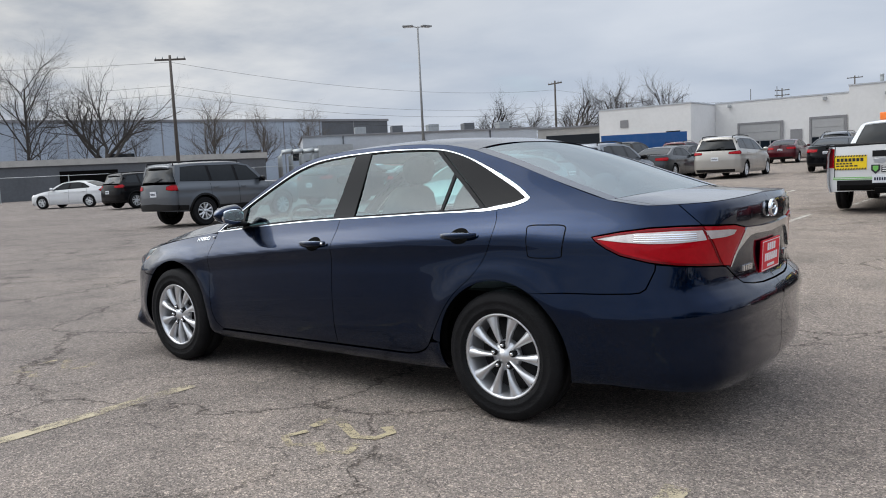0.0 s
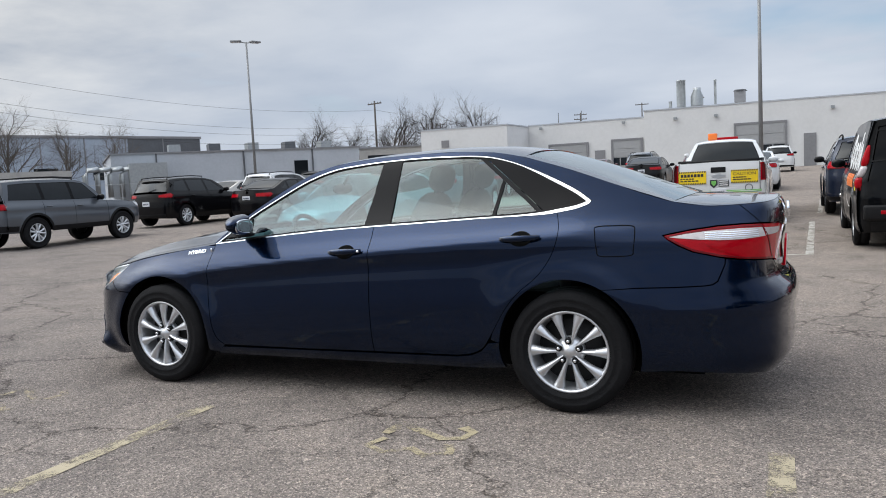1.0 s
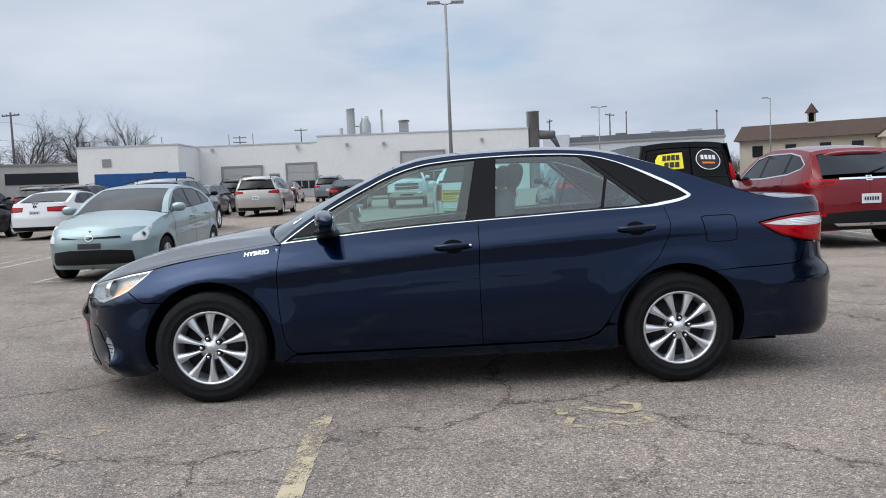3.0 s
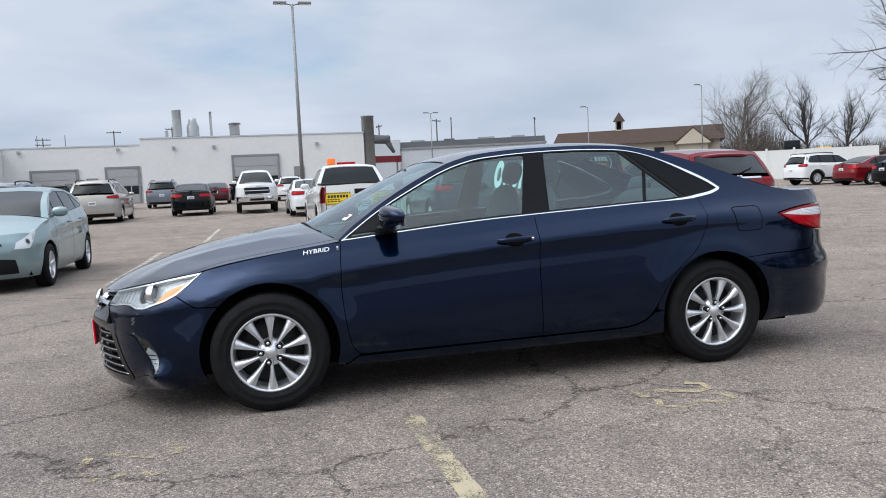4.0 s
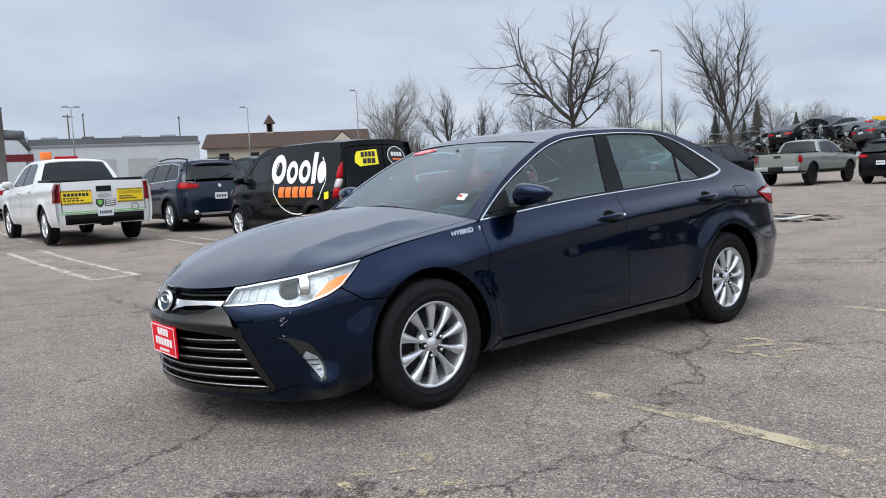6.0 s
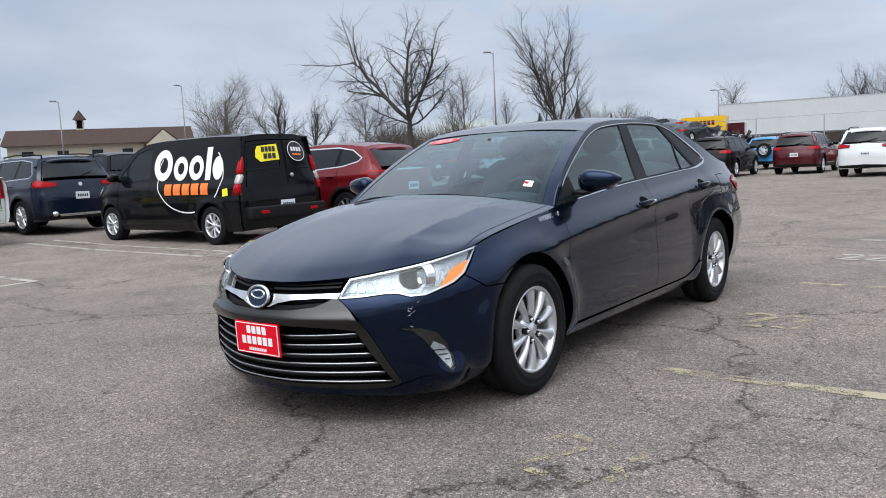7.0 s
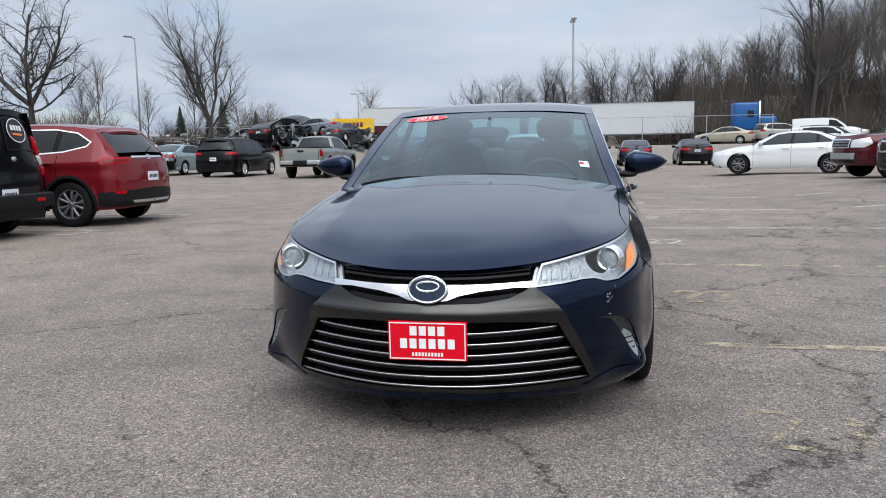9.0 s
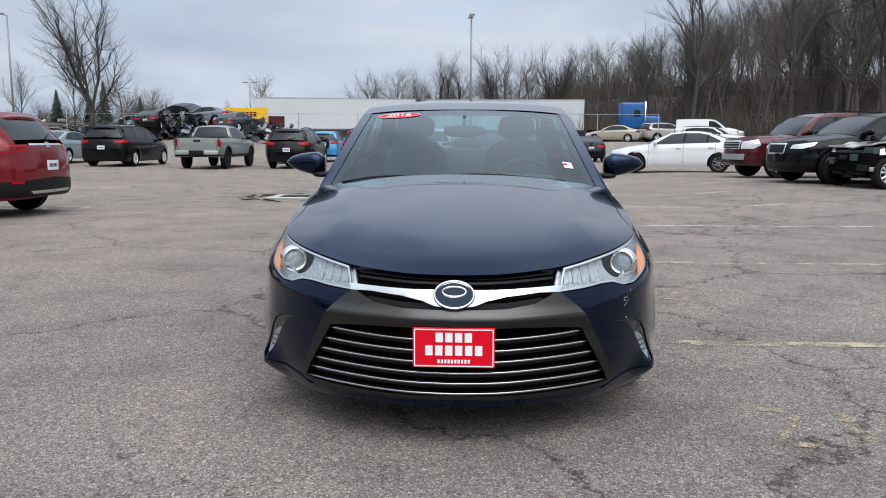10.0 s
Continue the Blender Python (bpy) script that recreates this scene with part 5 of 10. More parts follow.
    def dealer_plate(x, z, sgn, tilt=0.0):
        m = pose(x, 0, z, 0, tilt, 0)
        bm = bmesh.new()
        box(bm, -0.006, 0.006, -0.153, 0.153, -0.077, 0.077, 0.004)
        ob = part("dealer_plate", bm, PLATE_RED, car, "red dealer plate with a white edge and bars", False, m)
        bm = bmesh.new()
        f = -sgn * 0.0075
        for y0, y1, z0, z1 in ((-0.147, 0.147, 0.068, 0.072), (-0.147, 0.147, -0.072, -0.068), (-0.148, -0.144, -0.072, 0.072), (0.144, 0.148, -0.072, 0.072)):
            box(bm, min(f, 0), max(f, 0), y0, y1, z0, z1)
        part("plate_edge", bm, WHITE, ob, "", False)
        bm = bmesh.new()
        for count, wid, hh, zc, gap in ((4, 0.027, 0.036, 0.040, 0.009), (6, 0.027, 0.038, -0.010, 0.010), (10, 0.0080, 0.014, -0.052, 0.0045)):
            total = count * wid + (count - 1) * gap
            for i in range(count):
                y = -total / 2 + i * (wid + gap)
                box(bm, min(f, 0), max(f, 0), y, y + wid, zc - hh / 2, zc + hh / 2, 0.0)
        part("plate_print", bm, WHITE, ob, "", False)
    dealer_plate(-2.418, 0.415, 1, -2)
    # headlamps
    lamp = U([(-1.740, 0.796), (-1.817, 0.731), (-1.887, 0.679), (-1.95, 0.648)]) + lamp_b[::-1] + Y([(0.412, 0.606), (0.435, 0.655)]) + U([(x, float(sh.belt(x)) - 0.004) for x in np.linspace(-2.285, -1.745, 14)])
    both("headlamp_lens", skin_data(sh.f(0.002), inset(tidy(lamp), 0.003), (), 0.03, 0), LENS, "clear plastic headlamp cover")
    eye_hole = [(uf(0.695) + 0.016 + 0.066 * math.cos(2 * math.pi * k / 28), 0.678 + 0.050 * math.sin(2 * math.pi * k / 28)) for k in range(28)]
    both("headlamp", skin_data(sh.f(-0.035), inset(tidy(lamp), -0.002), [eye_hole], 0.03, 0.012), LAMP_CHROME, "chrome headlamp with amber corner")
    both("headlamp_bowl", skin_data(sh.f(-0.085), inset(eye_hole, -0.03), (), 0.03, 0), LAMP_CHROME)
    both("headlamp_edge", skin_data(sh.f(-0.004), inset(tidy(lamp), 0.002), [inset(tidy(lamp), 0.009)], 0.03, 0.03), SATIN)
    amber = U([(-1.815, 0.738), (-1.89, 0.722), (-1.945, 0.702), (-1.975, 0.674), (-2.024, 0.626), (-1.988, 0.633), (-1.937, 0.652), (-1.869, 0.687)])
    both("turn_signal", skin_data(sh.f(-0.010), amber, (), 0.03, 0.006), AMBER, "amber turn signal")
    for s in (-1, 1):
        c = Vector((-2.012, s * 0.684, 0.680))
        aim = Matrix.Translation(c) @ pose(0, 0, 0, 0, 0, s * 22)
        v, f = revolve([(0.036, 0.004), (0.042, -0.010), (0.050, -0.012), (0.053, -0.002), (0.058, 0.03)], 32)
        o = put("projector_ring", mesh_of("projector_ring", v, f, CHROME), car, "", aim @ pose(0, 0, 0, 0, 0, -90))
        bm = bmesh.new()
        bmesh.ops.create_uvsphere(bm, u_segments=20, v_segments=12, radius=0.040, matrix=Matrix.Diagonal((0.5, 1, 1, 1)))
        part("projector_lens", bm, plain("projector_glass", (0.34, 0.37, 0.39), 0.05) if s < 0 else MATS["projector_glass"], car, "", True, aim @ pose(0.012, 0, 0))
        for i in range(4):
            y0 = 0.455 + 0.040 * i
            fin = skin_data(sh.f(-0.031), Y([(y0, 0.622), (y0 + 0.026, 0.624), (y0 + 0.036, 0.690 + 0.008 * i), (y0 + 0.012, 0.684 + 0.008 * i)]), (), 0.03, 0.012)
            sheet("reflector_fin", fin if s < 0 else mirror_data(fin), LAMP_CHROME, car)
    # rear: bumper, boot lid, lamps
    b_top = U([(2.263, 0.802)]) + [(ur(0.714), 0.793), (ur(0.562), 0.780), (ur(0.528), 0.772), (ur(0.46), 0.728), (ur(0.387), 0.684), (ur(0.3), 0.670), (ur(0.189), 0.662), (sh.end - 0.001, 0.660)]
    bump_r = U([(1.75, 0.676), (1.929, 0.679), (2.072, 0.685), (2.110, 0.690), (2.134, 0.706), (2.171, 0.788), (2.173, 0.812)]) + b_top + [(sh.end - 0.001, 0.205), (ur(0.4), 0.208), (ur(0.62), 0.216)] + U([(2.15, 0.235), (1.95, 0.242), (1.745, 0.235)]) + archR(-16, 60)
    d = skin_data(sh.f(), inset(tidy(bump_r), 0.0015), (), 0.035, 0.014)
    both("rear_bumper", d, NAVY)
    lid = [(split0[0] + 0.003, 0.978), (seam + 0.004, zt(seam) - 0.001), (sh.end - 0.001, 1.087), (sh.end - 0.001, 0.663), (ur(0.189), 0.665), (ur(0.3), 0.673), (ur(0.385), 0.687), (ur(0.457), 0.731), (ur(0.524), 0.776), (ur(0.500), 0.778), (ur(0.445), 0.845), (ur(0.362), 0.944), (ur(0.475), 0.965)]
    both("boot_lid", skin_data(sh.f(), inset(tidy(lid), 0.0015), (), 0.035, 0.012), NAVY)
    t_out = U([(1.885, 0.934), (1.92, 0.940), (2.019, 0.957), (2.146, 0.971), (2.269, 0.975)]) + [split0, split1, (ur(0.714), 0.797)] + U([(2.263, 0.806), (2.147, 0.823), (2.023, 0.853), (1.959, 0.883), (1.907, 0.915)])
    t_in = [(split0[0] + 0.004, 0.973), (ur(0.475), 0.961), (ur(0.364), 0.941), (ur(0.445), 0.842), (ur(0.502), 0.776), (split1[0] + 0.004, 0.784)]
    both("tail_lamp", skin_data(sh.f(0.006), inset(tidy(t_out), 0.002), (), 0.03, 0.03), RED_LENS, "red tail lamp with a clear stripe")
    both("tail_lamp_inner", skin_data(sh.f(0.006), inset(tidy(t_in), 0.002), (), 0.03, 0.03), RED_LENS, "red tail lamp")
    clear = U([(1.905, 0.927), (1.96, 0.936), (2.09, 0.951), (2.25, 0.957)]) + [(ur(0.706), 0.955), (ur(0.690), 0.912)] + U([(2.25, 0.905), (2.149, 0.906), (2.05, 0.912), (1.95, 0.921)])
    both("tail_lamp_stripe", skin_data(sh.f(0.0085), clear, (), 0.03, 0.004), STRIPE_CLEAR)
    clear2 = [(split0[0] + 0.010, 0.953), (ur(0.53), 0.945), (ur(0.466), 0.938), (ur(0.486), 0.920), (ur(0.56), 0.914), (split0[0] + 0.030, 0.914)]
    both("tail_lamp_stripe", skin_data(sh.f(0.0085), clear2, (), 0.03, 0.004), STRIPE_CLEAR)
    for z0 in (0.915, 0.924, 0.933, 0.942):
        both("reflector_rib", skin_data(sh.f(0.0095), [(ux(2.08), z0), (ur(0.73), z0), (ur(0.73), z0 + 0.0035), (ux(2.08), z0 + 0.0035)], (), 0.04, 0.002), CHROME)
    both("tail_lamp_edge", skin_data(sh.f(0.0088), inset(tidy(t_out), 0.004), [inset(tidy(t_out), 0.012)], 0.03, 0.003), RED_DARK)
    both("tail_lamp_rib", skin_data(sh.f(0.0088), U([(2.07, 0.900), (2.11, 0.870), (2.19, 0.838), (2.24, 0.826), (2.17, 0.850), (2.12, 0.880), (2.085, 0.900)]), (), 0.03, 0.003), RED_LENS)
    dd = skin_data(sh.f(0.010), [(ur(0.360), 0.940), (ur(0.158), 0.932), (sh.end, 0.930), (sh.end, 0.893), (ur(0.228), 0.902), (ur(0.30), 0.898), (ur(0.345), 0.882), (ur(0.425), 0.838), (ur(0.494), 0.770), (ur(0.502), 0.772)], (), 0.03, 0.02)
    both("boot_garnish", dd, CHROME, "chrome boot garnish")
    dealer_plate(2.430, 0.778, -1, 3)
    badge(2.442, 1.008, 0.062, 0.044, -2, -1, BLUE_BADGE)
    # writing
    tm = letters("HYBRID", 0.040, 0.0)
    for v in tm.vertices:
        v.co = Vector(sh.at(ux(-1.105 + v.co.x * 1.08 + v.co.y * 0.12), 0.872 + v.co.y * 0.82 + v.co.x * 0.10, 0.004))
    tm.materials.append(CHROME)
    put("hybrid_lettering", tm, car, "chrome word HYBRID")
    bm = bmesh.new()
    p = sh.at(ux(-0.985), 0.880, 0.003)
    box(bm, p[0] - 0.006, p[0] + 0.006, p[1] - 0.002, p[1] + 0.004, p[2] - 0.014, p[2] + 0.014, 0.002)
    part("hybrid_mark", bm, CHROME, car)
    for y0, n, wd in ((0.26, 5, 0.017), (-0.40, 3, 0.02)):
        bm = bmesh.new()
        for i in range(n):
            y = y0 + i * (wd + 0.006)
            q = sh.at(float(sh.ur(abs(y))), 0.748, 0.004)
            sg = -1 if y0 > 0 else 1
            box(bm, q[0] - 0.006, q[0] + 0.004, sg * abs(y) - wd / 2, sg * abs(y) + wd / 2, 0.735, 0.762, 0.001)
        part("badge_print", bm, CHROME, car, "small chrome badge bars", False)
    # pale scuffs on the left front corner of the bumper
    rs = random.Random(8)
    for i in range(11):
        uc, zc, ln, th = 0.765 + rs.gauss(0, 0.013), 0.545 + rs.gauss(0, 0.030), rs.uniform(0.006, 0.020), rs.uniform(0.0015, 0.004)
        sl = rs.uniform(-0.6, 1.2)
        quad = [(uc, zc), (uc + ln * 0.5, zc + ln * sl * 0.5 - th), (uc + ln, zc + ln * sl), (uc + ln * 0.5, zc + ln * sl * 0.5 + th)]
        sheet("paint_scuff", skin_data(sh.f(0.0006), quad, (), 0.02, 0), SCUFF, car)
    # filler flap, handles, mirrors
    flap = curve_through([(1.545, 0.985), (1.64, 0.990), (1.735, 0.986), (1.748, 0.95), (1.742, 0.87), (1.73, 0.838), (1.64, 0.832), (1.565, 0.836), (1.552, 0.87), (1.542, 0.95)], 4, True)
    one = skin_data(sh.f(0.0008), U(flap), [inset(U(flap), 0.005)], 0.03, 0)
    sheet("filler_gap", one, SHADE_AND_DARK, car)
    sheet("filler_flap", skin_data(sh.f(0.0015), inset(U(flap), 0.006), (), 0.03, 0.004), NAVY, car)
    for k, (x, z) in enumerate(((0.060, 0.872), (1.145, 0.934))):
        for s, host in ((-1, doors[2 * k]), (1, doors[2 * k + 1])):
            a = sh.at(ux(x), z, 0.0)
            bm = bmesh.new()
            n = 24
            ov = [(x + 0.062 * math.cos(q), z - 0.004 + 0.040 * math.sin(q)) for q in (2 * math.pi * i / n for i in range(n))]
            # Flat near-black oval stands for the shade in the handle's recess.
            dq = skin_data(sh.f(0.0012), U(ov), (), 0.02, 0.0)
            sheet("handle_recess_shade", dq if s < 0 else mirror_data(dq), SHADE_AND_DARK, host)
            bm = bmesh.new()
            prev = None
            for i in range(9):
                t = i / 8
                q = sh.at(ux(x - 0.112 + 0.224 * t), z - 0.004 + 0.008 * t, 0.012 + 0.028 * math.sin(math.pi * t) ** 0.6)
                rr = 0.011 + 0.007 * math.sin(math.pi * t)
                ring8 = [bm.verts.new((q[0], (q[1] if s < 0 else -q[1]) + 0.55 * rr * math.cos(w), q[2] + rr * math.sin(w))) for w in (2 * math.pi * j / 8 for j in range(8))]
                if prev:
                    for j in range(8):
                        bm.faces.new((prev[j], prev[(j + 1) % 8], ring8[(j + 1) % 8], ring8[j]))
                else:
                    bm.faces.new(ring8)
                prev = ring8
            bm.faces.new(prev)
            bmesh.ops.recalc_face_normals(bm, faces=bm.faces)
            part("door_handle", bm, NAVY, host, "body-coloured pull handle")
            if k == 0 and s < 0:
                v, f = revolve([(0.0, -0.003), (0.007, -0.003), (0.008, 0.004)], 14)
                e = sh.at(ux(x + 0.10), z + 0.002, 0.030)
                put("key_lock", mesh_of("key_lock", v, f, CHROME), host, "", Matrix.Translation(e))
    for s in (-1, 1):
        host = doors[0 if s < 0 else 1]
        bm = bmesh.new()                             # housing swept from the door out to a pointed end
        prev, nu = None, 22
        for i in range(11):
            t = i / 10
            shut = (0.55 + 0.45 * min(1, t * 6)) * (1 - max(0, (t - 0.82) / 0.18) ** 2 * 0.75)
            z1, z0 = 1.112 - 0.006 * t - 0.040 * t ** 3, 0.972 + 0.010 * t + 0.052 * t ** 2
            x0, x1 = -0.750 + 0.012 * t + 0.055 * t ** 2.5, -0.632 + 0.012 * t
            cx, cz, ax, az = (x0 + x1) / 2, (z0 + z1) / 2, (x1 - x0) / 2 * shut, (z1 - z0) / 2 * shut
            ring = []
            for j in range(nu):
                w = 2 * math.pi * j / nu
                c, d = math.cos(w), math.sin(w)
                k = (abs(c) ** 3 + abs(d) ** 3) ** (-1 / 3)
                ring.append(bm.verts.new((cx + ax * c * k, s * (0.805 + 0.235 * t), cz + az * d * k)))
            if prev:
                for j in range(nu):
                    bm.faces.new((prev[j], prev[(j + 1) % nu], ring[(j + 1) % nu], ring[j]))
            else:
                bm.faces.new(ring)
            prev = ring
        bm.faces.new(prev)
        bmesh.ops.recalc_face_normals(bm, faces=bm.faces)
        mi = part("side_mirror", bm, NAVY, host, "navy door mirror with black base")
        bm = bmesh.new()
        blob(bm, -0.70, s * 0.820, 0.982, 0.060, 0.055, 0.018, 2.5, 14, 8)
        part("mirror_base", bm, BLACK_PLASTIC, mi)
        bm = bmesh.new()
        blob(bm, -0.626, s * 0.915, 1.036, 0.006, 0.088, 0.046, 2.6, 16, 10)
        part("mirror_glass", bm, plain("mirror_silver", (0.8, 0.82, 0.84), 0.02, 1.0, 0.02) if s < 0 else MATS["mirror_silver"], mi)
        tri = skin_data(sh.f(0.003), inset(U([(-0.90, 0.955), (-0.70, 0.972), (-0.70, 1.080), (-0.735, 1.066)]), 0.002), (), 0.03, 0.01)
        sheet("mirror_patch", tri if s < 0 else mirror_data(tri), BLACK_PLASTIC, host)
    # stickers and wipers on the windshield
    n = 40
    cx = screen.end - 0.075
    oval = [(cx + 0.040 * math.sin(q), 0.47 + 0.155 * math.cos(q)) for q in (2 * math.pi * i / n for i in range(n))]
    sheet("year_sticker", skin_data(screen.f(0.001), oval, (), 0.04, 0), PLATE_RED, car, "red oval sticker reading 2016")
    oval2 = [(cx + 0.035 * math.sin(q), 0.47 + 0.148 * math.cos(q)) for q in (2 * math.pi * i / n for i in range(n))]
    sheet("sticker_edge", skin_data(screen.f(0.002), [(cx + 0.0375 * math.sin(q), 0.47 + 0.152 * math.cos(q)) for q in (2 * math.pi * i / n for i in range(n))], [oval2], 0.04, 0), WHITE, car)
    tm = letters("2016", 0.074, 0.0)
    fo = screen.f(0.003)
    for v in tm.vertices:
        q = fo(np.array([cx + v.co.y * 0.92]), np.array([0.47 - v.co.x * 1.22]))[0]
        v.co = Vector(q)
    tm.materials.append(WHITE)
    put("sticker_year", tm, car, "white figures 2016")
    for t0, t1, b0, b1, mt in ((0.17, 0.235, -0.605, -0.555, WHITE), (0.17, 0.235, -0.580, -0.556, SIGN_YELLOW)):
        sheet("service_sticker", skin_data(screen.f(0.001 if mt is WHITE else 0.0015), [(t0 + (0.028 if mt is not WHITE else 0), b0), (t1 - (0.012 if mt is not WHITE else 0), b0), (t1 - (0.012 if mt is not WHITE else 0), b1), (t0 + (0.028 if mt is not WHITE else 0), b1)], (), 0.03, 0), mt if mt is WHITE else RED_LENS, car)
    sheet("cowl_panel", skin_data(screen.f(-0.012), [(-0.0, -0.70), (0.0, 0.70), (0.03, 0.69), (0.03, -0.69)], (), 0.05, 0), BLACK_PLASTIC, car)
    for y0, y1 in ((0.05, 0.62), (-0.52, 0.12)):
        bm = bmesh.new()
        f0 = screen.f(0.005)
        pts = [Vector(f0(np.array([0.008 + 0.022 * math.sin(math.pi * (i / 8) ** 1.6)]), np.array([(y0 + (y1 - y0) * i / 8)]))[0]) for i in range(9)]
        sweep(bm, pts, 0.0055)
        part("wiper", bm, BLACK_PLASTIC, car)
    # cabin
    # Near-black boxes stand for the shade under and inside the body.
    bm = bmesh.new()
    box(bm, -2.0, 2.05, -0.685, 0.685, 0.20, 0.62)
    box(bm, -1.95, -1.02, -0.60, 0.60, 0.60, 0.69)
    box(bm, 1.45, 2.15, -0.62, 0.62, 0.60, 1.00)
    part("underbody_shade", bm, SHADE_AND_DARK, car, "", False)
    # Near-black sheet behind the panels stands for shade in gaps and arches.
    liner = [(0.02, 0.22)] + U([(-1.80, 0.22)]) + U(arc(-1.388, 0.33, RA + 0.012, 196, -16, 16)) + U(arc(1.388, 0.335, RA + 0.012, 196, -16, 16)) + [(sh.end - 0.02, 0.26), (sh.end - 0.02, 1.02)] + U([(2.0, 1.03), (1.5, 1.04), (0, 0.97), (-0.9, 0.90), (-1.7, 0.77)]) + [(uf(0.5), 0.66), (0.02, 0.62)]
    both("gap_shade_sheet", skin_data(sh.f(-0.075), liner, (), 0.09, 0), SHADE_AND_DARK)
    bm = bmesh.new()
    blob(bm, -0.84, 0, 0.855, 0.21, 0.68, 0.105, 4, 24, 12)
    blob(bm, -0.72, -0.36, 0.945, 0.10, 0.19, 0.045, 3, 14, 8)
    part("dashboard", bm, SEAT_DARK, car)
    for y in (-0.36, 0.36):
        bm = bmesh.new()
        blob(bm, 0.03, y, 0.60, 0.27, 0.25, 0.10, 3.5)
        tilt = Matrix.Translation((0.28, y, 0.62)) @ pose(0, 0, 0, 0, 16, 0)
        old = set(bm.verts)
        blob(bm, 0, 0, 0.27, 0.075, 0.235, 0.32, 3.2, 18, 12)
        blob(bm, 0.015, 0, 0.685, 0.055, 0.13, 0.085, 2.8, 16, 10)
        tube(bm, (0.01, -0.06, 0.55), (0.012, -0.06, 0.65), 0.008, seg=6)
        tube(bm, (0.01, 0.06, 0.55), (0.012, 0.06, 0.65), 0.008, seg=6)
        for v in bm.verts:
            if v not in old:
                v.co = tilt @ v.co
        part("front_seat", bm, SEAT, car, "dark grey cloth front seat")
    bm = bmesh.new()
    blob(bm, 0.98, 0, 0.60, 0.27, 0.62, 0.11, 4, 22, 10)
    old = set(bm.verts)
    blob(bm, 0, 0, 0.26, 0.07, 0.61, 0.30, 4, 24, 12)
    for y in (-0.38, 0.0, 0.38):
        blob(bm, 0.02, y, 0.60, 0.05, 0.12, 0.07, 2.8, 14, 8)
    tilt = Matrix.Translation((1.27, 0, 0.60)) @ pose(0, 0, 0, 0, 24, 0)
    for v in bm.verts:
        if v not in old:
            v.co = tilt @ v.co
    part("rear_seat", bm, SEAT, car, "dark grey cloth rear bench")
    bm = bmesh.new()
    box(bm, 1.42, 1.95, -0.60, 0.60, 1.035, 1.05)
    part("parcel_shelf", bm, SEAT_DARK, car, "", False)
    bm = bmesh.new()
    n, c = 28, Matrix.Translation((-0.50, -0.36, 0.90)) @ pose(0, 0, 0, 0, 65, 0)
    pts = [c @ Vector((0.185 * math.cos(2 * math.pi * i / n), 0.185 * math.sin(2 * math.pi * i / n), 0)) for i in range(n + 1)]
    sweep(bm, pts[:-1], 0.015, 8, True)
    for q in (0.1, 2.2, 4.1):
        tube(bm, c @ Vector((0, 0, -0.02)), c @ Vector((0.18 * math.cos(q), 0.18 * math.sin(q), 0)), 0.022, 0.014, 8)
    tube(bm, c @ Vector((0, 0, -0.03)), c @ Vector((0, 0, 0.02)), 0.055, 0.05, 16)
    part("steering_wheel", bm, SEAT_DARK, car)
    bm = bmesh.new()
    blob(bm, -0.46, 0.0, 1.235, 0.020, 0.125, 0.036, 3, 16, 8)
    tube(bm, (-0.46, 0, 1.25), (-0.40, 0, 1.325), 0.012, seg=8)
    part("rear_view_mirror", bm, SEAT_DARK, car)
    sheet("headliner", skin_data(top.f(-0.035), [(0, -0.72), (0, 0.72), (top.end, 0.72), (top.end, -0.72)], (), 0.12, 0, True), plain("headliner_felt", (0.22, 0.22, 0.22), 0.95), car)
    add_wheels(car, 1.388, 0.790, 0.33, 0.217, 0.106, 10, 0.0, ALLOY, 0.24, True)
    return car

# ---- vehicles ----
WHEELS = {}


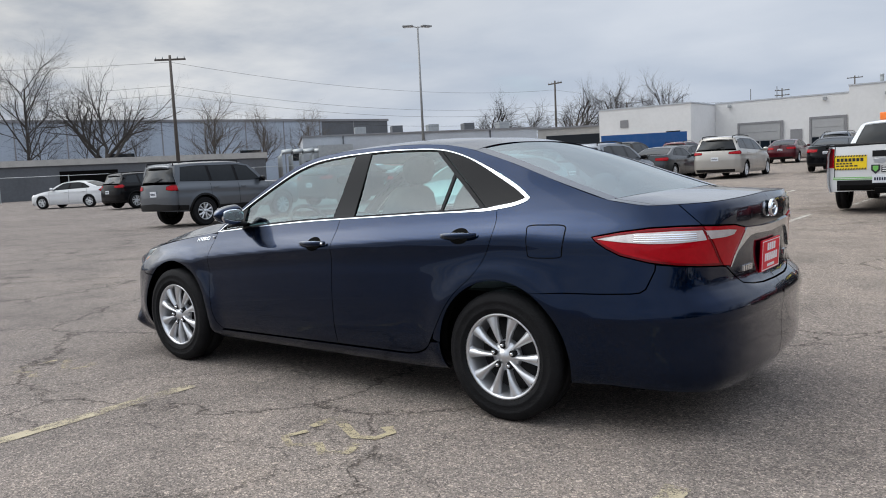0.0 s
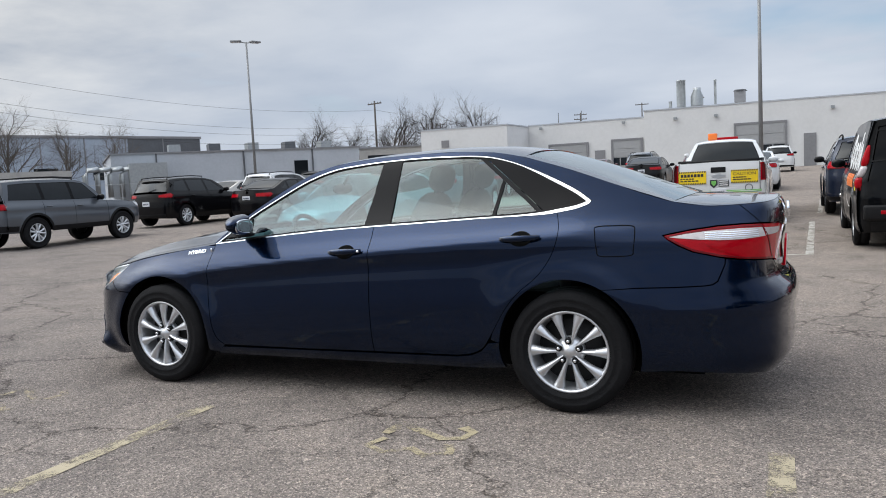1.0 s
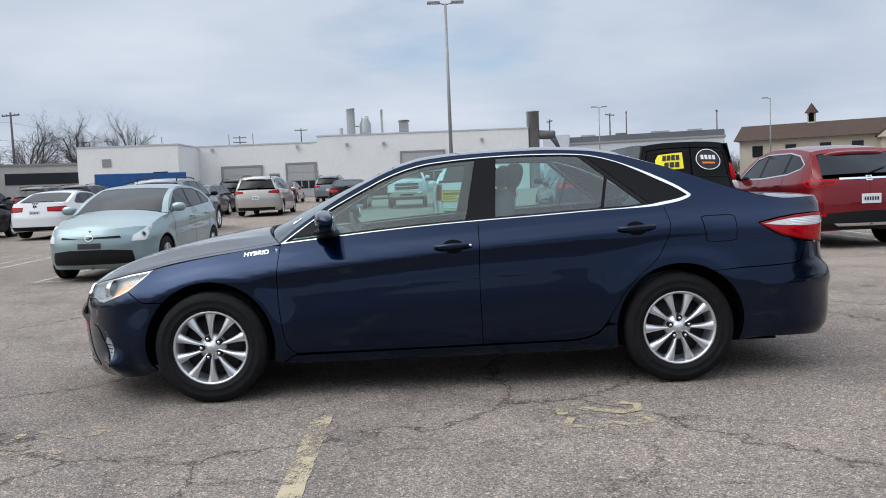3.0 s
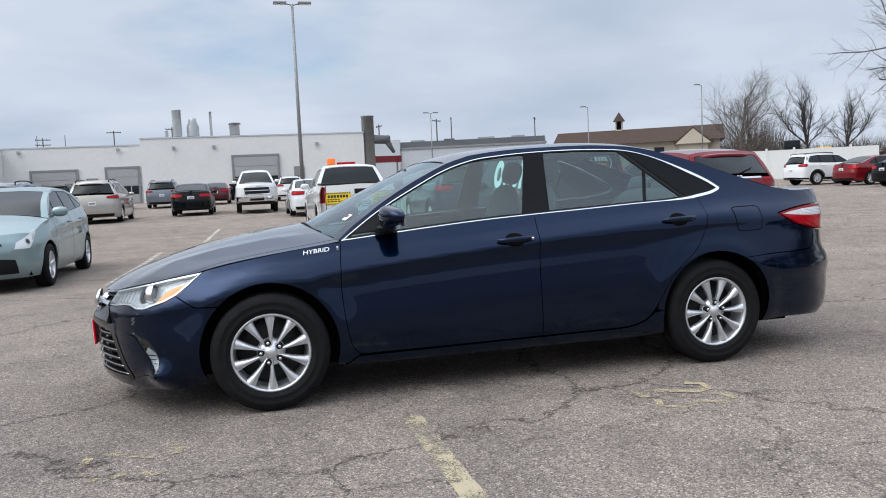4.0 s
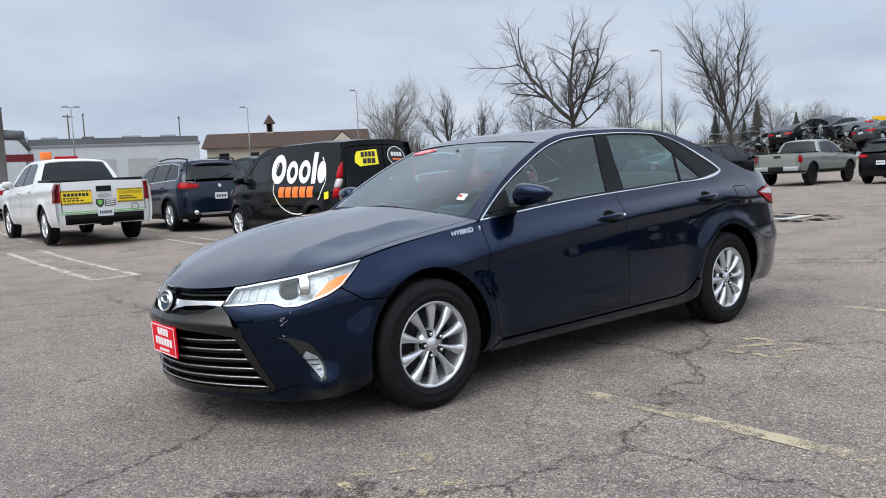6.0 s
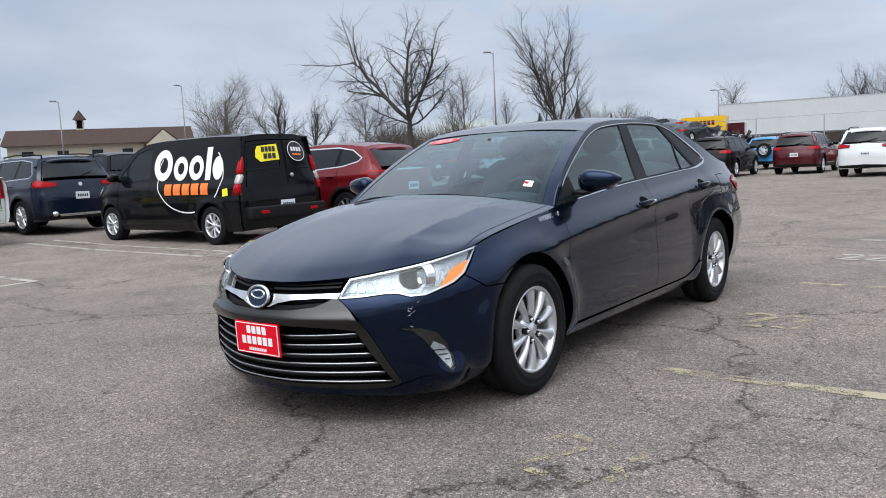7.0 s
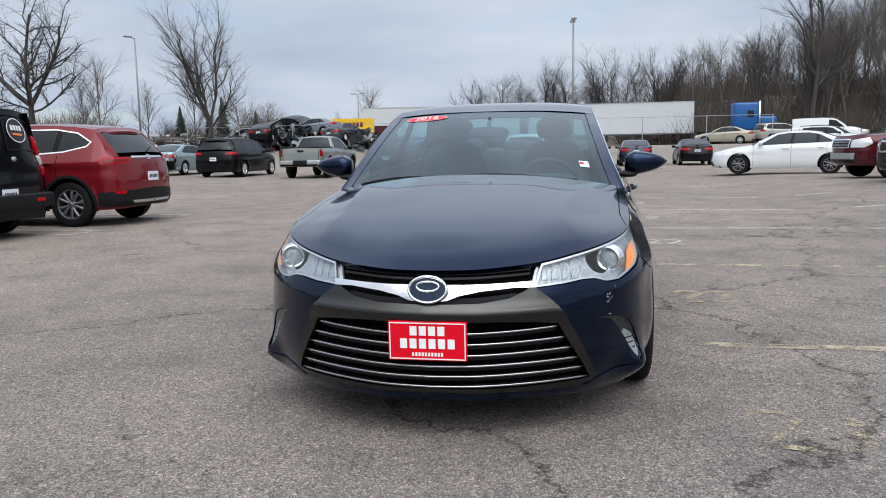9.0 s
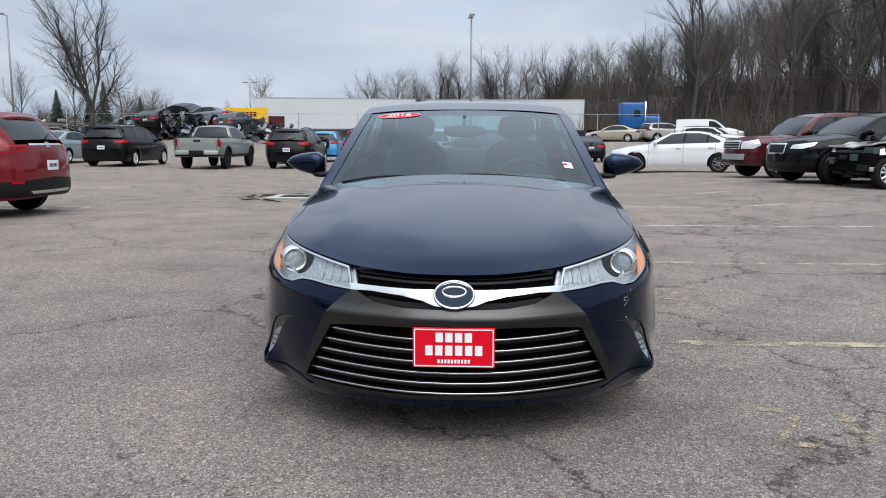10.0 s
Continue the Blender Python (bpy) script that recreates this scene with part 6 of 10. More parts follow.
def wheel_set(rt, rr, hw, spokes, twin, metal):
    """Tyre and rim meshes, axle along y, outer face at -y."""
    key = (rt, rr, hw, spokes, twin, metal.name)
    if key in WHEELS:
        return WHEELS[key]
    t = [(rr - 0.004, -hw * 0.80), (rr + 0.008, -hw * 0.93), (rr + 0.026, -hw * 1.0), (rr + 0.030, -hw * 1.025), (rr + 0.034, -hw * 1.005), (rt - 0.052, -hw * 1.01), (rt - 0.048, -hw * 1.03), (rt - 0.040, -hw * 1.005), (rt - 0.018, -hw * 0.93), (rt - 0.004, -hw * 0.80),
         (rt, -hw * 0.60), (rt, -hw * 0.2), (rt - 0.007, -hw * 0.18), (rt - 0.007, -hw * 0.12), (rt, -hw * 0.1), (rt, hw * 0.6), (rt - 0.015, hw * 0.9), (rt - 0.06, hw), (rr, hw * 0.8)]
    v, f = revolve(t, 40)
    tyre = mesh_of("tyre", v, f, RUBBER)
    bm = bmesh.new()
    lip = [(rr - 0.004, -hw * 0.80), (rr + 0.004, -hw * 0.90), (rr - 0.004, -hw * 0.93), (rr - 0.012, -hw * 0.84), (rr - 0.022, -hw * 0.4), (rr - 0.03, hw * 0.5)]
    v, f = revolve(lip, 40)
    vs = [bm.verts.new(p) for p in v]
    for q in f:
        bm.faces.new([vs[i] for i in q])
    yh, yr, dep = -hw * 0.72, -hw * 0.86, 0.035
    for i in range(spokes):
        base = 2 * math.pi * i / spokes
        for da in ((-twin, twin) if twin else (0,)):
            a0, a1 = base + da * 0.75, base + da
            w0, w1 = (rr * 0.075, rr * 0.115) if twin else (rr * 0.042, rr * 0.148) if spokes > 8 else (rr * 0.09, rr * 0.165)
            rings = []
            for k in range(6):
                s = k / 5
                r, a, w = 0.036 + (rr - 0.049) * s, a0 + (a1 - a0) * s, w0 + (w1 - w0) * (s ** 2.4 if spokes > 8 else s)
                y = yh + (yr - yh) * s - 0.010 * math.sin(s * math.pi)
                c, d = Vector((math.cos(a), 0, math.sin(a))), Vector((-math.sin(a), 0, math.cos(a)))
                rings.append([bm.verts.new(c * r + d * o + Vector((0, h, 0))) for o, h in ((-w, y + dep), (-w * 0.94, y + 0.010), (-w * 0.15, y), (w * 0.15, y), (w * 0.94, y + 0.010), (w, y + dep))])
            for p, q in zip(rings, rings[1:]):
                for k in range(5):
                    bm.faces.new((p[k], p[k + 1], q[k + 1], q[k]))
    hub = [(0.0, yh - 0.012), (0.026, yh - 0.011), (0.030, yh - 0.004), (0.036, yh - 0.002), (0.046, yh + 0.006), (0.076, yh + 0.016), (0.080, yh + 0.05)]
    v, f = revolve(hub, 24)
    vs = [bm.verts.new(p) for p in v]
    for q in f:
        bm.faces.new([vs[i] for i in q])
    bmesh.ops.recalc_face_normals(bm, faces=bm.faces)
    rim = bpy.data.meshes.new("rim")
    bm.to_mesh(rim)
    bm.free()
    rim.materials.append(metal)
    rim.polygons.foreach_set("use_smooth", [True] * len(rim.polygons))
    v, f = revolve([(0.0, 0.0), (rr * 0.74, 0.0), (rr * 0.76, 0.006), (rr * 0.80, 0.012), (rr - 0.02, 0.03), (rr - 0.02, 0.06)], 32)
    disc = mesh_of("brake_disc", v, f, BRAKE)
    v, f = revolve([(0.0, -0.012), (0.007, -0.012), (0.0085, -0.009), (0.009, 0.02)], 12)
    nut = mesh_of("lug_nut", v, f, CHROME)
    # Black collar stands for the shade in the lug hole.
    v, f = revolve([(0.0095, 0.001), (0.017, 0.001), (0.019, 0.006), (0.019, 0.03)], 14)
    WHEELS[key] = tyre, rim, disc, nut, mesh_of("lug_hole_shade", v, f, BLACK_PLASTIC)
    return WHEELS[key]


def add_wheels(parent, wb, track, rt, rr, hw=0.105, spokes=5, twin=0.30, metal=ALLOY, spin=0.3, nuts=False):
    meshes = wheel_set(rt, rr, hw, spokes, twin, metal)
    for x in (-wb, wb):
        for s in (-1, 1):
            m = pose(x, s * track, rt, 0, 0, 0 if s < 0 else 180) @ pose(0, 0, 0, 0, math.degrees(spin) + 17 * (x > 0) + 31 * s, 0)
            tyre = put("wheel", meshes[0], parent, "", m)
            put("rim", meshes[1], tyre)
            put("brake_disc", meshes[2], tyre)
            if nuts:
                for i in range(5):
                    a = 2 * math.pi * (i + 0.25) / 5
                    nm = pose(0.057 * math.cos(a), -hw * 0.80, 0.057 * math.sin(a))
                    put("lug_nut", meshes[3], tyre, "", nm)
                    put("lug_hole_shade", meshes[4], tyre, "", nm)


def clip(poly, a, b, c):
    """The part of an outline with a x + b z <= c."""
    out = []
    for p, q in zip(poly, poly[1:] + poly[:1]):
        dp, dq = a * p[0] + b * p[1] - c, a * q[0] + b * q[1] - c
        if dp <= 0:
            out.append(p)
        if dp * dq < 0:
            s = dp / (dp - dq)
            out.append((p[0] + s * (q[0] - p[0]), p[1] + s * (q[1] - p[1])))
    return out


BASE = dict(hw=0.905, wb=1.40, rt=0.33, rr=0.215, track=0.79, zhf=0.70, kf=1.0, kr=0.8, bot=0.20, beltF=0.93, beltR=1.02, lean=0.42,
            head=None, tail=None, clad=0.0, spokes=5, twin=0.28, metal=ALLOY, deck=None, rails=False, grille=None, seams=(), glass=None, tailmat=LENS_DEEP)
KINDS = {
    "sedan": dict(xf=-2.38, xr=2.42, cowl=(-1.08, 0.99), roof=[(-0.28, 1.37), (0.1, 1.425), (0.5, 1.445), (0.9, 1.42), (1.12, 1.38)], back=(1.86, 1.10), deck=(2.28, 1.07),
                  dlo=[(-0.80, 0.955), (-0.20, 1.31), (0.15, 1.355), (0.75, 1.36), (1.05, 1.30), (1.45, 1.09), (1.40, 1.04), (0.3, 1.0)], pillars=[(0.22, 0.30), (1.0, 1.02)],
                  rear=[(0.2, -0.12), (0.35, 0), (0.6, 0), (0.8, -0.05), (1.1, -0.14)], seams=[-0.95, 0.22, 1.28]),
    "hatch": dict(xf=-2.28, xr=2.2, hw=0.875, wb=1.35, rt=0.31, rr=0.20, track=0.76, zhf=0.74, cowl=(-1.18, 1.06), roof=[(-0.25, 1.41), (0.15, 1.475), (0.5, 1.485), (0.9, 1.46), (1.3, 1.40)], back=(2.05, 1.12),
                  dlo=[(-0.95, 1.02), (-0.25, 1.35), (0.1, 1.40), (0.8, 1.39), (1.2, 1.32), (1.55, 1.17), (1.5, 1.12), (0.3, 1.05)], pillars=[(-0.55, -0.42), (0.22, 0.26), (1.05, 1.0)], beltF=0.97, beltR=1.08,
                  rear=[(0.2, -0.10), (0.4, 0), (0.7, -0.01), (0.95, -0.06), (1.12, -0.14), (1.4, -0.6)], seams=[-0.9, 0.2, 1.15], spokes=5, twin=0.0),
    "suv": dict(xf=-2.30, xr=2.30, hw=0.925, wb=1.36, rt=0.36, rr=0.235, track=0.80, zhf=0.92, cowl=(-1.05, 1.15), roof=[(-0.30, 1.57), (0.1, 1.64), (0.6, 1.67), (1.3, 1.66), (1.85, 1.62)], back=(2.16, 1.12), kr=0.55, kf=0.85,
                dlo=[(-0.72, 1.14), (-0.20, 1.50), (0.2, 1.56), (1.2, 1.57), (1.65, 1.52), (1.85, 1.24), (1.75, 1.18), (0.3, 1.13)], pillars=[(0.18, 0.22), (1.08, 1.12)], beltF=1.08, beltR=1.16, bot=0.26,
                rear=[(0.25, -0.09), (0.42, 0), (0.7, 0), (0.95, -0.05), (1.15, -0.11), (1.62, -0.42)], clad=0.30, rails=True, seams=[-0.9, 0.2, 1.15]),
    "minivan": dict(xf=-2.55, xr=2.55, hw=0.985, wb=1.51, rt=0.335, rr=0.225, track=0.86, zhf=0.82, cowl=(-1.35, 1.08), roof=[(-0.45, 1.58), (0.0, 1.68), (0.7, 1.72), (1.6, 1.71), (2.2, 1.66)], back=(2.42, 1.12), kr=0.5,
                    dlo=[(-1.05, 1.08), (-0.35, 1.50), (0.1, 1.58), (1.5, 1.60), (2.0, 1.55), (2.2, 1.24), (2.1, 1.18), (0.3, 1.12)], pillars=[(-0.62, -0.52), (0.15, 0.18), (1.25, 1.28)], beltF=1.03, beltR=1.16, bot=0.2,
                    rear=[(0.2, -0.09), (0.38, 0), (0.7, 0), (0.95, -0.04), (1.15, -0.10), (1.66, -0.30)], rails=True, seams=[-1.0, 0.15, 1.4]),
    "van": dict(xf=-2.41, xr=2.41, hw=0.915, wb=1.531, rt=0.325, rr=0.205, track=0.79, zhf=0.95, cowl=(-1.62, 1.16), roof=[(-0.80, 1.70), (-0.4, 1.80), (0.3, 1.83), (1.4, 1.83), (2.25, 1.79)], back=(2.36, 0.95), kr=0.30, kf=0.9,
                dlo=[(-1.30, 1.13), (-0.72, 1.60), (-0.42, 1.66), (-0.25, 1.66), (-0.25, 1.12), (-0.8, 1.09)], pillars=[(-0.98, -0.98)], beltF=1.08, beltR=1.10, bot=0.22, lean=0.20,
                rear=[(0.22, -0.05), (0.38, 0), (0.7, 0), (0.95, -0.04), (1.2, -0.06), (1.79, -0.14)], seams=[-1.25, -0.2, 0.95], spokes=7, twin=0.0),
    "pickup": dict(xf=-2.75, xr=2.65, hw=0.935, wb=1.63, rt=0.385, rr=0.235, track=0.80, zhf=1.04, cowl=(-1.42, 1.22), roof=[(-0.72, 1.66), (-0.35, 1.74), (0.1, 1.77), (0.6, 1.75), (0.80, 1.70)], back=(1.02, 1.27), deck=(2.61, 1.25), kr=0.16, kf=0.75,
                   dlo=[(-1.08, 1.20), (-0.60, 1.58), (-0.25, 1.66), (0.45, 1.66), (0.66, 1.60), (0.80, 1.24), (0.0, 1.20)], pillars=[(-0.12, -0.10)], beltF=1.15, beltR=1.24, bot=0.36,
                   rear=[(0.36, -0.02), (0.5, 0), (0.8, 0), (1.0, -0.0), (1.26, -0.03)], clad=0.0, seams=[-1.2, -0.1, 0.85]),
}
KINDS["pickup"]["tail"] = [("x", 2.50, 0.84), ("x", 2.50, 1.20), ("y", 0.86, 1.20), ("y", 0.86, 0.84)]
KINDS["van"]["tail"] = [("x", 2.20, 0.80), ("x", 2.24, 1.42), ("y", 0.90, 1.46), ("y", 0.88, 0.78)]
KINDS["suv"]["tail"] = [("x", 1.92, 1.06), ("x", 2.0, 1.14), ("y", 0.52, 1.08), ("y", 0.54, 0.98), ("x", 2.0, 0.96)]


def vehicle(name, label, kind, m, body_paint, category="car", group="parked vehicles", step=0.11, rest=True, **more):
    """A parked vehicle with its front at -x: painted body, glass, lamps, wheels and trim as parts."""
    P = {**BASE, **KINDS[kind], **more}
    if rest:
        m = Matrix.Translation((0, 0, ground_z(m[0][3], m[1][3]))) @ m
    xf, xr, hw, wb, rt, zhf = (P[k] for k in ("xf", "xr", "hw", "wb", "rt", "zhf"))
    (xc, zc), roof, (xb, zk), dk = P["cowl"], P["roof"], P["back"], P["deck"]
    kf, kr = P["kf"], P["kr"]
    plan = [(xf, 0), (xf + 0.02 * kf, 0.3 * hw), (xf + 0.09 * kf, 0.55 * hw), (xf + 0.22 * kf, 0.76 * hw), (xf + 0.42 * kf, 0.89 * hw), (xf + 0.75 * kf, 0.965 * hw), (xf + 1.2 * kf, 0.99 * hw), (0, hw),
            (xr - 1.1 * kr, 0.992 * hw), (xr - 0.6 * kr, 0.965 * hw), (xr - 0.33 * kr, 0.90 * hw), (xr - 0.16 * kr, 0.78 * hw), (xr - 0.07 * kr, 0.58 * hw), (xr - 0.02 * kr, 0.32 * hw), (xr, 0)]
    belt = pchip([(xf, zhf - 0.02), (xf + 0.48, zhf + 0.06), (xc + 0.14, P["beltF"]), (0.4, 0.4 * P["beltF"] + 0.6 * P["beltR"]), (xr - 0.1, P["beltR"])])
    ln = P["lean"]
    tuck = pchip([(-1.0, -0.01), (-0.4, -0.004), (-0.25, -0.016), (-0.17, -0.014), (-0.13, -0.022), (-0.06, -0.05), (0, -0.075), (0.12, -0.075 - 0.12 * ln), (0.3, -0.075 - 0.31 * ln), (0.5, -0.075 - 0.55 * ln), (0.8, -0.075 - 0.95 * ln)])
    low = pchip([(P["bot"] - 0.05, -0.09), (P["bot"] + 0.08, -0.03), (P["bot"] + 0.2, -0.006), (0.8, 0)])
    front = pchip([(P["bot"] - 0.05, -0.16), (P["bot"] + 0.08, -0.03), (P["bot"] + 0.2, 0), (0.72 * zhf, 0), (zhf - 0.05, -0.03), (zhf + 0.02, -0.07), (zhf + 0.2, -0.2)])
    sh = Shell(plan, belt, tuck, low, front, pchip(P["rear"]), ((-wb, rt, rt + 0.06, 0.016), (wb, rt, rt + 0.06, 0.016)))
    xh = xf + float(front(zhf)) + 0.01
    hood = [(xh, zhf, xf + 0.48, zhf + 0.06), (0.72 * xh + 0.28 * xc, 0.62 * zhf + 0.38 * zc, 0.72 * (xf + 0.48) + 0.28 * xc, 0.7 * (zhf + 0.06) + 0.3 * P["beltF"]),
            (0.4 * xh + 0.6 * xc, 0.27 * zhf + 0.73 * zc, 0.4 * (xf + 0.48) + 0.6 * xc, 0.35 * (zhf + 0.06) + 0.65 * P["beltF"]), (xc, zc, xc + 0.14, P["beltF"])]
    edge = lambda x, z: (x, z, x, z - 0.045)
    screen = [(xc, zc, xc + 0.16, P["beltF"] + 0.012), ((xc + roof[0][0]) / 2, (zc + roof[0][1]) / 2 + 0.012, (xc + roof[0][0]) / 2 + 0.09, (zc + roof[0][1]) / 2 + 0.0), (roof[0][0], roof[0][1], roof[0][0] + 0.04, roof[0][1] - 0.035)]
    top = [(roof[0][0], roof[0][1], roof[0][0] + 0.04, roof[0][1] - 0.035)] + [edge(*p) for p in roof[1:]]
    xk = xb if dk else xr + float(sh.rear(zk))
    xe = max(roof[-1][0] + 0.02, xk - 0.16) if not dk else xk - 0.02
    rear = [edge(*roof[-1]), ((roof[-1][0] + xk) / 2 + 0.015, (roof[-1][1] + zk) / 2 + 0.01, (roof[-1][0] + xe) / 2 + (0.0 if dk else 0.015), (roof[-1][1] + zk) / 2 - 0.03), (xk, zk, xe, zk - 0.015)]
    lofts = [(Loft(sh, hood, lead=front_rim(sh, xf + 0.48, zhf, zhf + 0.06)), "hood"), (Loft(sh, screen), "screen"), (Loft(sh, top, 2, 3.0), "roof"), (Loft(sh, rear, 2, 2.6, trail=None if dk else rear_rim(sh, xe, zk, zk - 0.015)), "rear")]
    st = hood + screen + top + rear
    if dk:
        deck = [(xb, zk, xb - 0.02, zk - 0.015), ((xb + dk[0]) / 2, (zk + dk[1]) / 2, (xb + dk[0]) / 2 - 0.02, (zk + dk[1]) / 2 - 0.02), (dk[0], dk[1], dk[0] - 0.16 * kr, dk[1] - 0.025)]
        lofts.append((Loft(sh, deck, trail=rear_rim(sh, dk[0] - 0.16 * kr, dk[1], dk[1] - 0.025)), "deck"))
        st = st + deck
    car = thing(name, m, label, category, group)
    # painted shell
    ra, bot = rt + 0.055, P["bot"]
    hole = P["dlo"]

    def arch(x):
        a = math.degrees(math.asin(max(-0.9, min(0.9, (rt - bot) / ra))))
        return [(float(sh.ux(px)), pz) for px, pz in arc(x, rt, ra, 180 + a, -a, 14)]
    o = [(0.0, bot)] + arch(-wb) + arch(wb) + [(sh.end, bot + 0.05), (sh.end, (dk[1] if dk else zk))]
    last = 1e9
    for _, _, x, z in reversed(st):
        if x < last + 1e-6:
            o.append((float(sh.ux(x)), z))
            last = x
    un = float(sh.ux(xf + 0.48))
    o += [(un * 0.7, zhf + 0.072), (un * 0.35, zhf + 0.055), (0.0, zhf + 0.03)]
    glass_hole = [(float(sh.ux(x)), z) for x, z in hole]
    corner = (float(sh.ur(0.97 * hw)), float(sh.ur(0.45 * hw)), 0.018) if step < 0.065 else None
    side = skin_data(sh.f(), o, [glass_hole], step, 0.02, False, corner)
    bits = [("body_side", side), ("body_side", mirror_data(side))]
    for lf, what in lofts:
        if what in ("hood", "roof", "deck"):
            bits.append(({"hood": "bonnet", "roof": "roof", "deck": "rear_deck"}[what], lf.patch(0, lf.end, 1.0, step, 0.02)))
        else:
            for s in (1, -1):
                t0, t1 = 0.0, lf.end
                bits.append(("pillar", skin_data(lf.f(), [(t0, s * 0.66), (t1, s * 0.66), (t1, s * 0.75), (t0, s * 0.75)], (), step, 0.01)))
            if what == "rear" and not dk:
                bits.append(("header", skin_data(lf.f(), [(0, -0.66), (0, 0.66), (0.09, 0.66), (0.09, -0.66)], (), step, 0.01)))
    for nm, d in bits:
        sheet(nm, d, body_paint, car)
    # underside and inner hull: one near-black box stands for the shade there
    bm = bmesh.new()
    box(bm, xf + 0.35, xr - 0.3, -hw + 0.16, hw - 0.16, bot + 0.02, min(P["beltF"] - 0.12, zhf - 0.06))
    part("underbody_shade", bm, SHADE_AND_DARK, car, "", False)
    # glass
    for lf, what in lofts:
        if what == "screen":
            sheet("windshield", lf.patch(0.02, lf.end - 0.01, 0.875, step, 0.0, -0.004), DARK_GLASS_OPAQUE if P["glass"] is None else P["glass"], car)
        if what == "rear":
            sheet("rear_window", lf.patch(0.10 if not dk else 0.02, lf.end * (0.93 if dk else (1.0 if P.get("rear_pane") else 0.86)), 0.86, step, 0.0, -0.004), P.get("rear_pane") or (DARK_GLASS_OPAQUE if P["glass"] is None else P["glass"]), car)
    back_sheet = skin_data(sh.f(-0.012), [(float(sh.ux(x)), z) for x, z in inset(hole, -0.006)], (), step, 0.0)
    for d in (back_sheet, mirror_data(back_sheet)):
        sheet("window_surround", d, BLACK_GLOSS, car)
    cuts = sorted(P["pillars"])
    for i in range(len(cuts) + 1):
        poly = list(hole)
        if i > 0:
            (p0, p1) = cuts[i - 1]
            k = (p1 - p0) / 0.35
            poly = clip(poly, -1, k, -(p0 + 0.035) + k * 1.05)
        if i < len(cuts):
            (p0, p1) = cuts[i]
            k = (p1 - p0) / 0.35
            poly = clip(poly, 1, -k, (p0 - 0.035) - k * 1.05)
        if len(poly) > 2:
            d = skin_data(sh.f(-0.007), [(float(sh.ux(x)), z) for x, z in inset(poly, 0.012)], (), step, 0.0)
            for q in (d, mirror_data(d)):
                sheet("side_window", q, DARK_GLASS_OPAQUE, car)
    # lamps
    head = P["head"] or [("y", 0.50, zhf - 0.06), ("y", 0.62, zhf + 0.0), ("x", xf + 0.50, zhf + 0.045), ("x", xf + 0.42, zhf - 0.06), ("y", 0.68, zhf - 0.13)]
    tz = zk if dk is None else dk[1]
    tail = P["tail"] or ([("x", xr - 0.45, tz - 0.17), ("x", xr - 0.35, tz - 0.10), ("y", 0.40, tz - 0.12), ("y", 0.42, tz - 0.25), ("x", xr - 0.30, tz - 0.27)] if dk else
                         [("x", xr - 0.42, 1.04), ("x", xr - 0.30, 1.11), ("y", 0.56, 1.06), ("y", 0.54, 0.97), ("x", xr - 0.30, 0.94)])

    def run(pts, rearward):
        return [(float(sh.ux(v) if k == "x" else (sh.ur(v * hw) if rearward else sh.uf(v * hw))), z) for k, v, z in pts]
    for pts, rearward, nm, mt in ((head, False, "headlight", LAMP_WHITE), (tail, True, "taillight", P["tailmat"])):
        d = skin_data(sh.f(0.006), run(pts, rearward), (), min(step * 0.7, 0.03), 0.02)
        for q in (d, mirror_data(d)):
            sheet(nm, q, mt, car)
        if rearward and kind != "van":
            core = skin_data(sh.f(0.009), inset(tidy(run(pts, True)), 0.024), (), min(step * 0.7, 0.03), 0.004)
            for q in (core, mirror_data(core)):
                sheet("lamp_core", q, RED_LENS if mt is LENS_DEEP else LENS_DEEP, car)
    g = P["grille"] or [(0.48, zhf - 0.16), (0.46, zhf - 0.05), (0, zhf - 0.03), (0, zhf - 0.19)]
    gp = [(float(sh.uf(y * hw)), z) for y, z in g]
    sheet("grille", skin_data(sh.f(0.005), gp + [(-u, z) for u, z in reversed(gp) if u > 0.01], (), step, 0.015), BLACK_PLASTIC, car)
    lo_in = [(float(sh.uf(0.62 * hw)), bot + 0.07), (float(sh.uf(0.55 * hw)), bot + 0.22), (0, bot + 0.22), (0, bot + 0.07)]
    sheet("lower_grille", skin_data(sh.f(0.005), lo_in + [(-u, z) for u, z in reversed(lo_in) if u > 0.01], (), step, 0.015), BLACK_PLASTIC, car)
    vz = P.get("valance", bot + 0.17)
    side0 = float(sh.ux(wb + ra + 0.07)) if P["clad"] else float(sh.ur(0.80 * hw))
    lo_r = [(side0, bot + 0.05), (side0, vz - (0.06 if P["clad"] else 0.0)), (sh.end, vz), (sh.end, bot + 0.05)]
    d = skin_data(sh.f(0.006), lo_r, (), step, 0.015)
    sheet("rear_valance", join_data(d, mirror_data(d)), BLACK_PLASTIC, car)
    if P["clad"]:
        c = []
        for x in (-wb, wb):
            a = math.degrees(math.asin((rt - bot) / ra))
            outer, inner = arc(x, rt, ra + 0.055, 180 + a, -a, 14), arc(x, rt, ra + 0.002, 180 + a, -a, 14)
            c.append(skin_data(sh.f(0.006), [(float(sh.ux(px)), pz) for px, pz in outer + inner[::-1]], (), step, 0.02))
        c.append(skin_data(sh.f(0.006), [(float(sh.ux(-wb + ra + 0.05)), bot), (float(sh.ux(wb - ra - 0.05)), bot), (float(sh.ux(wb - ra - 0.05)), bot + 0.13), (float(sh.ux(-wb + ra + 0.05)), bot + 0.13)], (), step, 0.02))
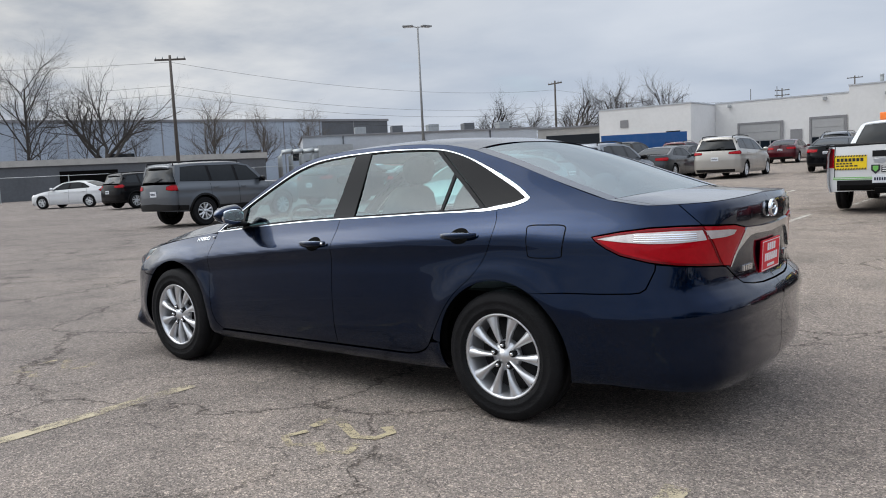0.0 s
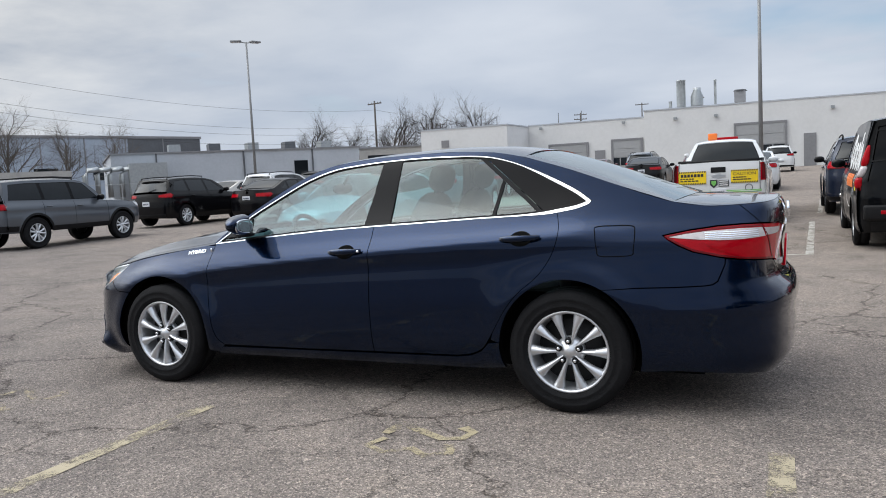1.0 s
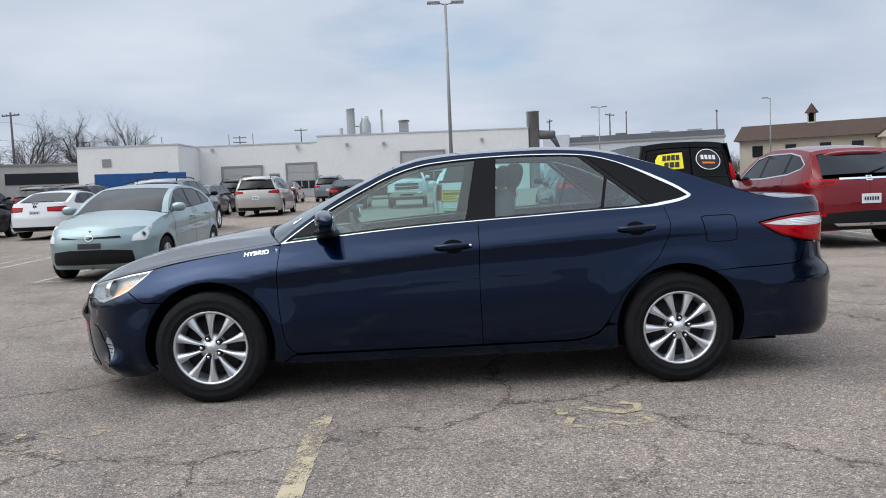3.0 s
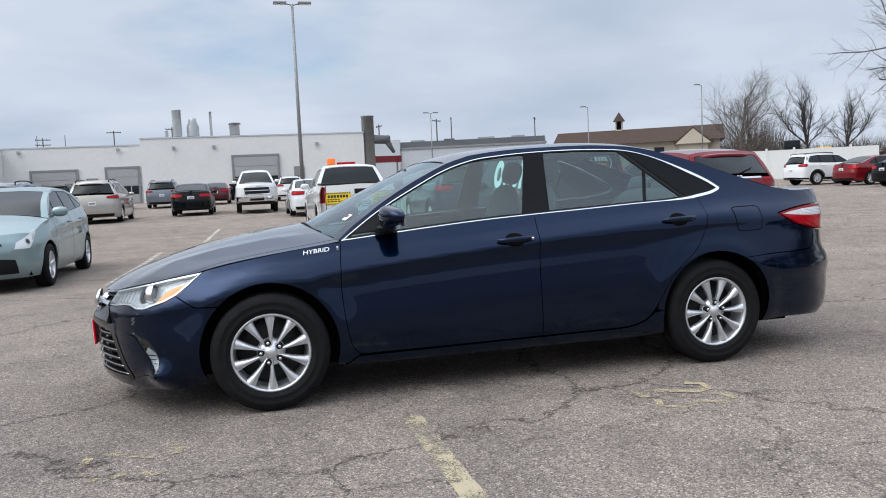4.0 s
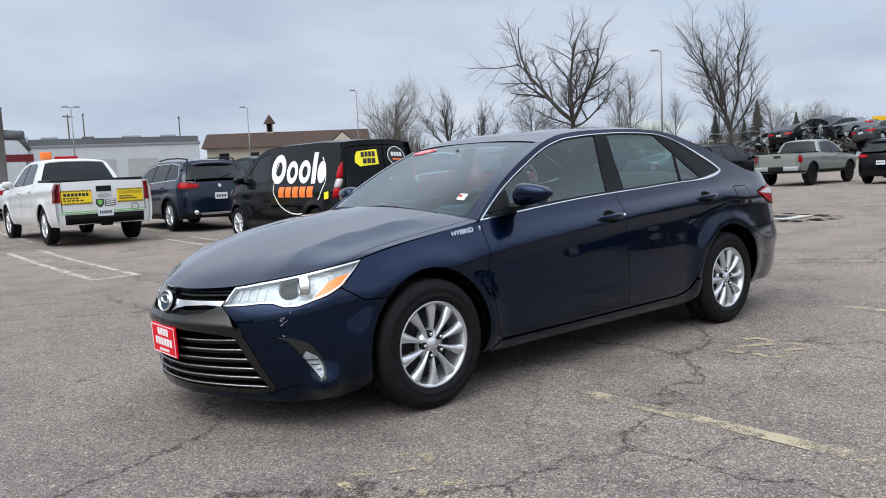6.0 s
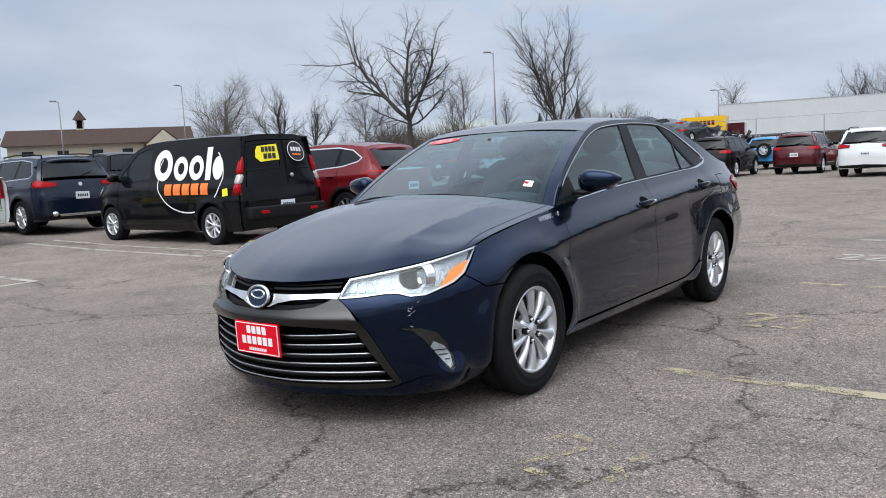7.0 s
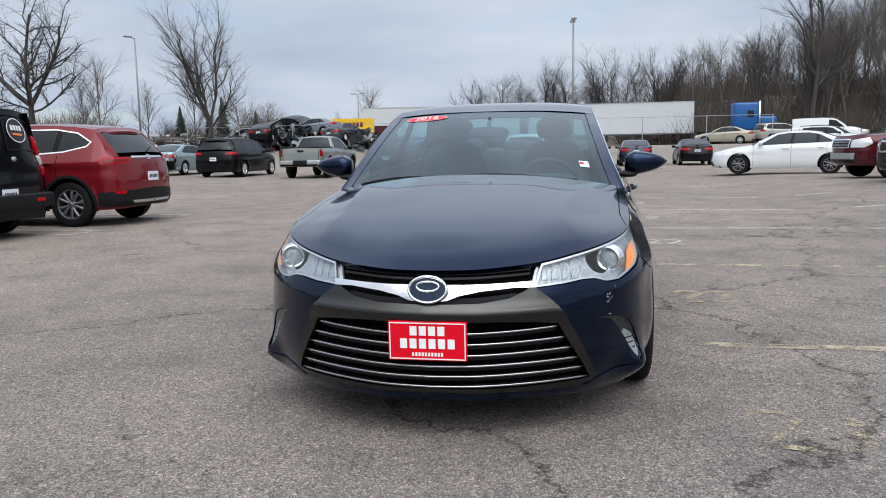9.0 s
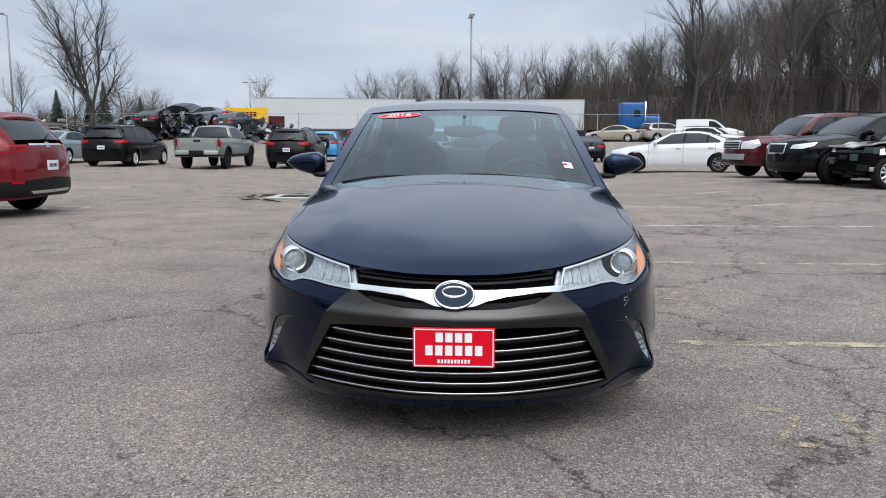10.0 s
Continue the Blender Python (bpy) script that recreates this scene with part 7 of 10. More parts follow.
        for q, nm in zip(c, ("wheel_arch_trim", "wheel_arch_trim", "sill_cladding")):
            sheet(nm, q, BLACK_PLASTIC, car)
            sheet(nm, mirror_data(q), BLACK_PLASTIC, car)
    # door seams
    s = []
    for x in P["seams"]:
        z0, z1 = bot + 0.09, float(belt(x)) - 0.005
        u = float(sh.ux(x))
        if abs(abs(x) - wb) < ra:
            z0 = rt + math.sqrt(max(0.01, ra * ra - (abs(x) - wb) ** 2)) + 0.02
        s.append(skin_data(sh.f(0.0015), [(u - 0.005, z0), (u + 0.005, z0), (u + 0.005, z1), (u - 0.005, z1)], (), step, 0.0))
    if s:
        s += [mirror_data(q) for q in s]
        sheet("door_seams", join_data(*s), SHADE_AND_DARK, car)
    for x in P["seams"][1:3]:
        if name != "panel_van":
            for side in (-1, 1):
                a = sh.at(float(sh.ux(x - 0.16)), float(belt(x)) - 0.13, 0.018)
                bm = bmesh.new()
                blob(bm, a[0], side * abs(a[1]), a[2], 0.10, 0.016, 0.016, 3, 10, 6)
                part("door_handle", bm, body_paint, car)
    # mirrors, plate, wheels
    e = sh.at(float(sh.ux(xc + 0.33)), P["beltF"] + 0.06)
    for side in (-1, 1):
        bm = bmesh.new()
        blob(bm, xc + 0.36, side * (abs(e[1]) + 0.13), P["beltF"] + 0.10, 0.065, 0.115, 0.075, 2.6, 12, 8)
        tube(bm, (xc + 0.36, side * (abs(e[1]) - 0.01), P["beltF"] + 0.03), (xc + 0.36, side * (abs(e[1]) + 0.08), P["beltF"] + 0.08), 0.03, 0.025, 8)
        part("side_mirror", bm, body_paint if P["clad"] == 0 else BLACK_GLOSS, car)
    if kind in ("suv", "minivan", "hatch"):
        bm = bmesh.new()
        rx, rz = roof[-1]
        box(bm, rx - 0.10, rx + P.get("spoil", 0.13), -0.54, 0.54, rz - 0.075, rz - 0.022, 0.014)
        bmesh.ops.subdivide_edges(bm, edges=[e for e in bm.edges if abs(e.verts[0].co.y - e.verts[1].co.y) > 0.5], cuts=9)
        for v in bm.verts:
            w = max(0, v.co.x - rx)
            v.co.y *= 1 - 0.5 * w
            v.co.z -= 0.28 * w + 0.05 * (abs(v.co.y) / 0.56) ** 3
            v.co.x -= 0.10 * (abs(v.co.y) / 0.54) ** 4
        part("roof_spoiler", bm, body_paint, car)
        bm = bmesh.new()
        wx = lambda z: rx + (xk - rx) * (rz - z) / (rz - zk)
        tube(bm, (wx(zk + 0.06) + 0.03, 0.0, zk + 0.06), (wx(zk + 0.16) + 0.02, 0.34, zk + 0.16), 0.012, 0.008, 6)
        part("rear_wiper", bm, BLACK_PLASTIC, car)
    pz = P.get("plate", 0.78 if kind in ("sedan", "suv", "hatch", "minivan") else 0.62)
    px = xr + float(sh.rear(pz)) + 0.008
    bm = bmesh.new()
    box(bm, px - 0.012, px + 0.004, -0.15, 0.15, pz - 0.075, pz + 0.075, 0.004)
    pl = part("license_plate", bm, PLATE_WHITE, car, "pale licence plate", False)
    bm = bmesh.new()
    for k in range(6):
        box(bm, px + 0.0045, px + 0.0065, -0.115 + 0.04 * k, -0.09 + 0.04 * k, pz - 0.028, pz + 0.028)
    part("plate_print", bm, BLUE_BADGE, pl, "", False)
    if P["rails"]:
        for side in (-1, 1):
            bm = bmesh.new()
            pts = [sh.at(float(sh.ux(x)), z - 0.03) for x, z in roof[1:]]
            pts = [Vector((p[0], side * (abs(p[1]) - 0.07), p[2] + 0.055)) for p in pts]
            sweep(bm, [pts[0] - Vector((0, 0, 0.08))] + pts + [pts[-1] - Vector((0, 0, 0.08))], 0.018)
            part("roof_rail", bm, BLACK_PLASTIC, car)
    add_wheels(car, wb, P["track"], rt, P["rr"], 0.105, P["spokes"], P["twin"], P["metal"], 0.3)
    return car, sh, lofts, P


def at_rear(x, y, heading, P_kind, **more):
    """The pose of a vehicle whose rear centre stands at (x, y) and that faces heading (degrees from +Y towards +X)."""
    xr = {**KINDS[P_kind], **more}["xr"]
    h = radians(heading)
    return pose(x + math.sin(h) * xr, y + math.cos(h) * xr, 0, 0, 0, -90 - heading)


def at_front(x, y, heading, P_kind, **more):
    xf = {**KINDS[P_kind], **more}["xf"]
    h = radians(heading)
    return pose(x + math.sin(h) * xf, y + math.cos(h) * xf, 0, 0, 0, -90 - heading)


make_sedan()

# ---- parked vehicles ----
CARS = {}


def park_all():
    CARS["runner"] = vehicle("suv", "dark grey boxy body-on-frame off-road wagon, parked", "suv", at_rear(-16.0, 8.15, 0, "suv", xr=2.42), CAR_SLATE, step=0.06, xf=-2.42, xr=2.42, wb=1.395, rt=0.40, rr=0.235, bot=0.42, lean=0.26, valance=0.66, plate=0.92, tail=[("x", 2.20, 1.00), ("x", 2.22, 1.17), ("y", 0.82, 1.17), ("y", 0.60, 1.13), ("y", 0.60, 1.03), ("y", 0.80, 1.00)], zhf=1.0, cowl=(-0.98, 1.2), kr=0.35,
            roof=[(-0.35, 1.68), (0.0, 1.76), (0.6, 1.79), (1.4, 1.78), (2.15, 1.74)], dlo=[(-0.66, 1.2), (-0.24, 1.62), (0.1, 1.67), (1.5, 1.67), (2.0, 1.64), (2.1, 1.25), (0.3, 1.2)], beltF=1.13, beltR=1.2,
            rear=[(0.3, -0.09), (0.5, 0), (0.8, 0), (1.05, -0.03), (1.2, -0.06), (1.74, -0.22)], back=(2.3, 1.18))
    vehicle("suv", "black three-row crossover with silver wheels, parked", "suv", at_rear(-17.4, 15.2, 0, "suv"), CAR_BLACK, clad=0.0)
    vehicle("sedan", "black midsize sedan parked beside other cars", "sedan", at_rear(-14.6, 16.9, 0, "sedan"), CAR_BLACK)
    vehicle("sedan", "white midsize sedan with a dark lower bumper", "sedan", at_rear(-11.7, 18.0, 0, "sedan"), CAR_WHITE)
    CARS["prius"] = vehicle("hatchback", "pale aqua five-door hybrid hatchback, dusty", "hatch", pose(-5.12, 8.55, 0, 0, 0, 90), CAR_AQUA, step=0.045, grille=[(0.52, 0.655), (0.50, 0.690), (0, 0.676), (0, 0.640)], head=[("y", 0.66, 0.60), ("y", 0.70, 0.69), ("x", -1.66, 0.865), ("x", -1.72, 0.80), ("x", -1.90, 0.66), ("y", 0.84, 0.60)])
    vehicle("minivan", "silver beige minivan, parked", "minivan", at_rear(-7.3, 28.0, 0, "minivan"), CAR_SILVER)
    vehicle("minivan", "steel blue-grey minivan, parked far off", "minivan", at_rear(-6.4, 45.7, 0, "minivan"), CAR_STEEL)
    vehicle("sedan", "black sedan with dark windows, parked", "sedan", at_rear(-3.8, 31.2, 0, "sedan"), CAR_BLACK)
    vehicle("sedan", "dark red sedan, parked far off", "sedan", at_rear(-3.3, 48.0, 0, "sedan"), CAR_MAROON)
    vehicle("pickup_truck", "dark pickup truck, parked far off", "pickup", at_rear(-1.6, 58.0, 0, "pickup"), CAR_BLACK)
    CARS["hd"] = vehicle("pickup_truck", "white heavy-duty pickup truck facing out, chrome grille", "pickup", at_front(-0.95, 30.4, 180, "pickup"), CAR_WHITE, zhf=1.22, cowl=(-1.42, 1.38), beltF=1.3, beltR=1.35, bot=0.45, rt=0.41,
            roof=[(-0.72, 1.84), (-0.35, 1.93), (0.1, 1.96), (0.6, 1.94), (0.80, 1.88)], back=(1.02, 1.42), deck=(2.61, 1.4), dlo=[(-1.08, 1.36), (-0.60, 1.76), (-0.25, 1.84), (0.45, 1.84), (0.66, 1.78), (0.80, 1.40), (0.0, 1.36)])
    vehicle("sedan", "new white sedan with black roof edge, parked", "sedan", at_rear(1.1, 25.0, 0, "sedan"), CAR_WHITE)
    CARS["truck"] = vehicle("pickup_truck", "white midsize pickup truck with caution signs on its tailgate", "pickup", at_rear(1.06, 12.3, 0, "pickup"), CAR_WHITE, step=0.045, valance=0.60, tailmat=RED_LENS)
    CARS["x3"] = vehicle("suv", "navy blue luxury crossover with silver wheels", "suv", at_rear(4.0, 13.4, 0, "suv"), CAR_BLUE, step=0.045)
    CARS["van"] = vehicle("panel_van", "black panel van with white and orange advertising", "van", at_rear(4.15, 7.12, 0, "van"), CAR_VAN, category="van", step=0.045, rear_pane=CAR_VAN, tail=[("x", 2.10, 0.82), ("x", 2.13, 0.90), ("y", 0.93, 0.90), ("y", 0.93, 0.82)], spokes=9, twin=0.0)
    vehicle("pickup_truck", "black pickup truck with a paper in its window", "pickup", at_rear(7.0, 14.5, 0, "pickup"), CAR_BLACK)
    CARS["crv"] = vehicle("suv", "bright red compact crossover with black cladding", "suv", at_rear(6.80, 6.55, 0, "suv"), CAR_RED, step=0.045, valance=0.60, metal=DARK_ALLOY, tailmat=RED_LENS, rails=False, kr=0.75, clad=0.30,
            roof=[(-0.30, 1.57), (0.1, 1.645), (0.6, 1.67), (1.2, 1.645), (1.74, 1.585)], back=(2.16, 1.11), rear=[(0.25, -0.09), (0.42, 0), (0.7, 0), (0.95, -0.04), (1.12, -0.09), (1.60, -0.46)],
            dlo=[(-0.72, 1.13), (-0.20, 1.49), (0.2, 1.55), (1.05, 1.55), (1.45, 1.49), (1.72, 1.34), (1.64, 1.27), (1.25, 1.19), (0.3, 1.13)], tail=[("x", 1.86, 1.05), ("x", 1.95, 1.10), ("y", 0.54, 1.09), ("y", 0.56, 1.01), ("x", 2.0, 0.97)])
    vehicle("minivan", "black minivan parked in a row", "minivan", at_rear(26.0, 15.1, 90, "minivan"), CAR_BLACK)
    CARS["cement"] = vehicle("pickup_truck", "cement grey pickup truck with black wheels", "pickup", at_rear(25.4, 10.95, 90, "pickup"), CAR_CEMENT, step=0.06, metal=BLACK_PLASTIC, clad=0.30, rt=0.42, bot=0.46, plate=0.66,
            tail=[("x", 2.50, 0.90), ("x", 2.52, 1.17), ("y", 0.86, 1.17), ("y", 0.86, 0.90)])
    vehicle("suv", "black compact crossover, parked", "suv", at_rear(26.6, 7.7, 90, "suv"), CAR_BLACK)
    vehicle("suv", "dark red crossover parked in a row", "suv", at_rear(28.8, 4.95, 90, "suv"), CAR_MAROON)
    vehicle("suv", "white crossover with dark lower trim", "suv", at_rear(24.6, 1.75, 90, "suv"), CAR_WHITE)
    vehicle("sedan", "black coupe, parked by the fence", "sedan", at_rear(39.8, -0.9, 90, "sedan"), CAR_BLACK)
    vehicle("sedan", "dark blue sedan, parked by the fence", "sedan", at_rear(39.0, -3.2, 90, "sedan"), CAR_BLUE)
    vehicle("sedan", "black sedan, parked by the fence", "sedan", at_rear(39.0, -6.4, 90, "sedan"), CAR_BLACK)
    H = lambda x, y, heading: pose(x, y, 0, 0, 0, -90 - heading)
    vehicle("sedan", "white sedan with dark glass, parked side on", "sedan", H(23.32, -7.21, 16), CAR_WHITE, metal=DARK_ALLOY)
    CARS["maroon"] = vehicle("suv", "maroon off-road wagon with a silver grille and bumper", "suv", H(17.4, -9.42, -10), CAR_MAROON, step=0.06, xf=-2.40, xr=2.40, wb=1.395, rt=0.39, rr=0.235, bot=0.34, lean=0.30, zhf=1.04, cowl=(-1.02, 1.2), kr=0.4,
            roof=[(-0.35, 1.68), (0.0, 1.77), (0.6, 1.80), (1.4, 1.79), (2.1, 1.74)], dlo=[(-0.66, 1.2), (-0.24, 1.62), (0.1, 1.67), (1.5, 1.67), (2.0, 1.64), (2.1, 1.25), (0.3, 1.2)], beltF=1.13, beltR=1.2, back=(2.3, 1.18),
            rear=[(0.3, -0.09), (0.5, 0), (0.8, 0), (1.05, -0.03), (1.2, -0.06), (1.74, -0.22)], head=[("y", 0.52, 0.80), ("y", 0.54, 0.99), ("x", -2.02, 1.05), ("x", -1.95, 0.90), ("y", 0.84, 0.80)])
    CARS["jag"] = vehicle("suv", "black luxury crossover with large silver wheels", "suv", H(14.2, -9.46, -10), CAR_BLACK, step=0.06, metal=ALLOY, hw=0.965, xf=-2.37, xr=2.37, wb=1.437, rt=0.385, rr=0.272, track=0.83, clad=0.0, spokes=5, twin=0.16,
            head=[("y", 0.50, 0.80), ("y", 0.56, 0.89), ("x", -1.86, 0.955), ("x", -1.95, 0.87), ("y", 0.78, 0.80)])
    CARS["wreck"] = vehicle("sedan", "dark damaged sedan with a torn-off front wing", "sedan", H(12.2, -9.8, -10), CAR_BLACK, step=0.06, wb=1.55, xf=-1.92, kf=0.35, zhf=0.80, cowl=(-0.98, 0.99))
    # far row of the lot
    vehicle("sedan", "bright red sedan, parked in a row", "sedan", at_rear(27.2, 27.8, 90, "sedan"), CAR_RED)
    vehicle("sedan", "black sedan, parked in a row", "sedan", at_rear(26.6, 24.6, 90, "sedan"), CAR_BLACK)
    CARS["smashed"] = vehicle("sedan", "pale silver sedan with a smashed rear corner", "sedan", at_rear(27.6, 18.7, 90, "sedan"), CAR_AQUA)
    vehicle("suv", "dark blue crossover, parked in a row", "suv", at_rear(27.5, 21.8, 90, "suv"), CAR_BLUE)
    vehicle("suv", "white crossover parked beside a white fence", "suv", at_rear(31.5, 36.5, 90, "suv"), CAR_WHITE)
    vehicle("suv", "brown crossover behind a pickup truck", "suv", at_rear(33.4, 9.6, 90, "suv"), CAR_MAROON)
    CARS["jeep"] = vehicle("suv", "bright blue open-top off-roader", "suv", at_rear(36.8, 8.3, 90, "suv"), CAR_SKY, kr=0.3, clad=0.2)
    vehicle("sedan", "pale silver sedan at the far edge", "sedan", H(48.0, 11.0, 120), CAR_WHITE)
    vehicle("sedan", "small red sedan parked in a row", "sedan", at_rear(36.5, 3.0, 90, "sedan"), CAR_RED)
    vehicle("sedan", "dark grey sedan, parked past a crossover", "sedan", at_rear(33.0, -0.6, 90, "sedan"), CAR_GREY)
    # the middle of the lot, towards the service building
    vehicle("suv", "white crossover beside a service building", "suv", at_rear(1.6, 49.0, 0, "suv"), CAR_WHITE)
    vehicle("suv", "black crossover by a service building", "suv", at_rear(-11.4, 40.5, 0, "suv"), CAR_BLACK)
    vehicle("suv", "dark maroon crossover by a service building", "suv", at_rear(-15.0, 43.0, 0, "suv"), CAR_MAROON)
    vehicle("sedan", "dark red sedan before roller doors", "sedan", at_rear(-9.6, 46.5, 0, "sedan"), CAR_MAROON)
    vehicle("pickup_truck", "black pickup truck behind other cars", "pickup", at_rear(-12.6, 28.6, 0, "pickup"), CAR_BLACK)
    vehicle("sedan", "dark grey sedan beside a minivan", "sedan", at_rear(-10.3, 28.2, 0, "sedan"), CAR_GREY)
    vehicle("suv", "dark blue crossover before a container", "suv", at_rear(-16.2, 30.5, 0, "suv"), CAR_BLUE)
    vehicle("suv", "white crossover in a second row", "suv", at_rear(-18.2, 22.0, 0, "suv"), CAR_WHITE)
    vehicle("sedan", "silver sedan in a second row", "sedan", at_rear(-21.0, 22.5, 0, "sedan"), CAR_SILVER)
    vehicle("suv", "white crossover near a white fence", "suv", at_rear(27.0, 31.2, 90, "suv"), CAR_WHITE)
    # behind the first rows, towards the workshop
    vehicle("suv", "silver blue crossover parked in a row", "suv", at_rear(-7.9, 17.2, 0, "suv"), CAR_STEEL)
    vehicle("sedan", "silver sedan parked in a row", "sedan", at_rear(-25.5, 31.0, 15, "sedan"), CAR_SILVER)
    vehicle("suv", "black crossover, parked far off", "suv", at_rear(-22.5, 32.5, 0, "suv"), CAR_BLACK)
    vehicle("suv", "dark grey crossover, parked far off", "suv", at_rear(-19.6, 33.5, 0, "suv"), CAR_GREY)
    vehicle("sedan", "white sedan, parked far off", "sedan", at_rear(-17.0, 33.0, 0, "sedan"), CAR_WHITE)
    vehicle("suv", "dark blue crossover, parked far off", "suv", at_rear(-13.4, 31.0, 0, "suv"), CAR_BLUE)
    vehicle("sedan", "black sedan, parked far off", "sedan", at_rear(-10.8, 31.6, 0, "sedan"), CAR_BLACK)
    vehicle("sedan", "white older sedan by a fence", "sedan", H(-38.6, 17.6, -118), CAR_WHITE)
    vehicle("suv", "black crossover by a fence", "suv", at_rear(-31.0, 15.2, 0, "suv"), CAR_BLACK)
    vehicle("suv", "grey crossover by a fence", "suv", at_rear(-28.2, 15.8, 0, "suv"), CAR_STEEL)
    vehicle("sedan", "silver sedan behind other cars", "sedan", at_rear(-27.0, 25.0, 0, "sedan"), CAR_SILVER)
    vehicle("sedan", "white sedan with red tail lamps", "sedan", at_rear(-24.0, 24.0, 0, "sedan"), CAR_WHITE)
    # beyond the verge
    vehicle("panel_van", "white cargo van beyond the verge", "van", H(58.0, -18.0, 200), CAR_WHITE, "van")
    vehicle("suv", "white off-road wagon beyond the verge", "suv", H(51.0, -16.5, 210), CAR_WHITE)
    vehicle("suv", "silver off-road wagon beyond the fence", "suv", H(63.8, -16.2, 160), CAR_SILVER)
    vehicle("sedan", "champagne sedan beyond the fence", "sedan", H(63.5, -11.7, 20), CAR_TAN)
    vehicle("suv", "silver wagon beyond the fence", "suv", H(64.0, -20.6, 200), CAR_SILVER)
    # scrapped cars heaped on a mound
    for k, (x, y, z, hd, tilt, pt) in enumerate(((54.0, 24.5, 1.9, 80, 4, CAR_BLACK), (55.5, 21.0, 2.2, 15, -6, CAR_STEEL), (54.5, 18.2, 1.8, 100, 7, CAR_GREY), (56.6, 23.4, 2.6, 20, 12, CAR_BLACK), (56.0, 27.0, 1.6, 20, -4, CAR_SILVER))):
        vehicle("scrapped_car", "crumpled scrapped car on a heap", "sedan", Matrix.Translation((x, y, z)) @ pose(0, 0, 0, tilt, tilt / 2, -90 - hd), pt, "scrapped car", "scrapped cars", rest=False)


park_all()

# ---- what sets single vehicles apart ----
def rear_u(sh, y):
    return float(sh.ur(abs(y))) if y < 0 else 2 * sh.end - float(sh.ur(abs(y)))


def decal(name, f, poly, mat, parent, label="", holes=(), step=0.08):
    d = skin_data(f, poly, holes, step, 0.002)
    return sheet(name, d, mat, parent, label)


def ellipse(cx, cz, rx, rz, n=28):
    return [(cx + rx * math.cos(2 * math.pi * i / n), cz + rz * math.sin(2 * math.pi * i / n)) for i in range(n)]


def dress_van():
    van, sh, lofts, P = CARS["van"]
    U = lambda pts: [(float(sh.ux(x)), z) for x, z in pts]
    f = sh.f(0.004)
    # white round shapes of the advertising, with orange bars under them
    for cx, rx, rz, cz in ((0.14, 0.27, 0.27, 1.36), (0.66, 0.20, 0.205, 1.29), (1.10, 0.20, 0.205, 1.29)):
        decal("white_shape", f, U(ellipse(cx, cz, rx, rz)), WHITE, van, "white round advertising shape", [U(ellipse(cx + 0.01, cz, rx * 0.46, rz * 0.50, 20))])
    decal("white_shape", f, U([(1.36, 1.08), (1.50, 1.08), (1.50, 1.62), (1.36, 1.62)]), WHITE, van)
    decal("white_shape", f, U(ellipse(1.68, 1.27, 0.135, 0.19)), WHITE, van)
    for i in range(5):
        x = 0.26 + i * 0.255
        decal("orange_shape", f, U([(x, 0.84), (x + 0.20, 0.84), (x + 0.20, 1.03), (x, 1.03)]), ORANGE, van, "orange advertising bar")
    big = [p for p in ellipse(0.92, 1.16, 0.92, 0.63, 60)]
    thin = [p for p in ellipse(0.92, 1.16, 0.90, 0.61, 60)]
    quads_v, quads_f = [], []
    n = 60
    for i in range(n):
        a, b, c, d = big[i], big[(i + 1) % n], thin[(i + 1) % n], thin[i]
        mz, mx = (a[1] + b[1]) / 2, (a[0] + b[0]) / 2
        if (mz < 0.98 and (mx < 1.15 or mx > 1.78)) or mx > 1.66 or (mx < 0.2 and mz < 1.45):
            o = len(quads_v)
            quads_v += [sh.at(float(sh.ux(x)), z, 0.004) for x, z in (a, b, c, d)]
            quads_f.append((o, o + 1, o + 2, o + 3))
    put("white_ring", mesh_of("white_ring", quads_v, quads_f, WHITE), van, "thin white advertising ring")
    decal("yellow_tag", f, U([(1.86, 0.80), (2.00, 0.82), (2.00, 0.94), (1.86, 0.92)]), TAG_YELLOW, van, "yellow price-tag shape")
    # rear doors
    rear = [lf for lf, what in lofts if what == "rear"][0]
    g = rear.f(0.0)
    h = lambda t, b: g(t, b) + np.array([0.012, 0, 0])
    zt = lambda z: (1.79 - z) * rear.end / 0.84
    T = lambda pts: [(zt(z), y / 0.84 * 0.75) for y, z in pts]
    decal("yellow_tag", h, T([(-0.52, 1.60), (-0.08, 1.62), (-0.06, 1.36), (-0.46, 1.34), (-0.56, 1.42), (-0.56, 1.53)]), TAG_YELLOW, van, "yellow price-tag shape with dark bars")
    hb = lambda t, b: g(t, b) + np.array([0.018, 0, 0])
    for z0, z1, y0, y1, n in ((1.50, 1.585, -0.44, -0.12, 4), (1.385, 1.47, -0.40, -0.12, 3)):
        for i in range(n):
            a = y0 + (y1 - y0) * i / n
            decal("dark_bar", hb, T([(a, z0), (a + 0.8 * (y1 - y0) / n, z0), (a + 0.8 * (y1 - y0) / n, z1), (a, z1)]), INK, van)
    decal("round_badge", h, T(ellipse(0.40, 1.50, 0.235, 0.17)), INK, van, "dark round badge with a white edge")
    decal("badge_edge", hb, T(ellipse(0.40, 1.50, 0.235, 0.17)), WHITE, van, "", [T(ellipse(0.40, 1.50, 0.22, 0.158))])
    for i in range(4):
        decal("badge_bar", hb, T([(0.26 + 0.075 * i, 1.50), (0.315 + 0.075 * i, 1.50), (0.315 + 0.075 * i, 1.57), (0.26 + 0.075 * i, 1.57)]), WHITE, van)
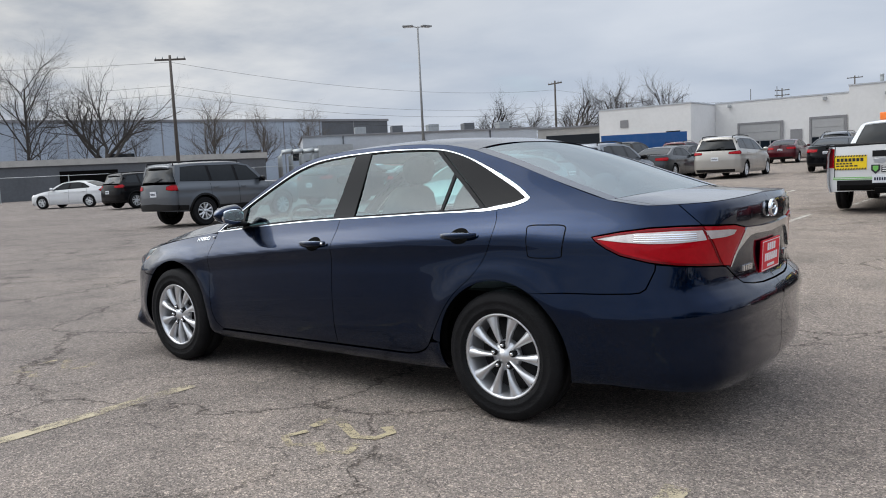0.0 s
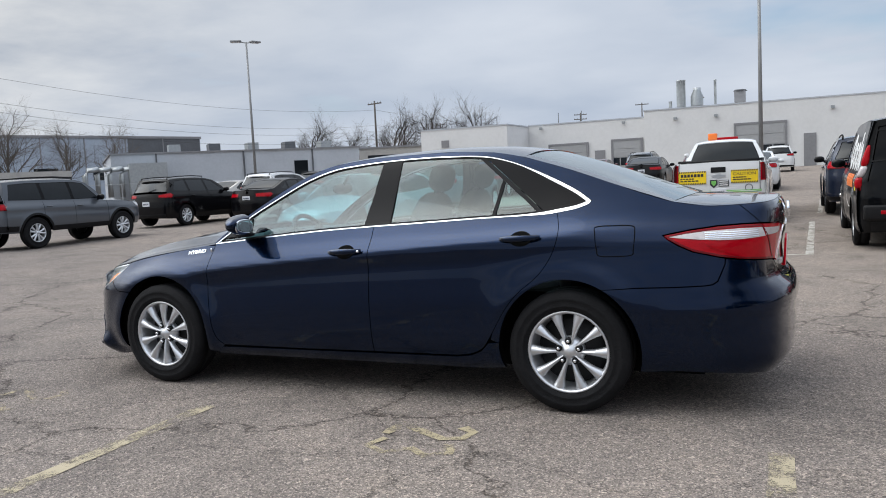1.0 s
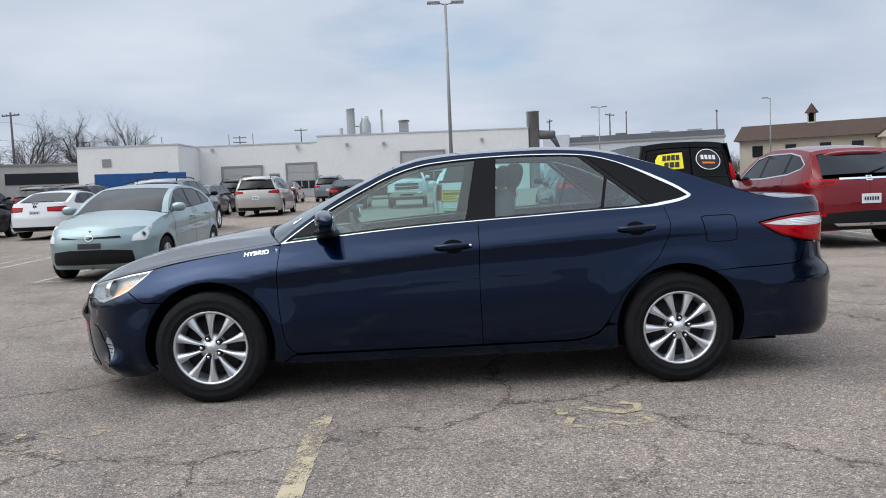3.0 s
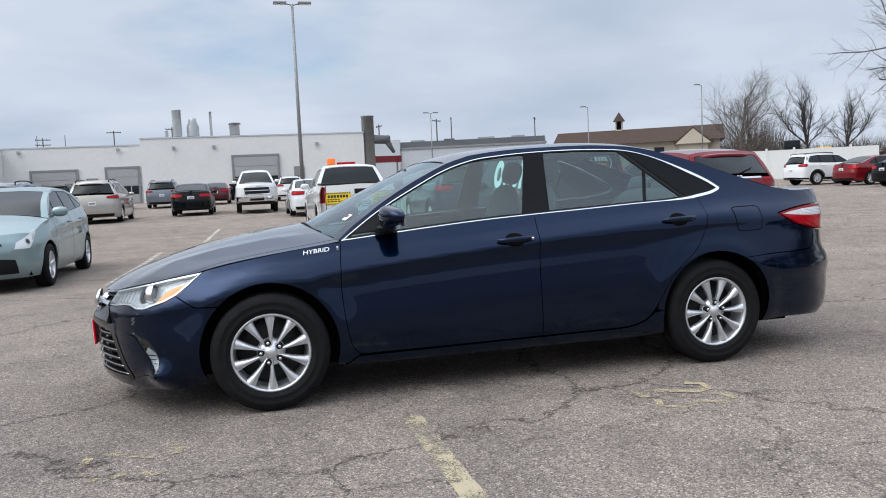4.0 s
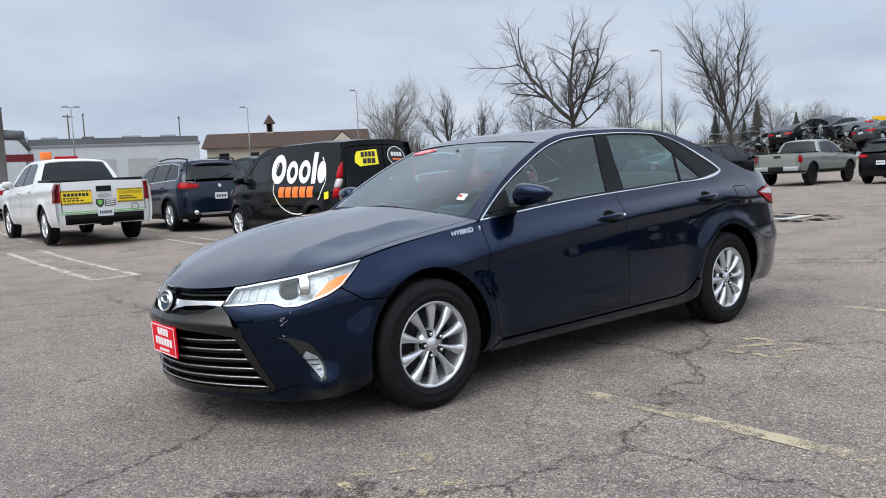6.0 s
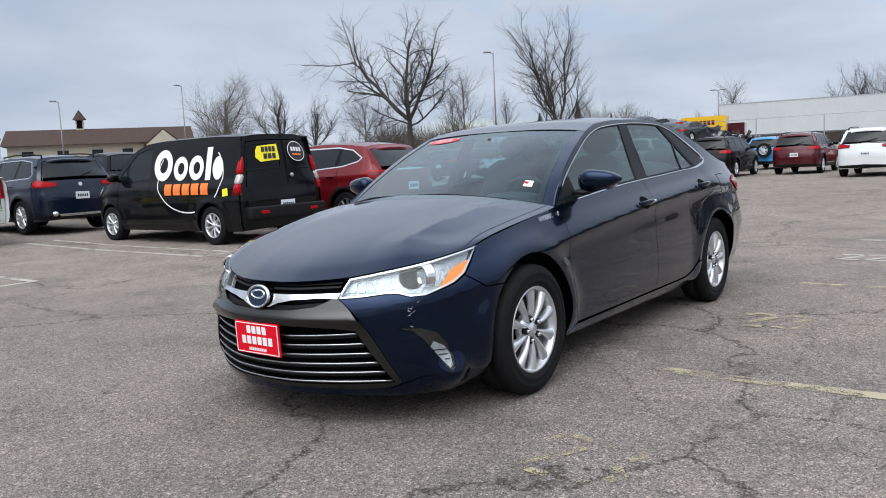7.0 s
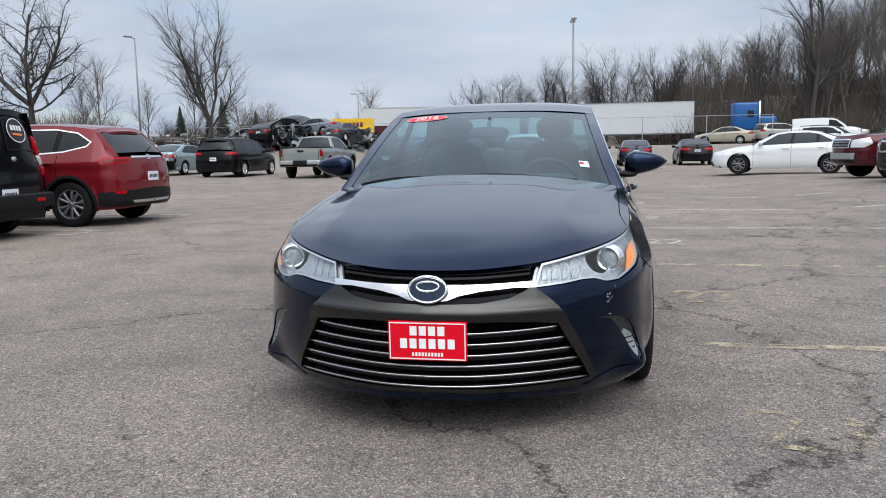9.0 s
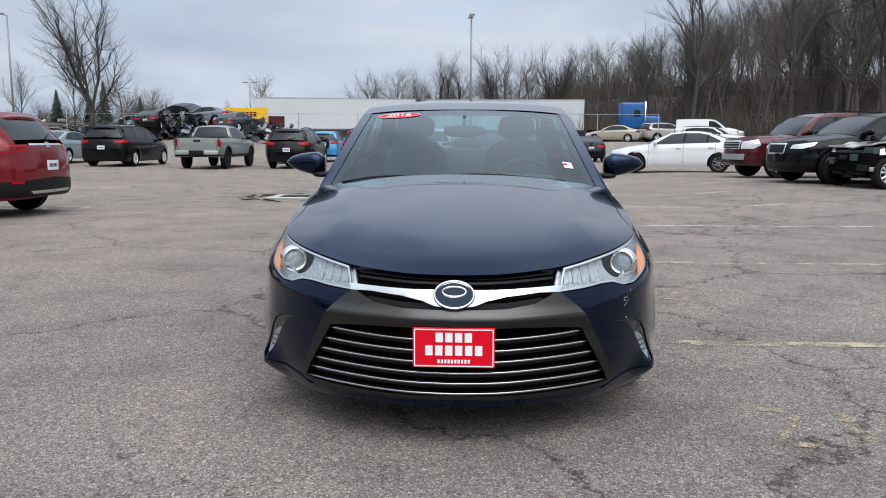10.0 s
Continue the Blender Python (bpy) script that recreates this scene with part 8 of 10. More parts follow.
    decal("badge_bar", hb, T([(0.28, 1.43), (0.52, 1.43), (0.52, 1.46), (0.28, 1.46)]), ORANGE, van)
    decal("door_split", hb, T([(0.070, 1.76), (0.082, 1.76), (0.082, 0.97), (0.070, 0.97)]), SHADE_AND_DARK, van)
    for y in (-0.40, 0.45):
        fr = [(y - 0.36, 1.66), (y + 0.36, 1.66), (y + 0.36, 1.22), (y - 0.36, 1.22)]
        decal("door_panel_edge", h, T([(a, b) for a, b in fr]), BLACK_PLASTIC, van, "", [T(inset(fr, 0.02))])
    # tall corner lamps with a clear middle
    for s in (-1, 1):
        for name, mt, z0, z1, grow in (("taillight", RED_LENS, 1.14, 1.43, 0.0), ("reversing_light", STRIPE_CLEAR, 0.99, 1.15, 0.002), ("taillight", RED_LENS, 0.84, 1.0, 0.0)):
            bm = bmesh.new()
            blob(bm, 0, 0, 0, 0.062 + grow, 0.050 + grow, (z1 - z0) / 2, 4, 14, 10)
            for v in bm.verts:
                zz = (z0 + z1) / 2 + v.co.z
                p = sh.at(float(sh.ux(2.205)), zz)
                k = 1 - 0.55 * max(0, (zz - 1.2) / 0.25)
                v.co = Vector((p[0] + v.co.x * k + 0.012, s * (abs(p[1]) - 0.022) + v.co.y * k, zz))
            part(name, bm, mt, van, "tall red corner lamp" if mt is RED_LENS else "clear reversing lamp")
    bm = bmesh.new()
    tube(bm, (2.36, 0.16, 1.10), (2.395, 0.16, 1.10), 0.036, 0.032, 14)
    part("door_lock", bm, GALV, van)
    bm = bmesh.new()
    box(bm, 2.28, 2.47, -0.82, 0.82, 0.42, 0.62, 0.03)
    part("rear_bumper", bm, BLACK_PLASTIC, van)
    for s in (-1, 1):
        bm = bmesh.new()
        box(bm, 2.465, 2.475, min(s * 0.45, s * 0.62), max(s * 0.45, s * 0.62), 0.50, 0.55, 0.004)
        part("reflector", bm, RED_LENS, van)


def dress_truck():
    car, sh, lofts, P = CARS["truck"]
    f, g = sh.f(0.008), sh.f(0.012)
    R = lambda pts: [(rear_u(sh, y), z) for y, z in pts]
    for y0, y1, word in ((-0.80, -0.24, ""), (0.24, 0.76, "CAUTION")):
        sign = [(y0, 0.80), (y1, 0.80), (y1, 1.07), (y0, 1.07)]
        pl = decal("warning_sign", f, R(sign), SIGN_YELLOW, car, "yellow warning sign with hazard edges")
        n = 12
        for k in range(n):
            a = y0 + (y1 - y0) * k / n
            w = (y1 - y0) / n * 0.55
            for z0, z1 in ((0.80, 0.83), (1.04, 1.07)):
                decal("hazard_mark", g, R([(a, z0), (a + w, z0), (a + w + 0.015, z1), (a + 0.015, z1)]), INK, pl)
        for z0, z1, q in ((0.86, 0.885, 0.8), (0.905, 0.93, 0.6)):
            for k in range(5):
                a = y0 + 0.04 + (y1 - y0 - 0.08) * k / 5 * q
                decal("print_bar", g, R([(a, z0), (a + 0.07 * q, z0), (a + 0.07 * q, z1), (a, z1)]), INK, pl)
        if word:
            me = letters(word, 0.085, 0.0)
            for v in me.vertices:
                v.co = Vector(sh.at(rear_u(sh, 0.5 * (y0 + y1) + v.co.x * 1.15), 0.985 + v.co.y, 0.013))
            me.materials.append(INK)
            put("sign_word", me, pl, "black word CAUTION")
        else:
            for k in range(7):
                a = y0 + 0.05 + 0.067 * k
                decal("print_bar", g, R([(a, 0.955), (a + 0.05, 0.955), (a + 0.05, 1.015), (a, 1.015)]), INK, pl)
    decal("tailgate_handle", f, R([(-0.15, 1.03), (0.14, 1.03), (0.14, 1.14), (-0.15, 1.14)]), BLACK_PLASTIC, car)
    decal("maker_shape", f, R([(-0.13, 0.93), (-0.04, 0.93), (-0.04, 0.91), (0.04, 0.91), (0.04, 0.93), (0.13, 0.93), (0.13, 0.98), (0.04, 0.98), (0.04, 1.0), (-0.04, 1.0), (-0.04, 0.98), (-0.13, 0.98)]), SATIN, car, "plain metal cross-shaped emblem")
    decal("shield", f, R([(-0.17, 0.88), (-0.02, 0.88), (-0.02, 0.78), (-0.095, 0.71), (-0.17, 0.78)]), INK, car, "dark shield emblem with a green mark")
    decal("shield_mark", g, R([(-0.14, 0.86), (-0.05, 0.86), (-0.05, 0.80), (-0.095, 0.75), (-0.14, 0.80)]), STRIPE_GREEN, car)
    decal("small_sign", f, R([(0.0, 0.74), (0.20, 0.74), (0.20, 0.87), (0.0, 0.87)]), INK, car)
    for z in (0.84, 0.80, 0.76):
        decal("sign_bar", g, R([(0.015, z), (0.185, z), (0.185, z + 0.018), (0.015, z + 0.018)]), WHITE, car)
    decal("ring_badge", f, R(ellipse(0.58, 0.70, 0.075, 0.075)), INK, car, "", [R(ellipse(0.58, 0.70, 0.062, 0.062))])
    decal("green_stripe", f, R([(-0.82, 0.615), (0.82, 0.615), (0.82, 0.66), (-0.82, 0.66)]), STRIPE_GREEN, car, "green stripe along the tailgate")
    decal("stripe_gap", g, R([(-0.82, 0.632), (0.82, 0.632), (0.82, 0.642), (-0.82, 0.642)]), WHITE, car)
    for y in (-0.79, 0.79):
        decal("tailgate_seam", f, R([(y - 0.006, 0.66), (y + 0.006, 0.66), (y + 0.006, 1.23), (y - 0.006, 1.23)]), SHADE_AND_DARK, car)
    bm = bmesh.new()
    box(bm, -0.2, 0.0, -0.44, -0.24, 1.77, 1.93, 0.02)
    part("beacon", bm, ORANGE, car, "orange warning beacon on the roof")
    bm = bmesh.new()
    box(bm, 0.1, 0.22, -0.22, 0.24, 1.76, 1.82, 0.015)
    part("light_bar", bm, RED_LENS, car)
    bm = bmesh.new()
    box(bm, 2.50, 2.66, -0.70, 0.70, 0.42, 0.52, 0.02)
    box(bm, 2.60, 2.74, -0.10, 0.10, 0.36, 0.46, 0.01)
    part("hitch", bm, SHADE_AND_DARK, car)
    bm = bmesh.new()
    sweep(bm, [(1.1, -0.80, 1.275), (2.48, -0.80, 1.265), (2.48, 0.80, 1.265), (1.1, 0.80, 1.275)], 0.03)
    part("bed_rail", bm, BLACK_PLASTIC, car)


def dress_others():
    # badges and bumpers
    car, sh, lofts, P = CARS["crv"]
    f = sh.f(0.008)
    R = lambda pts: [(rear_u(sh, y), z) for y, z in pts]
    decal("chrome_strip", f, R([(-0.46, 1.085), (0.46, 1.085), (0.46, 1.115), (-0.46, 1.115)]), CHROME, car)
    decal("emblem_shape", sh.f(0.012), R([(-0.05, 1.06), (0.05, 1.06), (0.05, 1.14), (-0.05, 1.14)]), CHROME, car, "plain chrome emblem", [R([(-0.036, 1.074), (0.036, 1.074), (0.036, 1.126), (-0.036, 1.126)])])
    decal("bumper_skid", f, R([(-0.50, 0.36), (0.50, 0.36), (0.56, 0.405), (-0.56, 0.405)]), SATIN, car, "silver bumper skid plate")
    for s in (-1, 1):
        decal("reflector", f, R([(s * 0.66, 0.52), (s * 0.80, 0.52), (s * 0.80, 0.56), (s * 0.66, 0.56)]), RED_LENS, car)
    rl = [lf for lf, what in lofts if what == "rear"][0]
    for s in (-1, 1):                                # lamp strips beside the rear window
        d = skin_data(rl.f(0.006), [(0.10, s * 0.665), (0.10, s * 0.73), (rl.end, s * 0.75), (rl.end, s * 0.60)], (), 0.04, 0.02)
        sheet("taillight", d, LENS_DEEP, car, "upright red lamp beside the rear window")
    trim = [(float(sh.ux(x)), z) for x, z in P["dlo"]]
    d = skin_data(sh.f(0.004), inset(trim, -0.008), [inset(trim, 0.012)], 0.08, 0.006)
    for q in (d, mirror_data(d)):
        sheet("window_trim", q, CHROME, car)
    car, sh, lofts, P = CARS["x3"]
    R2 = lambda pts: [(rear_u(sh, y), z) for y, z in pts]
    decal("bumper_skid", sh.f(0.008), R2([(-0.48, 0.36), (0.48, 0.36), (0.53, 0.41), (-0.53, 0.41)]), SATIN, car, "silver bumper skid plate")
    decal("emblem_disc", sh.f(0.010), R2(ellipse(0.0, 1.02, 0.042, 0.042, 18)), SATIN, car, "small round emblem")
    for s in (-1, 1):
        bm = bmesh.new()
        tube(bm, (2.22, s * 0.62, 0.42), (2.32, s * 0.62, 0.42), 0.05, seg=14)
        part("exhaust_tip", bm, CHROME, car)
    trim = [(float(sh.ux(x)), z) for x, z in P["dlo"]]
    d = skin_data(sh.f(0.004), inset(trim, -0.008), [inset(trim, 0.010)], 0.08, 0.006)
    for q in (d, mirror_data(d)):
        sheet("window_trim", q, CHROME, car)
    # heavy-duty truck's chrome face
    car, sh, lofts, P = CARS["hd"]
    Y = lambda pts: [((1 if y < 0 else -1) * float(sh.uf(abs(y))), z) for y, z in pts]
    ring = [(-0.55, 0.80), (0.55, 0.80), (0.58, 1.16), (-0.58, 1.16)]
    decal("grille_mesh", sh.f(0.009), Y([(-0.54, 0.81), (0.54, 0.81), (0.57, 1.15), (-0.57, 1.15)]), BLACK_PLASTIC, car)
    decal("air_dam", sh.f(0.02), Y([(-0.80, 0.36), (0.80, 0.36), (0.84, 0.495), (-0.84, 0.495)]), BLACK_PLASTIC, car)
    decal("tow_opening", sh.f(0.044), Y([(-0.30, 0.54), (0.30, 0.54), (0.30, 0.64), (-0.30, 0.64)]), BLACK_PLASTIC, car)
    decal("chrome_grille", sh.f(0.014), Y(ring), CHROME, car, "wide chrome grille", [Y([(-0.50, 0.84), (0.50, 0.84), (0.53, 0.97), (-0.53, 0.97)]), Y([(-0.53, 1.0), (0.53, 1.0), (0.54, 1.12), (-0.54, 1.12)])])
    decal("chrome_bumper", sh.f(0.04), Y([(-0.88, 0.50), (0.88, 0.50), (0.88, 0.72), (-0.88, 0.72)]), CHROME, car, "chrome front bumper")
    # hatchback's nose: lamp band, dark intake, emblem
    car, sh, lofts, P = CARS["prius"]
    Y2 = lambda pts: [((1 if y < 0 else -1) * float(sh.uf(abs(y))), z) for y, z in pts]
    decal("emblem_ring", sh.f(0.012), Y2(ellipse(0, 0.665, 0.065, 0.045, 22)), CHROME, car, "oval chrome emblem ring", [Y2(ellipse(0, 0.665, 0.050, 0.032, 22))])
    decal("front_plate", sh.f(0.012), Y2([(-0.17, 0.51), (0.17, 0.51), (0.17, 0.59), (-0.17, 0.59)]), INK, car)
    decal("intake", sh.f(0.007), Y2([(-0.62, 0.27), (0.62, 0.27), (0.58, 0.46), (0.30, 0.49), (-0.30, 0.49), (-0.58, 0.46)]), BLACK_PLASTIC, car, "dark mesh lower intake")
    for s in (-1, 1):
        eye = [(s * u, z) for u, z in ellipse(float(sh.uf(0.735)), 0.695, 0.045, 0.045, 20)]
        decal("lamp_ring", sh.f(0.009), eye, GALV, car, "round headlamp projector")
        decal("lamp_eye", sh.f(0.012), [(s * u, z) for u, z in ellipse(float(sh.uf(0.735)), 0.695, 0.030, 0.030, 18)], INK, car)
        decal("lamp_eye", sh.f(0.010), [(s * (float(sh.uf(0.735)) + u), z) for u, z in ((0.10, 0.70), (0.17, 0.74), (0.22, 0.80), (0.15, 0.775))], GALV, car)
    # wreck: the bare front corner with its torn panels
    car, sh, lofts, P = CARS["wreck"]
    bm = bmesh.new()
    box(bm, -1.98, -1.62, -0.80, 0.55, 0.34, 0.74, 0.03)
    part("radiator_frame", bm, SHADE_AND_DARK, car, "", False)
    rw = random.Random(21)
    for i in range(9):
        bm = bmesh.new()
        x, y, z = rw.uniform(-2.02, -1.80), rw.uniform(-0.86, 0.4), rw.uniform(0.40, 0.78)
        box(bm, x - 0.05, x + 0.10, y - rw.uniform(0.06, 0.22), y + 0.08, z - 0.05, z + rw.uniform(0.02, 0.10), 0.012)
        part("engine_part", bm, (BLACK_PLASTIC, GALV, STRIPE_DARK)[i % 3], car, "", False)
    bm = bmesh.new()
    box(bm, -1.90, -1.05, -0.74, 0.70, 0.84, 0.875, 0.01)
    bmesh.ops.subdivide_edges(bm, edges=bm.edges[:], cuts=4, use_grid_fill=True)
    for v in bm.verts:
        v.co.z += 0.12 * (v.co.x + 1.9) + 0.05 * noise.noise((v.co.x * 4, v.co.y * 3, 1.0)) + 0.06 * max(0, -v.co.y)
    part("bent_bonnet", bm, CAR_SILVER, car, "bent silver bonnet edge", False)
    # pickup's tailgate and step bumper
    car, sh, lofts, P = CARS["cement"]
    R4 = lambda pts: [(rear_u(sh, y), z) for y, z in pts]
    bm = bmesh.new()
    box(bm, 2.55, 2.76, -0.86, 0.86, 0.58, 0.74, 0.025)
    part("rear_bumper", bm, GALV, car, "silver step bumper")
    bm = bmesh.new()
    box(bm, 2.60, 2.775, -0.30, 0.30, 0.57, 0.745, 0.01)
    part("bumper_step", bm, BLACK_PLASTIC, car)
    decal("tailgate_handle", sh.f(0.010), R4([(-0.14, 1.08), (0.14, 1.08), (0.14, 1.16), (-0.14, 1.16)]), BLACK_PLASTIC, car)
    for y in (-0.76, 0.76):
        decal("tailgate_seam", sh.f(0.006), R4([(y - 0.008, 0.76), (y + 0.008, 0.76), (y + 0.008, 1.22), (y - 0.008, 1.22)]), SHADE_AND_DARK, car)
    bm = bmesh.new()
    sweep(bm, [(1.1, -0.84, 1.275), (2.56, -0.84, 1.265), (2.56, 0.84, 1.265), (1.1, 0.84, 1.275)], 0.03)
    part("bed_rail", bm, BLACK_PLASTIC, car)
    # sedan with its rear torn open: near-black box for the cavity's shade, hanging bumper skin and crumpled sheet metal
    car, sh, lofts, P = CARS["smashed"]
    bm = bmesh.new()
    box(bm, 2.20, 2.445, -0.80, 0.84, 0.30, 0.66, 0.03)
    part("bumper_cavity_shade", bm, SHADE_AND_DARK, car, "near-black box standing for the shaded torn-open bumper cavity", False)
    rs = random.Random(8)
    for i in range(16):
        bm = bmesh.new()
        bmesh.ops.create_grid(bm, x_segments=4, y_segments=3, size=0.5)
        for v in bm.verts:
            v.co = Vector((v.co.x * rs.uniform(0.25, 0.5), v.co.y * rs.uniform(0.2, 0.4), rs.gauss(0, 0.035)))
        turn = pose(rs.uniform(2.05, 2.5), rs.uniform(0.35, 0.98) if i % 4 else rs.uniform(-0.8, 0.2), rs.uniform(0.28, 0.86), rs.uniform(0, 180), rs.uniform(40, 130), rs.uniform(0, 180))
        bmesh.ops.transform(bm, matrix=turn, verts=bm.verts)
        part("crumpled_panel", bm, (CAR_AQUA, SHADE_AND_DARK, GALV, BLACK_PLASTIC)[i % 4], car, "", False)
    # silver grilles of two wagons facing out
    for key, zc, hh, wd in (("maroon", 0.90, 0.12, 0.44), ("jag", 0.80, 0.13, 0.34)):
        car, sh, lofts, P = CARS[key]
        Y3 = lambda pts: [((1 if y < 0 else -1) * float(sh.uf(abs(y))), z) for y, z in pts]
        o = [(-wd, zc - hh), (wd, zc - hh), (wd + 0.03, zc + hh), (-wd - 0.03, zc + hh)]
        decal("grille_ring", sh.f(0.014), Y3(o), CHROME, car, "bright grille surround", [Y3(inset(o, 0.035))])
        decal("grille_mesh", sh.f(0.010), Y3(inset(o, 0.03)), BLACK_PLASTIC, car)
        if key == "maroon":
            for k in (-0.035, 0.04):
                decal("grille_bar", sh.f(0.016), Y3([(-wd, zc + k - 0.014), (wd, zc + k - 0.014), (wd, zc + k + 0.014), (-wd, zc + k + 0.014)]), GRILLE_SILVER, car)
            decal("bumper_bar", sh.f(0.03), Y3([(-0.60, 0.50), (0.60, 0.50), (0.62, 0.66), (-0.62, 0.66)]), GALV, car, "silver bumper")
    # off-roader's spare wheel
    car, sh, lofts, P = CARS["jeep"]
    tyre, rim, disc, nut, seat = wheel_set(0.36, 0.22, 0.105, 5, 0.28, ALLOY)
    w = put("spare_wheel", tyre, car, "spare wheel on the tailgate", pose(2.42, 0.1, 0.98, 0, 0, 90))
    put("rim", rim, w)


dress_van()
dress_truck()
dress_others()

# ---- lamp posts, utility poles, fences, trailers ----
def lamp_post(x, y, h, heads, turn=0.0, r=0.085):
    o = thing("street_lamp", pose(x, y, ground_z(x, y), 0, 0, turn), "tall grey lot light pole with flat lamp heads", "lamp post", "lot lamps")
    bm = bmesh.new()
    tube(bm, (0, 0, 0.6), (0, 0, h), r, r * 0.55, 12)
    part("pole", bm, POLE_PAINT, o)
    bm = bmesh.new()
    tube(bm, (0, 0, 0), (0, 0, 0.75), 0.28, 0.26, 18)
    part("footing", bm, CONCRETE, o)
    for a in heads:
        bm = bmesh.new()
        tube(bm, (0, 0, h - 0.05), (0.34, 0, h + 0.03), 0.03, seg=8)
        head = part("arm", bm, POLE_PAINT, o, "", True, pose(0, 0, 0, 0, 0, a))
        bm = bmesh.new()
        box(bm, 0.26, 0.86, -0.17, 0.17, h + 0.0, h + 0.10, 0.03)
        part("lamp_head", bm, POLE_PAINT, head, "flat grey lamp head", False)
        bm = bmesh.new()
        box(bm, 0.32, 0.80, -0.12, 0.12, h - 0.012, h - 0.001)
        part("lens", bm, LAMP_WHITE, head, "", False)


def utility_pole(x, y, h, turn, arms=1, wire_to=()):
    o = thing("utility_pole", pose(x, y, ground_z(x, y), 0, 0, turn), "weathered wooden utility pole with a crossarm", "utility pole", "utility poles")
    bm = bmesh.new()
    tube(bm, (0, 0, 0), (0, 0, h), 0.17, 0.10, 10)
    part("pole", bm, WOOD_POLE, o)
    for k in range(arms):
        z = h - 0.35 - 0.9 * k
        bm = bmesh.new()
        box(bm, -1.25, 1.25, -0.06, 0.06, z - 0.07, z + 0.07)
        arm = part("crossarm", bm, WOOD_POLE, o, "", False)
        for q in (-1.15, -0.6, 0.6, 1.15):
            bm = bmesh.new()
            tube(bm, (q, 0, z + 0.07), (q, 0, z + 0.27), 0.05, 0.03, 8)
            part("insulator", bm, GALV, arm)
    return o


def wire(a, b, sag, r=0.02):
    a, b = Vector(a), Vector(b)
    n = 14
    pts = [a + (b - a) * i / n - Vector((0, 0, sag * 4 * (i / n) * (1 - i / n))) for i in range(n + 1)]
    bm = sweep(bmesh.new(), pts, r, 4)
    tagged(part("overhead_cable", bm, WIRE), "sagging black overhead cable between poles", "cable", "overhead cables")


def poles():
    lamp_post(1.19, 32.06, 9.45, (0, 180), 0, 0.10)
    lamp_post(-25.16, 31.4, 9.0, (20, 160), 50)
    lamp_post(51.6, 33.9, 9.0, (150,), 0)
    lamp_post(49.9, 0.43, 9.2, (5, 185), 0, 0.10)
    lamp_post(19.0, 80.0, 8.4, (0, 180), 0)
    lamp_post(35.5, 75.0, 8.2, (180,), 0)
    lamp_post(47.0, 71.0, 9.9, (180,), 0)
    lamp_post(85.0, 26.0, 6.3, (90, 270), 0)
    utility_pole(-53.5, 34.2, 11.1, 40)
    utility_pole(-45.5, 83.0, 10.6, -20)
    utility_pole(-62.0, 140.0, 11.5, -20)
    utility_pole(-36.0, 150.0, 12.0, 10, 2)
    for i, (x, y, h) in enumerate(((-24, 150, 13.0), (-14, 152, 13.5), (32, 130, 12.0), (58, 150, 12.5), (40, 150, 14.0), (20, 120, 10.5))):
        utility_pole(x, y, h, 20 * i, 1)
    for dz in (0.0, -1.9, -2.6, -3.6):
        wire((-53.5, 34.2, 10.9 + dz), (-45.5, 83.0, 10.2 + dz), 1.2, 0.011)
        wire((-53.5, 34.2, 10.9 + dz), (-75.0, -30.0, 10.5 + dz), 1.6, 0.011)
        wire((-45.5, 83.0, 10.2 + dz), (-36.0, 150.0, 11.0 + dz), 1.2, 0.011)


def trailer(x0, y0, x1, y1):
    ln = math.hypot(x1 - x0, y1 - y0)
    z = ground_z((x0 + x1) / 2, (y0 + y1) / 2)
    o = thing("semi_trailer", pose(x0, y0, z, 0, 0, math.degrees(math.atan2(y1 - y0, x1 - x0))), "long white box semi-trailer", "trailer", "semi-trailers")
    block("box", 0, ln, 0, 2.6, 1.15, 4.05, TRAILER_WHITE, o)
    block("top_rail", -0.02, ln + 0.02, -0.02, 2.62, 4.05, 4.15, GALV, o)
    block("bottom_rail", -0.02, ln + 0.02, -0.03, 2.63, 1.02, 1.15, DARK_SHED, o)
    for i in range(int(ln / 1.25)):
        block("side_post", 0.6 + i * 1.25, 0.65 + i * 1.25, -0.016, -0.002, 1.16, 4.04, TRAILER_WHITE, o)
    for q in (ln - 1.6, ln - 2.8):
        for y in (0.35, 2.25):
            bm = bmesh.new()
            tube(bm, (q, y - 0.28, 0.52), (q, y + 0.28, 0.52), 0.52, seg=20)
            part("wheel", bm, RUBBER, o)
    for y in (0.5, 2.1):
        block("landing_leg", 3.0, 3.15, y, y + 0.12, 0, 1.1, DARK_SHED, o)


